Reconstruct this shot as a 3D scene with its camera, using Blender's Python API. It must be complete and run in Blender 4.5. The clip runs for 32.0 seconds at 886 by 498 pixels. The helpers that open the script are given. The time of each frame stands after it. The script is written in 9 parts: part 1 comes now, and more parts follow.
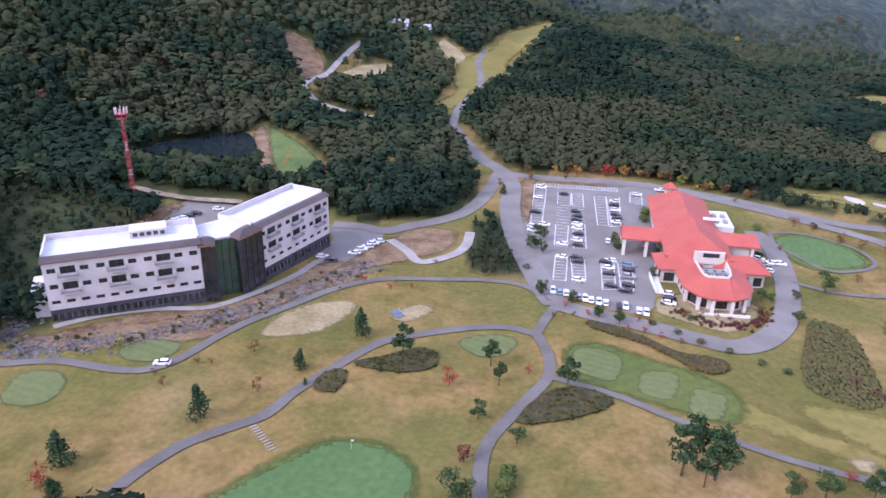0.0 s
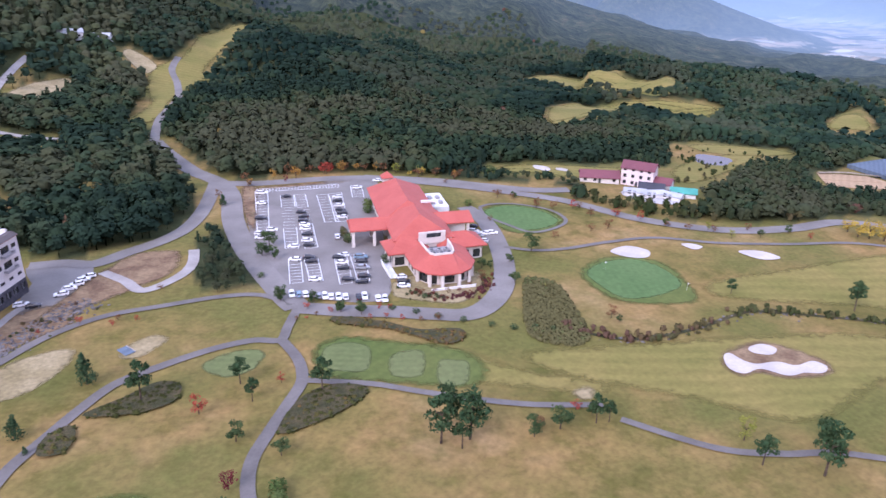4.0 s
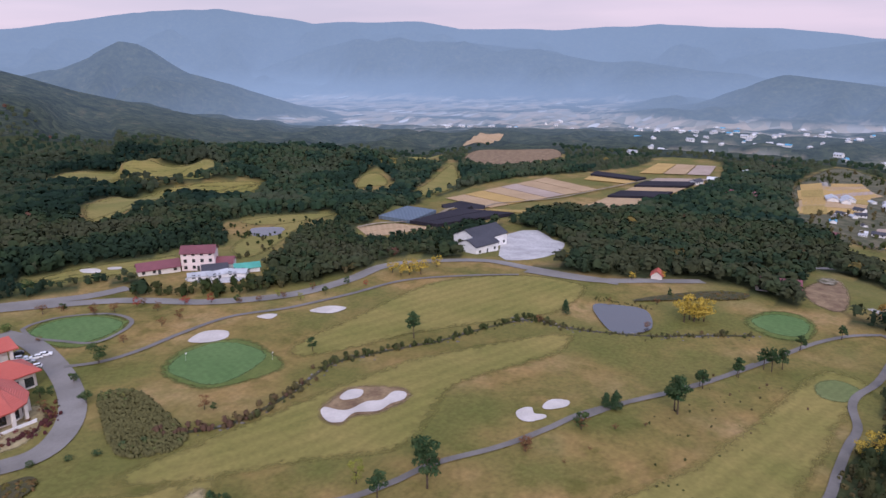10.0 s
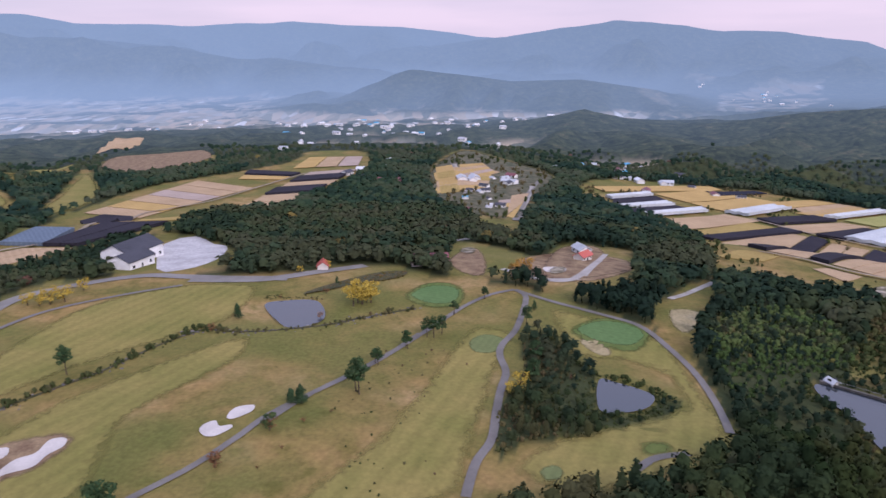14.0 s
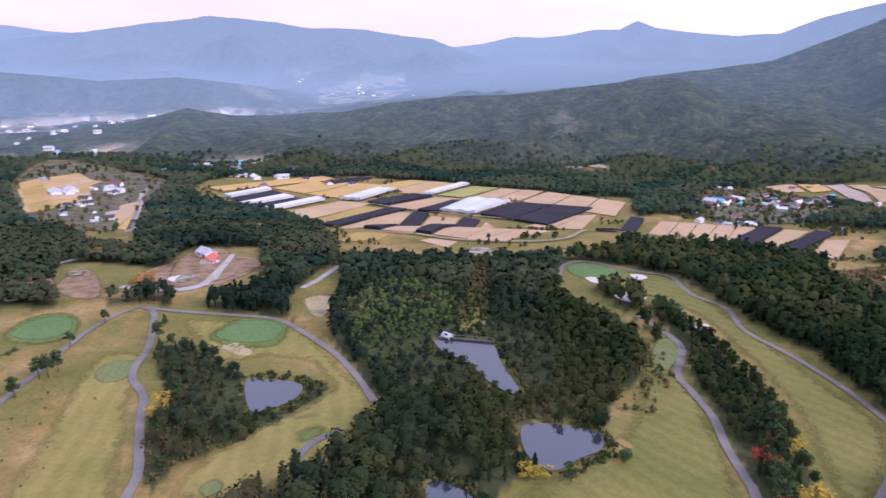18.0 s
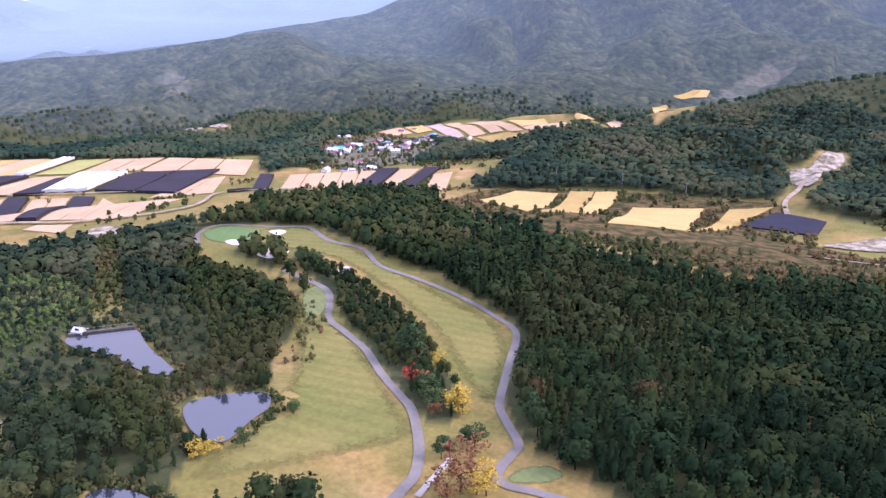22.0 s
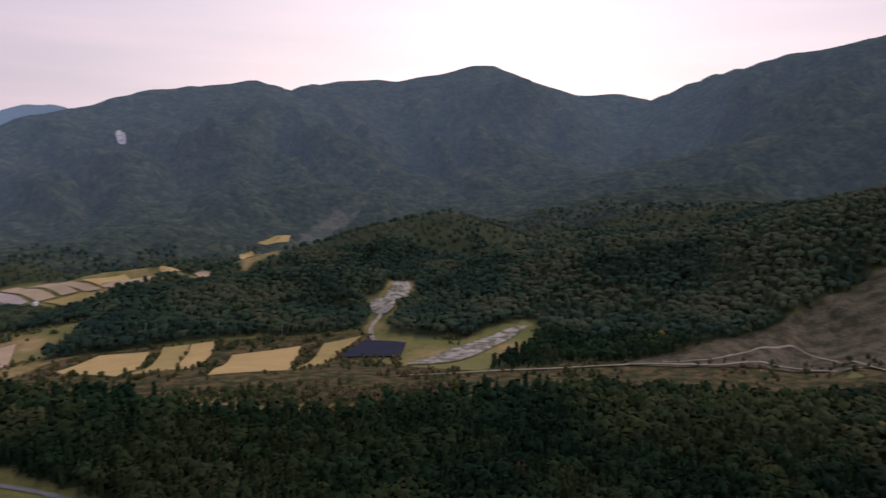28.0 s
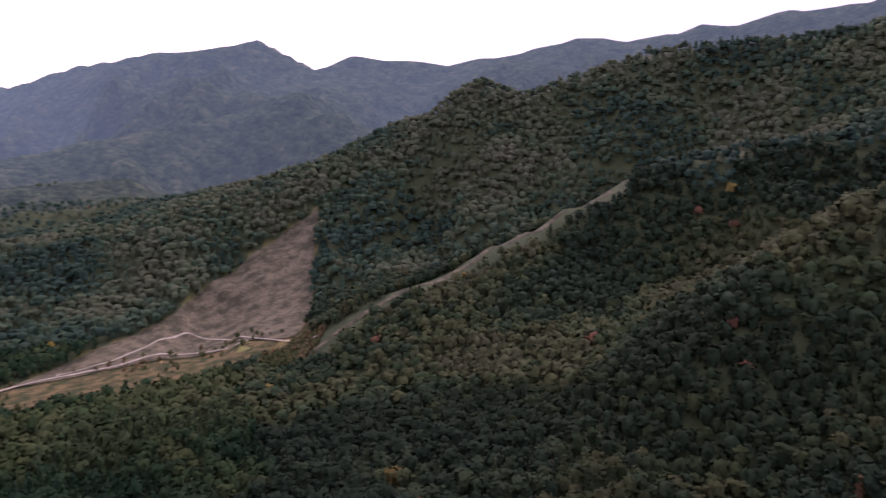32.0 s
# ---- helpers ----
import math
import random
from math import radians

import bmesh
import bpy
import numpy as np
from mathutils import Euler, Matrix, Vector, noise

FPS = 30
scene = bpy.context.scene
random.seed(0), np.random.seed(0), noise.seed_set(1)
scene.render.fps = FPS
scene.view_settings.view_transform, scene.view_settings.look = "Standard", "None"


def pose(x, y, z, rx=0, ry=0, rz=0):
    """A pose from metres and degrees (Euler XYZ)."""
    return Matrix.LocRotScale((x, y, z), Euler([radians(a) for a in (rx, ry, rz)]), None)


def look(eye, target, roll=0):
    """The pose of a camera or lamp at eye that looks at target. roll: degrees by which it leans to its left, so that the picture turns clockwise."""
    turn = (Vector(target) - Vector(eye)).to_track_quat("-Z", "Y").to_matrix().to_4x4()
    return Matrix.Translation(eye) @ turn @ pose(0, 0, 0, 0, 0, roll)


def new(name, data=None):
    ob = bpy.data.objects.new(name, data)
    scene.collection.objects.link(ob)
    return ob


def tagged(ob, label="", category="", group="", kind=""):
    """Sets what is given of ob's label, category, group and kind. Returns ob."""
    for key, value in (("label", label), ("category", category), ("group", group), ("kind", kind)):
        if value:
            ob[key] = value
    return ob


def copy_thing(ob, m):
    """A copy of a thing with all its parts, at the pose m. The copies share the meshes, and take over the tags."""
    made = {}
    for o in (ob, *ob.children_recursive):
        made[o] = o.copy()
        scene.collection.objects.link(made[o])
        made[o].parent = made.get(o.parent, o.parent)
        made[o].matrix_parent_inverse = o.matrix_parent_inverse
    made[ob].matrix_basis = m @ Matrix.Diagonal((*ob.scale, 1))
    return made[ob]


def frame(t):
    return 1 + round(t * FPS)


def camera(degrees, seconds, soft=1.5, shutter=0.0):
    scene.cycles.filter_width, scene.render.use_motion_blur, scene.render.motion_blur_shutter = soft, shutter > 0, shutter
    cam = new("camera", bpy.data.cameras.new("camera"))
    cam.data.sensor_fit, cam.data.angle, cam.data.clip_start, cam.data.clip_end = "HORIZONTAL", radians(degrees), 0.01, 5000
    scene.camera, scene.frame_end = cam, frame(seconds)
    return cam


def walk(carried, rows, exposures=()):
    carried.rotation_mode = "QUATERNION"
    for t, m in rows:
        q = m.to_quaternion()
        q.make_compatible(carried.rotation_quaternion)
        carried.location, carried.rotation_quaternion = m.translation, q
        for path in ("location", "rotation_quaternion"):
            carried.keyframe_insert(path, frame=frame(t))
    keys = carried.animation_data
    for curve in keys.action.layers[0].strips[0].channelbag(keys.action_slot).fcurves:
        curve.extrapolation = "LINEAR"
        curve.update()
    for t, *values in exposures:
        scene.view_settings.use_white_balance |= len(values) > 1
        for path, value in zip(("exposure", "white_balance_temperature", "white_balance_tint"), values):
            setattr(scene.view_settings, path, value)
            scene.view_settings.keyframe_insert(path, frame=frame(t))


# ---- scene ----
from mathutils.geometry import delaunay_2d_cdt

cam = camera(64.28, 32.0, soft=1.5, shutter=0.4)
PATH = [
    (0.0, 0.69, -22.96, -1.22),
    (0.5, -2.19, -22.95, -1.10),
    (1.0, -5.10, -22.93, -1.08),
    (1.5, -8.22, -22.94, -0.98),
    (2.0, -11.37, -22.88, -1.05),
    (2.5, -14.41, -22.83, -1.13),
    (3.0, -17.40, -22.82, -1.06),
    (3.5, -20.33, -22.82, -0.94),
    (5.5, -30.11, -18.94, -0.07),
    (6.0, -33.13, -16.74, 0.15),
    (6.5, -35.68, -16.38, 0.20),
    (7.0, -39.98, -16.42, 0.16),
    (7.5, -43.42, -16.34, 0.22),
    (8.0, -45.92, -15.95, 0.20),
    (8.5, -47.64, -15.86, 0.27),
    (9.0, -50.05, -15.89, 0.24),
    (9.5, -57.00, -15.97, 0.24),
    (10.0, -59.00, -16.01, 0.30),
    (10.5, -61.04, -16.02, 0.17),
    (11.0, -65.90, -16.07, 0.18),
    (11.5, -70.07, -16.13, 0.22),
    (12.0, -73.61, -16.18, 0.19),
    (12.5, -77.11, -16.22, 0.19),
    (13.0, -80.40, -16.27, 0.20),
    (13.5, -83.52, -16.31, 0.19),
    (14.0, -86.78, -16.36, 0.15),
    (14.5, -90.14, -16.39, 0.09),
    (16.5, -103.86, -16.53, -0.04),
    (17.0, -108.10, -16.56, -0.07),
    (17.5, -112.81, -16.59, -0.12),
    (18.0, -117.55, -16.63, -0.16),
    (18.5, -122.07, -16.65, -0.22),
    (19.0, -125.69, -16.67, -0.21),
    (19.5, -129.31, -16.70, -0.25),
    (20.0, -133.11, -16.71, -0.26),
    (20.5, -137.26, -17.23, -0.31),
    (21.0, -140.93, -19.42, -0.46),
    (21.5, -144.50, -19.87, -0.49),
    (22.0, -147.64, -19.89, -0.48),
    (22.5, -147.72, -19.90, -0.48),
    (23.0, -147.77, -15.02, -0.38),
    (23.5, -147.79, -8.70, -0.41),
    (24.0, -147.90, -7.72, -0.45),
    (24.5, -148.53, -7.72, -0.47),
    (26.5, -164.13, -7.72, -0.44),
    (27.0, -168.44, -7.78, -0.77),
    (27.5, -173.08, -7.74, -0.80),
    (28.0, -180.29, -7.67, -0.92),
    (28.5, -186.67, -7.57, -0.78),
    (29.0, -193.11, -7.54, -0.79),
    (29.5, -199.30, -7.48, -0.88),
    (30.0, -204.95, -7.43, -0.81),
    (30.5, -209.94, -7.36, -0.97),
    (31.0, -215.51, -7.30, -0.93),
    (31.5, -221.30, -7.25, -0.96),
    (32.0, -227.58, -7.13, -1.10),
]
EXPOSURES = [(0, 1.25, 5600, 31), (4, 1.25, 5600, 31), (6, 1.0, 5800, 26), (9, 0.62, 6000, 25), (11, 0.56, 5900, 26), (14, 0.68, 5900, 28), (17, 1.0, 5900, 33), (19, 1.22, 5850, 37), (22.4, 1.98, 5850, 41), (23.0, 2.1, 5850, 39),
             (23.3, 1.4, 5950, 35), (23.7, 0.7, 6100, 30), (24.2, 0.45, 6250, 27), (26.5, 0.1, 6200, 27), (28, 0.05, 6200, 28), (30, 0.5, 6150, 34), (31, 0.72, 6180, 42), (32, 1.3, 6200, 48)]
walk(cam, [(t, pose(0, 0, 80, 90 + pitch, roll, yaw)) for t, yaw, pitch, roll in PATH], EXPOSURES)
# ---- sky and light: overcast dusk, the glow over the south-western ridge ----
world = bpy.data.worlds.new("dusk_sky")
scene.world = world
world.use_nodes = True
wn, wl = world.node_tree.nodes, world.node_tree.links
wn.clear()
GLOW = Vector((-0.12, -0.95, 0.30)).normalized()


def wnode(kind, **values):
    n = wn.new(kind)
    for key, v in values.items():
        n.inputs[int(key[1:])].default_value = v
    return n


sky = wn.new("ShaderNodeTexSky")
sky.sky_type, sky.sun_disc = "NISHITA", False
sky.sun_elevation, sky.sun_rotation = radians(14), radians(187)
sky_bg = wnode("ShaderNodeBackground", _1=0.06)
wl.new(sky.outputs[0], sky_bg.inputs[0])
way = wn.new("ShaderNodeTexCoord")
spread = wn.new("ShaderNodeMapping")
spread.inputs["Scale"].default_value = (1.2, 1.2, 11.0)
wl.new(way.outputs["Generated"], spread.inputs["Vector"])
puffs = wn.new("ShaderNodeTexNoise")
puffs.inputs["Scale"].default_value, puffs.inputs["Detail"].default_value = 1.7, 6.0
wl.new(spread.outputs[0], puffs.inputs["Vector"])
tone = wn.new("ShaderNodeValToRGB")
tone.color_ramp.elements[0].position, tone.color_ramp.elements[0].color = 0.36, (0.60, 0.56, 0.62, 1)
tone.color_ramp.elements[1].position, tone.color_ramp.elements[1].color = 0.66, (0.77, 0.665, 0.71, 1)
wl.new(puffs.outputs[0], tone.inputs[0])
dot = wn.new("ShaderNodeVectorMath")
dot.operation = "DOT_PRODUCT"
dot.inputs[1].default_value = GLOW
wl.new(way.outputs["Generated"], dot.inputs[0])
lobe = wn.new("ShaderNodeMapRange")
lobe.inputs[1].default_value, lobe.inputs[2].default_value = 0.35, 1.0
lobe.inputs[3].default_value, lobe.inputs[4].default_value = 0.0, 1.0
wl.new(dot.outputs["Value"], lobe.inputs[0])
curve = wn.new("ShaderNodeMath")
curve.operation = "POWER"
curve.inputs[1].default_value = 2.6
wl.new(lobe.outputs[0], curve.inputs[0])
warm = wn.new("ShaderNodeMix")
warm.data_type, warm.blend_type = "RGBA", "ADD"
warm.inputs["B"].default_value = (0.74, 0.66, 0.50, 1)
wl.new(curve.outputs[0], warm.inputs["Factor"])
wl.new(tone.outputs[0], warm.inputs["A"])
cloud_bg = wnode("ShaderNodeBackground", _1=0.76)
rise = wn.new("ShaderNodeSeparateXYZ")
wl.new(way.outputs["Generated"], rise.inputs[0])
lift_up = wn.new("ShaderNodeMapRange")
lift_up.inputs[1].default_value, lift_up.inputs[2].default_value = 0.14, 0.60
wl.new(rise.outputs["Z"], lift_up.inputs[0])
zenith = wn.new("ShaderNodeMix")
zenith.data_type = "RGBA"
zenith.inputs["B"].default_value = (0.78, 0.90, 1.12, 1)
wl.new(lift_up.outputs[0], zenith.inputs["Factor"])
wl.new(warm.outputs["Result"], zenith.inputs["A"])
wl.new(zenith.outputs["Result"], cloud_bg.inputs[0])
blend = wnode("ShaderNodeMixShader", _0=0.86)
wl.new(sky_bg.outputs[0], blend.inputs[1])
wl.new(cloud_bg.outputs[0], blend.inputs[2])
wo = wn.new("ShaderNodeOutputWorld")
wl.new(blend.outputs[0], wo.inputs[0])
sun_data = bpy.data.lights.new("sun", "SUN")
sun_data.energy, sun_data.angle, sun_data.color = 1.6, radians(28), (1.0, 0.92, 0.84)
sun = new("sun", sun_data)
sun.matrix_world = look((-80, -50, 68), (0, 0, 0))
# ---- materials ----
def shader(name):
    m = bpy.data.materials.new(name)
    m.use_nodes = True
    nt = m.node_tree
    return m, nt.nodes, nt.links, nt.nodes["Principled BSDF"]


def speckle(n, l, size, detail=4.0, stretch=(1, 1, 1), rough=0.55):
    """Noise whose features are about that many metres across."""
    geo = n.new("ShaderNodeNewGeometry")
    mp = n.new("ShaderNodeMapping")
    mp.inputs["Scale"].default_value = stretch
    l.new(geo.outputs["Position"], mp.inputs["Vector"])
    t = n.new("ShaderNodeTexNoise")
    t.inputs["Scale"].default_value, t.inputs["Detail"].default_value = 1.0 / size, detail
    t.inputs["Roughness"].default_value = rough
    l.new(mp.outputs[0], t.inputs["Vector"])
    return t.outputs[0]


def ramp(n, l, fac, *stops):
    r = n.new("ShaderNodeValToRGB")
    while len(r.color_ramp.elements) < len(stops):
        r.color_ramp.elements.new(0.5)
    for e, (pos, c) in zip(r.color_ramp.elements, stops):
        e.position, e.color = pos, (*c, 1)
    l.new(fac, r.inputs[0])
    return r.outputs[0]


def blended(n, l, fac, a, b, how="MIX"):
    x = n.new("ShaderNodeMix")
    x.data_type, x.blend_type = "RGBA", how
    for socket, v in (("Factor", fac), ("A", a), ("B", b)):
        if isinstance(v, tuple):
            x.inputs[socket].default_value = (*v, 1)
        elif isinstance(v, (int, float)):
            x.inputs[socket].default_value = v
        else:
            l.new(v, x.inputs[socket])
    return x.outputs["Result"]


def relief(n, l, p, fac, strength, distance):
    b = n.new("ShaderNodeBump")
    b.inputs["Strength"].default_value, b.inputs["Distance"].default_value = strength, distance
    l.new(fac, b.inputs["Height"])
    l.new(b.outputs[0], p.inputs["Normal"])


def surface(name, dark, light, size=12.0, fine=0.8, rough=0.9, bump=0.3, depth=0.1, metal=0.0, gloss=0.25, spread=(0.35, 0.65), grit=0.7):
    """Two tones mottled at a large and a fine scale."""
    m, n, l, p = shader(name)
    big = ramp(n, l, speckle(n, l, size), (spread[0], dark), (spread[1], light))
    small = speckle(n, l, fine, 3.0)
    grain = ramp(n, l, small, (0.3, (0.62, 0.62, 0.62)), (0.7, (1.2, 1.2, 1.2)))
    l.new(blended(n, l, grit, big, grain, "MULTIPLY"), p.inputs["Base Color"])
    p.inputs["Roughness"].default_value, p.inputs["Metallic"].default_value = rough, metal
    p.inputs["Specular IOR Level"].default_value = gloss
    if bump:
        relief(n, l, p, small, bump, depth)
    return m


def paint(name, colour, rough=0.4, metal=0.0, wear=0.12, size=0.8):
    """A man-made finish with faint soiling."""
    m, n, l, p = shader(name)
    d = tuple(c * (1 - wear * 2) for c in colour)
    l.new(ramp(n, l, speckle(n, l, size), (0.3, d), (0.6, colour)), p.inputs["Base Color"])
    p.inputs["Roughness"].default_value, p.inputs["Metallic"].default_value = rough, metal
    return m


def mown(name, dark, light, width, turn, weight=0.35):
    """Mown grass with faint passes of the mower, seen as lighter and darker bands."""
    m, n, l, p = shader(name)
    geo = n.new("ShaderNodeNewGeometry")
    mp = n.new("ShaderNodeMapping")
    mp.inputs["Rotation"].default_value[2] = radians(turn)
    l.new(geo.outputs["Position"], mp.inputs["Vector"])
    w = n.new("ShaderNodeTexWave")
    w.inputs["Scale"].default_value, w.inputs["Distortion"].default_value = 0.314 / width, 3.0
    w.inputs["Detail"].default_value, w.inputs["Detail Scale"].default_value = 2.0, 0.4
    l.new(mp.outputs[0], w.inputs["Vector"])
    big = ramp(n, l, speckle(n, l, 22.0), (0.34, dark), (0.66, light))
    band = ramp(n, l, w.outputs[1], (0.2, tuple(c * 0.84 for c in light)), (0.8, tuple(c * 1.09 for c in light)))
    base = blended(n, l, weight, big, band)
    fine = speckle(n, l, 1.3, 4.0)
    grain = ramp(n, l, fine, (0.3, (0.72, 0.72, 0.7)), (0.7, (1.15, 1.15, 1.12)))
    l.new(blended(n, l, 0.6, base, grain, "MULTIPLY"), p.inputs["Base Color"])
    p.inputs["Roughness"].default_value, p.inputs["Specular IOR Level"].default_value = 0.95, 0.1
    relief(n, l, p, fine, 0.3, 0.1)
    return m


def leafy(name):
    """Foliage: the leaf colour of each tree is carried by its mesh."""
    m, n, l, p = shader(name)
    a = n.new("ShaderNodeAttribute")
    a.attribute_name = "leaf"
    fine = ramp(n, l, speckle(n, l, 1.1, 3.0), (0.3, (0.75, 0.75, 0.75)), (0.7, (1.2, 1.2, 1.2)))
    tint = blended(n, l, 0.8, a.outputs["Color"], fine, "MULTIPLY")
    l.new(tint, p.inputs["Base Color"])
    p.inputs["Roughness"].default_value, p.inputs["Specular IOR Level"].default_value = 0.9, 0.02
    return m


# blue that the far ground emits as painted haze
HAZE = (0.445, 0.63, 0.875, 1)
LEAFY = leafy("foliage")
BARK = surface("bark", (0.05, 0.035, 0.025), (0.11, 0.08, 0.055), 1.0, 0.2)
SURFACE = {
    "green": mown("putting_green_turf", (0.080, 0.142, 0.048), (0.106, 0.168, 0.062), 2.2, 20, 0.16),
    "apron": mown("apron_turf", (0.066, 0.108, 0.026), (0.125, 0.142, 0.042), 3.0, 60, 0.3),
    "tee": mown("tee_turf", (0.112, 0.142, 0.052), (0.150, 0.168, 0.068), 2.0, 110, 0.25),
    "lawn": mown("fairway_turf", (0.131, 0.137, 0.033), (0.240, 0.192, 0.062), 4.6, -72, 0.38),
    # greener than the other fairways, and darkened: their shade is in this colour
    "south_lawn": mown("shade_toned_southern_turf", (0.080, 0.104, 0.025), (0.168, 0.148, 0.046), 4.6, -104, 0.38),
    "sandy_lawn": surface("worn_turf", (0.24, 0.19, 0.09), (0.36, 0.29, 0.16), 9, 0.9),
    "dam_grass": surface("dam_grass", (0.07, 0.12, 0.03), (0.13, 0.17, 0.05), 12, 1.0),
    "bunker": surface("bunker_sand", (0.43, 0.385, 0.35), (0.53, 0.48, 0.44), 5, 0.5, bump=0.4, depth=0.05, grit=0.25),
    "bare_soil": surface("bare_hillside_soil", (0.050, 0.044, 0.024), (0.128, 0.100, 0.058), 8, 1.6, bump=0.9, depth=0.6, gloss=0.05, spread=(0.38, 0.62), grit=0.9),
    "scrub": surface("brown_scrub_grass", (0.026, 0.033, 0.010), (0.110, 0.074, 0.030), 7, 1.8, bump=0.9, depth=0.6, gloss=0.05, spread=(0.4, 0.6), grit=0.9),
    "sand_patch": surface("pale_sandy_ground", (0.12, 0.105, 0.065), (0.36, 0.31, 0.24), 6, 1.4, bump=0.8, depth=0.4, gloss=0.08, spread=(0.4, 0.6), grit=0.9),
    "rock_face": surface("pale_bare_rock", (0.30, 0.28, 0.27), (0.62, 0.59, 0.57), 7, 1.5, bump=0.9, depth=0.5, grit=0.5),
    "brush_soil": surface("brown_bank", (0.14, 0.084, 0.047), (0.265, 0.182, 0.100), 5, 0.8, bump=0.7, depth=0.3),
    "heather": surface("clipped_shrub_bed", (0.040, 0.044, 0.016), (0.085, 0.068, 0.030), 3, 0.5, bump=1.0, depth=0.4),
    "asphalt": surface("car_park_asphalt", (0.165, 0.150, 0.135), (0.225, 0.206, 0.188), 14, 0.6, bump=0.1, depth=0.02, grit=0.22),
    "forecourt": surface("pale_paving", (0.36, 0.33, 0.32), (0.45, 0.42, 0.40), 6, 0.7, bump=0.1, depth=0.02, grit=0.22),
    "garden": surface("village_gardens", (0.045, 0.055, 0.025), (0.13, 0.11, 0.065), 9, 1.2),
    "yard": surface("pale_yard", (0.36, 0.34, 0.33), (0.50, 0.475, 0.46), 10, 1.0, bump=0.1, depth=0.03),
    "path": surface("cart_path_concrete", (0.122, 0.110, 0.098), (0.172, 0.156, 0.141), 8, 0.6, bump=0.1, depth=0.02, grit=0.22),
    "road": surface("road_asphalt", (0.162, 0.147, 0.132), (0.222, 0.204, 0.186), 12, 0.6, bump=0.1, depth=0.02, grit=0.22),
    "concrete": surface("concrete_lane", (0.27, 0.245, 0.22), (0.36, 0.33, 0.30), 6, 0.6, bump=0.1, depth=0.02, grit=0.22),
    "dirt": surface("dirt_track", (0.19, 0.148, 0.10), (0.34, 0.272, 0.195), 5, 0.7, bump=0.3, depth=0.08),
    "tan": mown("cut_rice_field", (0.31, 0.212, 0.124), (0.42, 0.295, 0.176), 3.0, 52, 0.4),
    "straw": mown("ripe_rice_field", (0.34, 0.225, 0.082), (0.45, 0.300, 0.115), 3.0, 52, 0.4),
    "yellow": mown("golden_rice_field", (0.26, 0.185, 0.060), (0.34, 0.245, 0.085), 3.0, 52, 0.3),
    "moss": mown("green_field", (0.20, 0.21, 0.06), (0.30, 0.28, 0.10), 3.0, 52, 0.3),
    "mauve": mown("bare_field", (0.30, 0.23, 0.19), (0.40, 0.31, 0.26), 3.0, 52, 0.3),
    "shade": mown("black_shade_netting", (0.016, 0.015, 0.021), (0.032, 0.029, 0.038), 2.0, 52, 0.4),
    "net": mown("blue_shade_netting", (0.013, 0.014, 0.024), (0.024, 0.026, 0.040), 2.0, 52, 0.4),
    "veil": mown("blue_grey_netting", (0.075, 0.10, 0.135), (0.13, 0.165, 0.21), 2.0, 52, 0.5),
    "poly": mown("pale_plastic_sheeting", (0.36, 0.375, 0.39), (0.50, 0.515, 0.53), 2.5, 52, 0.5),
}


def water_surface(name, body, bend):
    m, n, l, p = shader(name)
    p.inputs["Base Color"].default_value = body
    p.inputs["Roughness"].default_value, p.inputs["IOR"].default_value = 0.04, bend
    p.inputs["Specular IOR Level"].default_value = 0.5
    relief(n, l, p, speckle(n, l, 1.5, 3.0), 0.05, 0.03)
    return m


WATER = water_surface("still_water", (0.014, 0.022, 0.026, 1), 1.5)
MURKY = water_surface("silty_pond_water", (0.024, 0.029, 0.035, 1), 1.8)


def ground_surface():
    """Open rough grass, and a litter-brown floor under the woods."""
    m, n, l, p = shader("rough_grass_and_forest_floor")
    cover = n.new("ShaderNodeAttribute")
    cover.attribute_name = "cover"
    part3 = n.new("ShaderNodeSeparateColor")
    l.new(cover.outputs["Color"], part3.inputs[0])
    rough1 = ramp(n, l, speckle(n, l, 30.0, 6.0), (0.34, (0.118, 0.108, 0.030)), (0.47, (0.205, 0.152, 0.052)), (0.56, (0.245, 0.165, 0.064)), (0.68, (0.30, 0.208, 0.095)))
    streak = ramp(n, l, speckle(n, l, 6.0, 6.0), (0.33, (0.62, 0.70, 0.52)), (0.5, (1.0, 0.98, 0.95)), (0.68, (1.16, 1.10, 1.08)))
    open_col = blended(n, l, 0.85, rough1, streak, "MULTIPLY")
    lush = ramp(n, l, speckle(n, l, 55.0, 5.0), (0.42, (0, 0, 0)), (0.58, (0.8, 0.8, 0.8)))
    open_col = blended(n, l, lush, open_col, (0.118, 0.120, 0.032))
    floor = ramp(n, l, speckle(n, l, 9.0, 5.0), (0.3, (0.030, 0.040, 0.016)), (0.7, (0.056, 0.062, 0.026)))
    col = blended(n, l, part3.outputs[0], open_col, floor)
    fine = speckle(n, l, 1.2, 4.0)
    grain = ramp(n, l, fine, (0.3, (0.7, 0.7, 0.68)), (0.7, (1.18, 1.18, 1.15)))
    l.new(blended(n, l, 0.7, col, grain, "MULTIPLY"), p.inputs["Base Color"])
    p.inputs["Roughness"].default_value, p.inputs["Specular IOR Level"].default_value = 0.95, 0.1
    relief(n, l, p, fine, 0.5, 0.25)
    return m


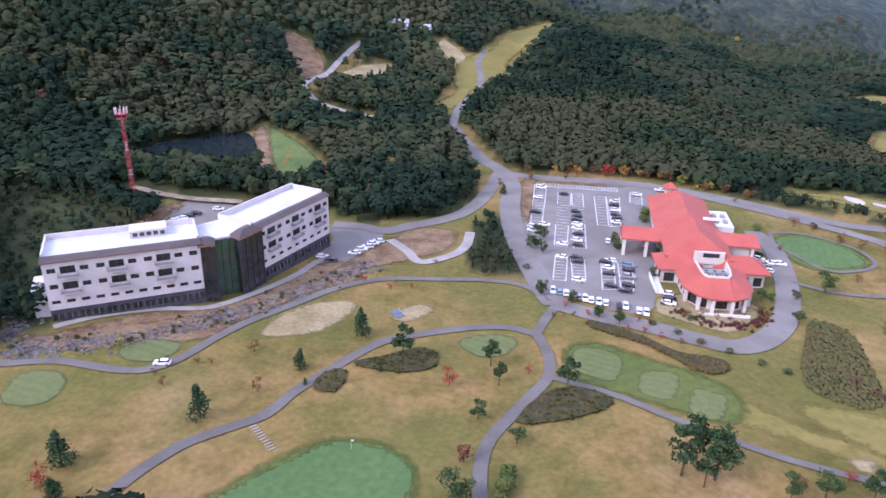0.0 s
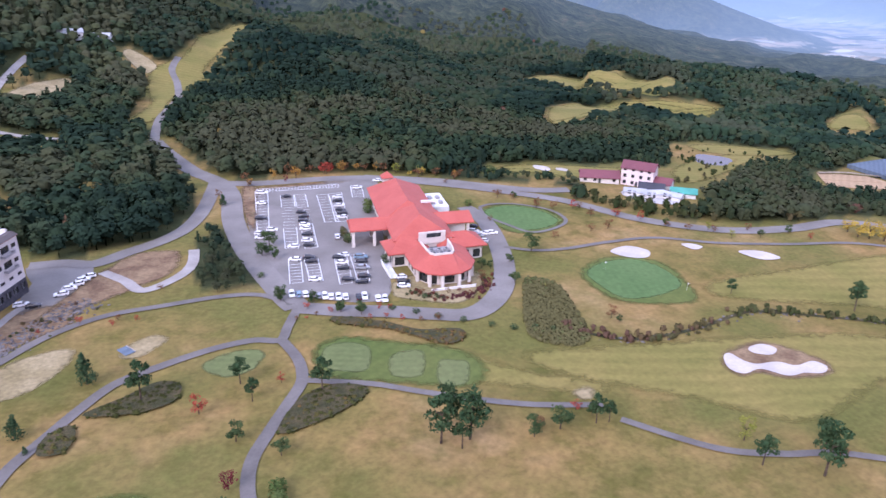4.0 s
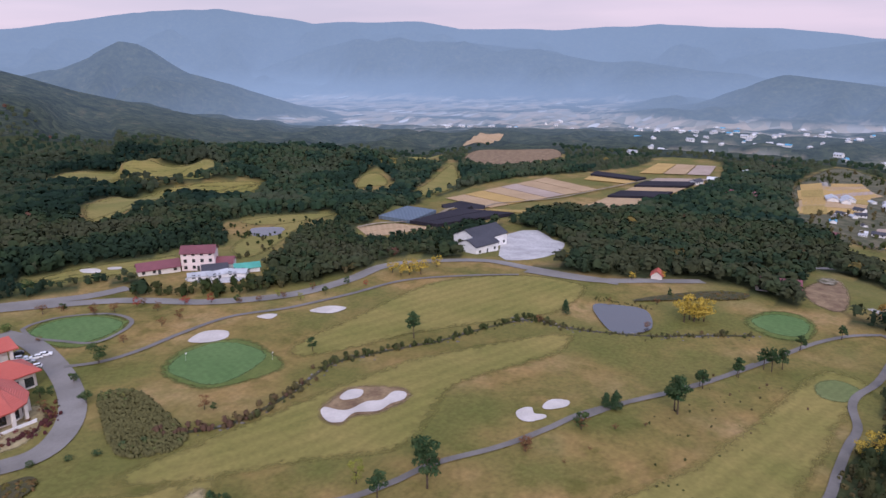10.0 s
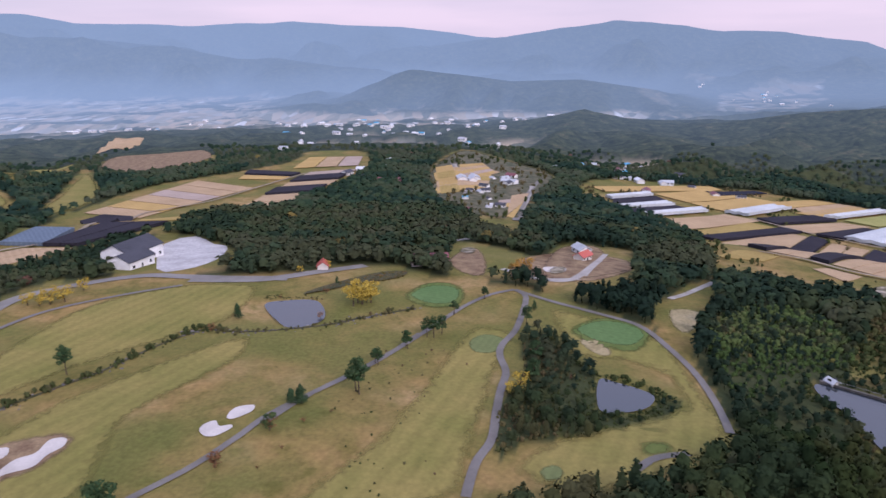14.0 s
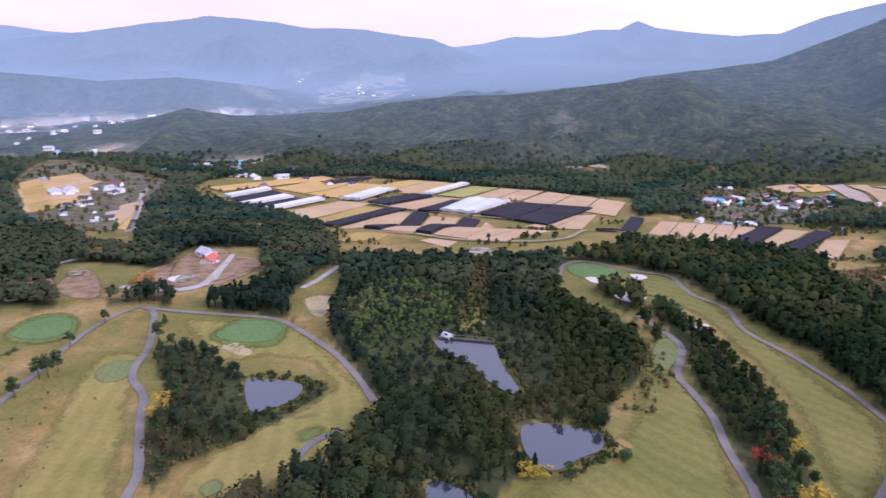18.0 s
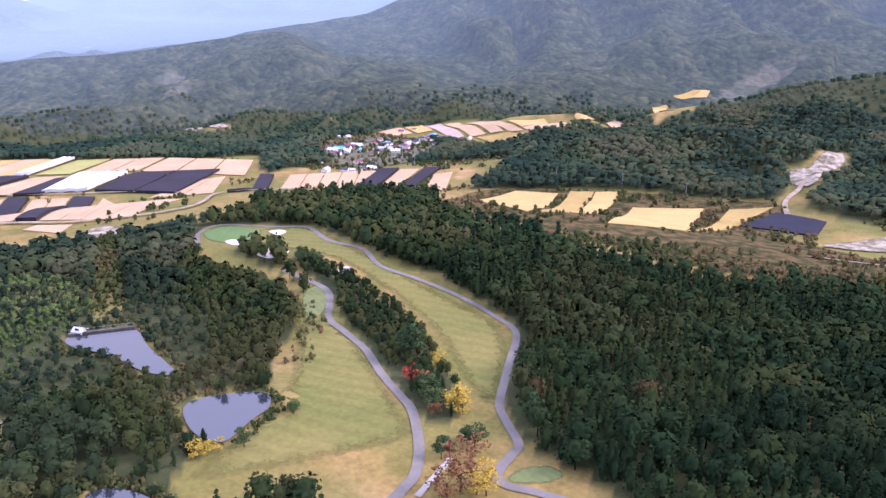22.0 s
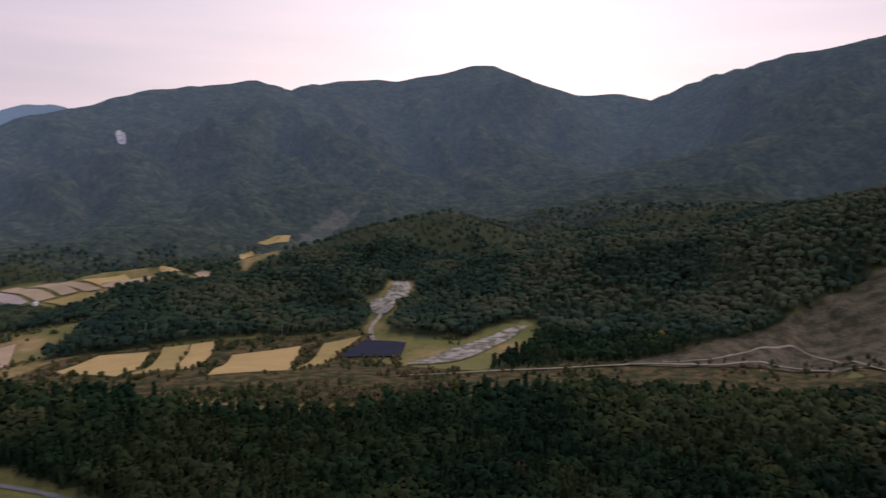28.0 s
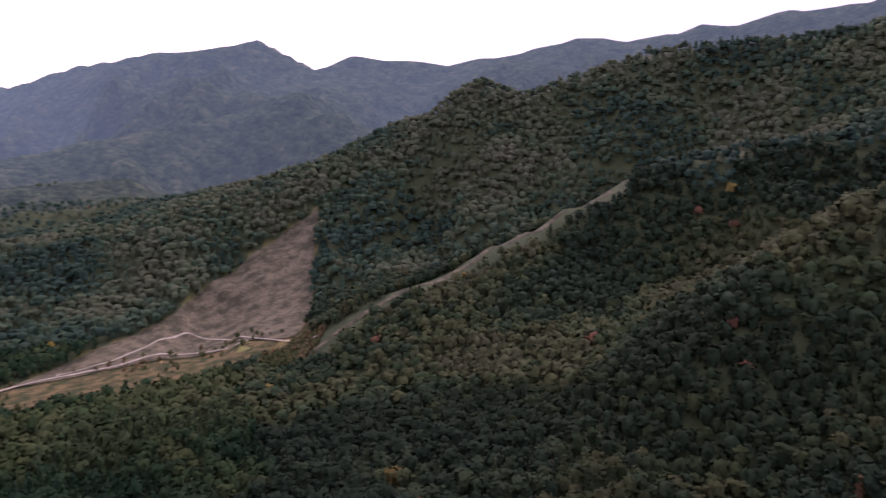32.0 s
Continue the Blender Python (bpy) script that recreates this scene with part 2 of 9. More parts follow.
def distance_surface():
    """The backdrop: far wooded ranges and the valley floor in the distance, with haze painted in as blue emission."""
    m, n, l, p = shader("hazy_distance")
    cover = n.new("ShaderNodeAttribute")
    cover.attribute_name = "cover"
    part3 = n.new("ShaderNodeSeparateColor")
    l.new(cover.outputs["Color"], part3.inputs[0])
    geo = n.new("ShaderNodeNewGeometry")
    flat = n.new("ShaderNodeMapping")
    flat.inputs["Rotation"].default_value[2] = radians(32)
    flat.inputs["Scale"].default_value = (1 / 64.0, 1 / 26.0, 0.0)
    l.new(geo.outputs["Position"], flat.inputs["Vector"])
    cells = n.new("ShaderNodeTexVoronoi")
    cells.inputs["Scale"].default_value = 1.0
    l.new(flat.outputs[0], cells.inputs["Vector"])
    pick = n.new("ShaderNodeSeparateColor")
    l.new(cells.outputs["Color"], pick.inputs[0])
    plots = ramp(n, l, pick.outputs[0], (0.0, (0.10, 0.105, 0.075)), (0.22, (0.20, 0.18, 0.12)), (0.34, (0.33, 0.26, 0.18)),
                 (0.62, (0.42, 0.33, 0.23)), (0.80, (0.24, 0.22, 0.16)), (0.95, (0.36, 0.33, 0.29)), (1.0, (0.62, 0.61, 0.60)))
    crowns = n.new("ShaderNodeTexVoronoi")
    crowns.inputs["Scale"].default_value, crowns.inputs["Randomness"].default_value = 1 / 10.0, 1.0
    l.new(geo.outputs["Position"], crowns.inputs["Vector"])
    dome = n.new("ShaderNodeMath")
    dome.operation = "MULTIPLY_ADD"
    dome.inputs[1].default_value, dome.inputs[2].default_value = -1.0, 1.0
    l.new(crowns.outputs["Distance"], dome.inputs[0])
    woods = ramp(n, l, speckle(n, l, 30.0, 8.0, rough=0.72), (0.3, (0.011, 0.017, 0.010)), (0.55, (0.042, 0.051, 0.027)), (0.72, (0.082, 0.073, 0.041)))
    tree_tone = n.new("ShaderNodeSeparateColor")
    l.new(crowns.outputs["Color"], tree_tone.inputs[0])
    woods = blended(n, l, 0.8, woods, ramp(n, l, tree_tone.outputs[0], (0.0, (0.62, 0.66, 0.62)), (1.0, (1.38, 1.32, 1.2))), "MULTIPLY")
    tufts = ramp(n, l, speckle(n, l, 170.0, 4.0), (0.53, (1, 1, 1)), (0.59, (0, 0, 0)))
    mix_in = blended(n, l, part3.outputs[1], (0.0, 0.0, 0.0), tufts)
    col = blended(n, l, mix_in, woods, plots)
    # painted haze: surface colours fade as the distance grows
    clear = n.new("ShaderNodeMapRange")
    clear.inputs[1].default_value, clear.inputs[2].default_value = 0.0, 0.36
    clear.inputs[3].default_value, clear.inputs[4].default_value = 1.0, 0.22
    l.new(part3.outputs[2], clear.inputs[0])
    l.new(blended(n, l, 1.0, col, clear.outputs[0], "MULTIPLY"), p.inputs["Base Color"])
    p.inputs["Roughness"].default_value, p.inputs["Specular IOR Level"].default_value = 1.0, 0.0
    rough_top = blended(n, l, mix_in, dome.outputs[0], (0.5, 0.5, 0.5))
    relief(n, l, p, rough_top, 1.0, 5.0)
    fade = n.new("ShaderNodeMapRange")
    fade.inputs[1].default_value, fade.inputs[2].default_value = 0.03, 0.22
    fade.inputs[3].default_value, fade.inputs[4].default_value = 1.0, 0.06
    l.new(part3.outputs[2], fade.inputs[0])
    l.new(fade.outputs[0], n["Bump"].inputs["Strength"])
    # painted haze: far ground gives off a blue glow
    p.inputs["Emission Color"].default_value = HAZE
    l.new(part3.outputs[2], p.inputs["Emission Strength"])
    return m


GROUND = ground_surface()
DISTANCE = distance_surface()
# ---- the lie of the land ----


def hash2(ix, iy, seed):
    h = (ix * 374761393 + iy * 668265263 + seed * 1442695041) & 0xFFFFFFFF
    h = ((h ^ (h >> 13)) * 1274126177) & 0xFFFFFFFF
    return ((h ^ (h >> 16)) & 0xFFFF) / 65535.0


def vnoise(x, y, seed=0):
    """Smooth value noise in 0..1 on arrays."""
    ix, iy = np.floor(x).astype(np.int64), np.floor(y).astype(np.int64)
    fx, fy = x - ix, y - iy
    fx, fy = fx * fx * (3 - 2 * fx), fy * fy * (3 - 2 * fy)
    a, b = hash2(ix, iy, seed), hash2(ix + 1, iy, seed)
    c, d = hash2(ix, iy + 1, seed), hash2(ix + 1, iy + 1, seed)
    return (a * (1 - fx) + b * fx) * (1 - fy) + (c * (1 - fx) + d * fx) * fy


def fbm(x, y, seed=0, octaves=4):
    s, amp = 0.0, 0.5
    for k in range(octaves):
        s = s + amp * vnoise(x, y, seed + 17 * k)
        x, y, amp = x * 2.03 + 11.7, y * 2.03 - 5.3, amp * 0.5
    return s


def polar(bearing, r):
    a = math.radians(bearing)
    return r * math.sin(a), r * math.cos(a)


# general level of the ground: bearing (degrees clockwise), distance, height
LEVELS, RIDGES, PONDS = [], [], []


def level(*rows):
    LEVELS.extend(rows)


def ridge(half, *rows):
    RIDGES.append((half, rows))


level((0, 0, -1), (0, 110, 0), (60, 120, 0), (120, 120, 0), (180, 110, -4), (240, 120, -6), (300, 100, 3))
level((-32, 150, 4), (-24, 190, 4), (-10, 200, 2), (10, 200, 0), (25, 200, 0), (30, 260, 0), (8, 260, 0), (-8, 260, 3))
level((50, 260, -1), (70, 260, -2), (90, 260, -3), (105, 230, -4), (125, 240, -10), (115, 330, -22), (145, 250, -6), (135, 360, -12))
level((-25, 300, 8), (-30, 420, 40), (0, 400, 8), (3, 600, 16), (15, 420, 2))
level((35, 400, -12), (50, 380, -12), (65, 380, -14), (80, 380, -18), (95, 360, -18), (30, 700, -34), (40, 650, -40), (50, 600, -44), (70, 600, -52))
level((90, 600, -56), (105, 500, -50), (125, 520, -56), (140, 520, -58), (155, 480, -54), (170, 440, -48), (185, 420, -44), (200, 420, -36))
level((160, 300, -16), (180, 260, -18), (200, 240, -20), (215, 230, -20), (230, 250, -12), (250, 260, 0), (270, 250, 10), (300, 250, 20))
level((45, 1100, -80), (70, 1000, -84), (95, 1000, -90), (120, 900, -84), (145, 800, -74), (165, 800, -62), (185, 800, -40), (165, 640, -58), (150, 650, -74))
level((60, 2000, -130), (80, 2200, -130), (100, 2000, -124), (120, 1800, -100), (0, 1500, 10), (20, 1000, -10), (150, 1600, -60), (180, 1600, 0))
level((210, 700, 10), (230, 700, 40), (260, 600, 70), (300, 600, 90), (340, 600, 60), (50, 2300, -145), (60, 4600, -140), (100, 4600, -130))
level((140, 4600, -40), (180, 4000, 40), (230, 3000, 60), (280, 3000, 60), (330, 3000, 60), (0, 4000, 20))
LEVEL_XYZ = np.array([(*polar(b, r), z) for b, r, z in LEVELS])

# ridge lines: half width of the foot, then (bearing, distance, height) of the crest
# wooded hill behind the car park
ridge(180, (2.6, 480, -14), (5.1, 488, 7), (8.3, 497, 24), (10.3, 505, 28), (13.4, 514, 22), (17.4, 522, 9), (22.0, 531, -6), (26.5, 540, -20))
# mountain to the north
ridge(620, (2.4, 1350, 121), (5.7, 1350, 113), (8.7, 1350, 92), (11.2, 1350, 77), (14.8, 1350, 83), (17.9, 1350, 67), (21.7, 1350, 70), (25.1, 1350, 68), (29.0, 1350, 38), (32.1, 1350, 12), (36.1, 1350, -13), (40.6, 1350, -39), (45.0, 1350, -60), (47.0, 1350, -81))
# cone-shaped mountain
ridge(600, (29.0, 2500, 11), (31.0, 2477, 22), (33.6, 2455, 79), (35.3, 2433, 109), (37.3, 2411, 79), (39.3, 2388, 26), (41.9, 2366, -19), (44.5, 2344, -54), (47.2, 2322, -90), (50.8, 2300, -137))
# far range
ridge(1300, (13.8, 4500, 286), (18.9, 4500, 222), (20.6, 4500, 235), (24.5, 4500, 172), (29.5, 4500, 198), (36.4, 4500, 287))
# far range
ridge(1300, (30.9, 4500, 198), (37.0, 4500, 289), (42.1, 4500, 313), (45.5, 4500, 272), (49.0, 4500, 232), (53.4, 4500, 240), (57.3, 4500, 244), (60.3, 4500, 194), (67.7, 4500, 181), (75.2, 4500, 209), (81.0, 4500, 181))
# range before it
ridge(520, (41.9, 3900, -60), (46.3, 3866, 26), (49.9, 3833, 83), (53.0, 3800, 146), (57.3, 3766, 122), (61.6, 3733, 98), (67.8, 3700, 78))
# range before it
ridge(520, (52.8, 3700, 134), (58.1, 3600, 121), (64.0, 3500, 88), (72.3, 3400, 24), (81.1, 3300, -31), (86.4, 3200, -72))
# far range
ridge(1300, (60.5, 4500, 184), (68.2, 4460, 169), (75.0, 4420, 200), (81.1, 4380, 182), (86.4, 4340, 148), (91.5, 4300, 114))
# eastern range
ridge(1100, (87.4, 3900, 81), (93.3, 3900, 138), (96.7, 3900, 166), (99.8, 3900, 204), (101.9, 3900, 201), (104.6, 3900, 173), (107.6, 3900, 139), (111.5, 3900, 139), (114.5, 3900, 96), (116.7, 3900, 82), (118.8, 3900, 27), (121.3, 3900, -28))
# low spur
ridge(600, (84.4, 2500, -4), (88.5, 2500, -24), (92.2, 2500, -47), (97.5, 2500, -41), (101.9, 2500, -65), (104.6, 2500, -88), (108.2, 2500, -122))
# dark ridge beyond the fields
ridge(420, (86.8, 1450, -106), (91.2, 1441, -81), (95.6, 1433, -60), (97.8, 1425, -45), (101.0, 1416, -65), (104.6, 1408, -71), (108.2, 1400, -63), (113.5, 1391, -39), (117.8, 1383, -26), (122.0, 1375, -23), (125.9, 1366, -11), (131.4, 1358, 5), (135.3, 1350, 17))
# south-eastern peaks
ridge(900, (116.6, 4500, 90), (118.3, 4494, 34), (120.7, 4488, 53), (122.9, 4482, 93), (125.2, 4476, 88), (127.1, 4470, 99), (129.1, 4464, 134), (131.0, 4458, 136), (132.2, 4452, 190), (133.7, 4447, 151), (136.7, 4441, 120), (139.3, 4435, 108), (142.0, 4429, 124), (144.7, 4423, 216), (147.4, 4417, 276), (151.5, 4411, 336), (153.3, 4405, 306), (155.5, 4400, 364))
# southern mountain
ridge(900, (133.6, 1700, 1), (138.4, 1725, 20), (142.0, 1750, 37), (144.7, 1775, 73), (147.4, 1800, 109), (150.0, 1825, 152), (152.9, 1840, 170), (157.3, 1875, 219), (160.7, 1900, 238), (162.4, 1925, 245), (165.7, 1950, 266), (168.2, 1975, 245), (170.1, 2000, 270))
# southern mountain
ridge(950, (166.0, 2000, 254), (168.5, 2020, 233), (170.2, 2040, 268), (173.8, 2060, 289), (176.4, 2080, 287), (180.0, 2100, 311), (182.6, 2115, 338), (184.2, 2120, 340), (186.7, 2140, 305), (190.7, 2160, 259), (194.1, 2180, 265), (196.3, 2200, 247))
# southern mountain
ridge(850, (196.2, 2100, 237), (200.2, 2057, 300), (203.3, 2014, 320), (205.6, 1992, 341), (207.8, 1971, 344), (210.9, 1928, 358), (213.1, 1885, 375), (215.3, 1842, 336), (217.5, 1800, 297))
# western mountain
ridge(800, (217.5, 1900, 310), (220.1, 1884, 345), (223.7, 1869, 338), (227.7, 1853, 326), (230.4, 1838, 340), (233.5, 1823, 352), (237.8, 1807, 390), (241.2, 1792, 377), (244.5, 1776, 384), (247.0, 1755, 400), (249.6, 1746, 394), (252.9, 1730, 419), (256.0, 1715, 414), (258.6, 1700, 426))
# spur above the bare slope
ridge(300, (195.4, 620, 7), (199.6, 621, 14), (204.5, 622, 26), (210.6, 624, 50), (217.5, 625, 74), (221.0, 627, 93), (224.6, 628, 113), (226.4, 631, 119), (228.6, 631, 139), (230.4, 631, 151), (232.2, 631, 145), (234.0, 631, 139), (237.9, 634, 154), (242.9, 635, 172), (247.7, 637, 178), (253.0, 638, 182), (258.7, 640, 188))
# near wooded ridge
ridge(150, (213.8, 330, -30), (217.0, 340, -15), (219.3, 345, -4), (223.9, 360, 12), (228.5, 375, 20), (231.7, 390, 34), (234.8, 405, 42), (238.3, 420, 58), (243.9, 435, 78), (249.9, 450, 90), (255.4, 465, 98), (259.5, 480, 103))
# rolling woods
ridge(260, (172.6, 1000, -56), (177.9, 970, -42), (183.7, 940, -33), (189.1, 910, -19), (194.8, 880, -6), (198.4, 850, -2), (203.9, 820, 23), (210.3, 790, 45), (216.5, 760, 63))
# wooded rise beyond the fields
ridge(150, (150.8, 640, -96), (154.1, 634, -72), (158.6, 628, -48), (163.0, 622, -34), (167.3, 617, -28), (171.4, 611, -26), (176.0, 605, -28), (178.9, 600, -39))
# rolling woods
ridge(240, (168.0, 900, -41), (171.2, 900, -31), (175.0, 900, -11), (180.8, 900, 8))
# wooded hills stepping up to the south-western mountain
ridge(300, (181.8, 1250, -20), (187.1, 1270, 13), (193.1, 1300, 52), (199.3, 1330, 92), (205.6, 1360, 127), (211.0, 1400, 160), (215.8, 1450, 203))
ridge(230, (172.7, 1080, -53), (178.0, 1080, -39), (183.8, 1080, -18), (190.0, 1070, 14), (196.6, 1060, 38), (203.4, 1050, 55))
# nearest wooded spur
ridge(95, (240.9, 200, 2), (244.7, 215, 15), (247.8, 230, 26), (250.4, 250, 38), (254.0, 270, 52), (257.4, 290, 65), (259.6, 310, 71))
# mountain behind the hotel, and the hills behind the eye
ridge(560, (-70, 900, 270), (-45, 850, 240), (-28, 900, 215), (-15, 1100, 190), (-5, 1300, 170), (2.5, 1350, 140))
ridge(500, (262, 700, 220), (280, 800, 270), (300, 850, 280))


def height(x, y):
    """Height of the ground on arrays of plan coordinates."""
    x, y = np.asarray(x, float), np.asarray(y, float)
    shape = x.shape
    x, y = x.ravel(), y.ravel()
    r = np.hypot(x, y)
    num, den = np.zeros_like(x), np.zeros_like(x)
    for px, py, pz in LEVEL_XYZ:
        s2 = (30 + 0.18 * math.hypot(px, py)) ** 2
        w = 1.0 / ((x - px) ** 2 + (y - py) ** 2 + s2) ** 2 * s2
        num += w * pz
        den += w
    base = num / den
    far = np.clip((r - 380) / 900, 0, 1)
    bear = np.degrees(np.arctan2(x, y)) % 360
    flat = np.clip((r - 420) / 200, 0, 1) * np.clip((bear - 44) / 10, 0, 1) * np.clip((168 - bear) / 14, 0, 1)
    base += (fbm(x / 90, y / 90, 3, 3) - 0.44) * (2.0 + 4 * far) * (1 - 0.8 * flat)
    fold2 = 1 - np.abs(2 * fbm(x / 190, y / 190, 83, 3) - 0.88) * 2.6
    hilly = np.clip((r - 430) / 260, 0, 1) * np.clip((2600 - r) / 800, 0, 1) * np.clip(((bear - 176) % 360) / 22, 0, 1) * np.clip(((34 - bear) % 360) / 20, 0, 1)
    base += (fold2 - 0.3) * 24 * hilly
    z = base.copy()
    wx, wy = (fbm(x / 210, y / 210, 31, 3) - 0.44), (fbm(x / 210, y / 210, 57, 3) - 0.44)
    for half, nodes in RIDGES:
        best = np.full_like(x, 1e9)
        top, run, gone = np.zeros_like(x), np.zeros_like(x), 0.0
        pts = [(*polar(b, d), h) for b, d, h in nodes]
        for (ax, ay, az), (bx, by, bz) in zip(pts[:-1], pts[1:]):
            ux, uy = bx - ax, by - ay
            k = np.clip(((x - ax) * ux + (y - ay) * uy) / (ux * ux + uy * uy), 0, 1)
            d = np.hypot(x - ax - k * ux, y - ay - k * uy)
            near = d < best
            best = np.where(near, d, best)
            top = np.where(near, az + (bz - az) * k, top)
            run = np.where(near, gone + k * math.hypot(ux, uy), run)
            gone += math.hypot(ux, uy)
        d = np.clip(best / half, 0, 1)
        fold = d * (1 - d) * 4
        u = np.clip(d + fold * 0.42 * (wx + wy), 0, 1)
        rise = (1 - u) ** 1.35 * (1 - 0.25 * u)
        add = np.maximum(top - base, 0) * rise
        spur = 1 - np.abs(2 * fbm(x / (half * 0.30), y / (half * 0.30), 71, 4) - 0.94) * 3.2
        remote = nodes[0][1] > 2800
        fan = run / (300.0 if remote else min(max(half * 0.13, 85.0), 130.0)) + (0.3 if remote else 1.1) * wx + 0.5 * d * np.sin(run / half * 3.0)
        rib = 1 - np.abs(2 * fbm(fan, d * 0.9 + 3.7, 19, 3) - 0.88) * 3.0
        away = np.clip(d / 0.62, 0, 1)
        rib = np.clip(rib, -0.15, 0.62)
        add *= 1 + fold * away * away * (3 - 2 * away) * (0.30 * (spur - 0.45) + (0.5 if remote else 1.0 if half > 500 else 0.85) * (rib - 0.35))
        add = np.minimum(add, np.maximum(top - base, 0) * (1 - 0.55 * d))
        k = 6.0
        z = np.maximum(z, base + add) + np.exp(-np.abs(z - base - add) / k) * 0.5 * np.clip(add, 0, 1)
    # level fields in the eastern valley
    even = np.clip((r - 430) / 70, 0, 1) * np.clip((1120 - 200 * np.clip((bear - 92) / 16, 0, 1) - r) / 150, 0, 1) * np.clip((bear - 52) / 8, 0, 1) * np.clip((156 - bear) / 9, 0, 1)
    east = np.clip((bear - 88) / 20, 0, 1)
    even = even * even * (3 - 2 * even)
    z = z * (1 - even) + ((-41 - (r - 480) * 0.035) * (1 - east) + (-54 - (r - 480) * 0.06) * east) * even
    for cx, cy, rad, level in PONDS:
        d = np.hypot(x - cx, y - cy)
        k = np.clip((d - rad) / (rad * 0.8), 0, 1)
        k = k * k * (3 - 2 * k)
        z = (level - 0.6 * (d < rad)) * (1 - k) + z * k
    return z.reshape(shape)
# ---- plan tools ----
OPEN, GROVES, LOWER, POOLS, LANES, SCRUB = [], [], [], [], [], []


def smooth_line(points, closed=False, step=4):
    """Catmull-Rom curve through plan points."""
    p = [np.array(q, float) for q in points]
    n = len(p)
    out = []
    for i in range(n if closed else n - 1):
        if closed:
            a, b, c, d = p[i - 1], p[i], p[(i + 1) % n], p[(i + 2) % n]
        else:
            a, b, c, d = p[max(i - 1, 0)], p[i], p[i + 1], p[min(i + 2, n - 1)]
        for k in range(step):
            t = k / step
            out.append(0.5 * (2 * b + (c - a) * t + (2 * a - 5 * b + 4 * c - d) * t * t + (3 * b - a - 3 * c + d) * t ** 3))
    if not closed:
        out.append(p[-1])
    return np.array(out)


def inside(poly, x, y):
    """Which plan points lie in the polygon."""
    ok = np.zeros(x.shape, bool)
    j = len(poly) - 1
    lo, hi = poly.min(0), poly.max(0)
    near = (x >= lo[0]) & (x <= hi[0]) & (y >= lo[1]) & (y <= hi[1])
    if not near.any():
        return ok
    xs, ys = x[near], y[near]
    res = np.zeros(xs.shape, bool)
    for i in range(len(poly)):
        (ax, ay), (bx, by) = poly[i], poly[j]
        cross = ((ay > ys) != (by > ys)) & (xs < (bx - ax) * (ys - ay) / (by - ay + 1e-12) + ax)
        res ^= cross
        j = i
    ok[near] = res
    return ok


def open_land(points):
    OPEN.append(smooth_line(points, True, 3))


def grove(points, stature=0.62):
    """Trees on otherwise open land, lower than those of the woods."""
    GROVES.append((smooth_line(points, True, 3), stature))


def pond(cx, cy, radius, level_z, points, kind):
    PONDS.append((cx, cy, radius, level_z))
    POOLS.append((level_z, points, kind))


pond(213.9, 61.8, 14.5, -4.9, [(220.1, 73), (223.9, 67), (224, 55.9), (207.8, 50.1), (200.1, 58.4), (207.7, 66.2)], "pond")
pond(160.8, -35.7, 10.4, -5.1, [(169.9, -31.2), (168.8, -35.6), (162.5, -43.4), (156, -40.9), (153.1, -34.4), (154.4, -28.9)], "pond")
pond(156.8, -93.0, 21.7, -7.3, [(175, -89.8), (166.9, -102.7), (152.4, -98.3), (135.5, -93.4), (142, -89.7), (158.4, -89.9), (167, -87.4)], "pond")
pond(105.8, -84.0, 10.5, -3.0, [(115.4, -80.3), (114, -86.4), (105.8, -93.8), (100.6, -90.9), (99.7, -84.6), (98.8, -76.4), (106.3, -75.4)], "pond")
pond(97.1, -53.4, 8.2, -1.7, [(105, -51.9), (101, -56.3), (92.7, -57.1), (90.1, -53.5), (96.7, -48)], "pond")
pond(-97.6, 260.2, 36.3, 7.0, [(-124.6, 260.2), (-106.5, 281.2), (-84.3, 293.1), (-68.8, 239.4), (-88.8, 241.9), (-112.6, 245.7)], "reservoir")
pond(251, 256, 9.5, -10.0, [(241, 254), (246, 263), (254, 268), (262, 257), (257, 249), (250, 245)], "pond")
open_land([(-94, 126), (-83, 129), (-93, 144), (-105, 173), (-88, 190), (-88, 212), (-72, 217), (-36, 212), (-26, 204), (-11, 211), (0, 210), (12, 246), (2, 314), (-1, 336), (10, 329), (25, 272), (47, 268), (71, 267), (89, 259), (106, 248), (121, 234), (145, 219), (72, 89), (-66, 80)])
open_land([(75, 256), (122, 231), (144, 201), (176, 171), (205, 162), (238, 163), (246, 141), (251, 115), (245, 103), (244, 71), (267, 51), (265, 28), (141, 10), (33, 132)])
open_land([(169, 162), (207, 162), (243, 139), (250, 84), (271, 54), (273, 38), (259, 18), (248, -13), (222, -39), (210, -52), (181, -59), (147, -58), (142, -54), (150, -46), (129, -31), (118, -14), (80, 29), (95, 99)])
open_land([(233, -180), (235, -197), (213, -207), (197, -211), (157, -196), (117, -187), (97, -178), (80, -168), (69, -142), (59, -120), (55, -104), (80, -62), (95, -60), (101, -83), (105, -96), (120, -113), (140, -144), (155, -158), (172, -160), (171, -167), (188, -178), (212, -166)])
open_land([(675, -91), (771, -140), (750, -287), (545, -420), (500, -466), (424, -403), (362, -468), (322, -535), (249, -404), (240, -309), (242, -250), (280, -221), (259, -201), (276, -149), (310, -161), (328, -109), (513, -149), (610, -99)])
open_land([(494, -641), (464, -755), (304, -755), (241, -788), (246, -763), (303, -623), (379, -640), (463, -632)])
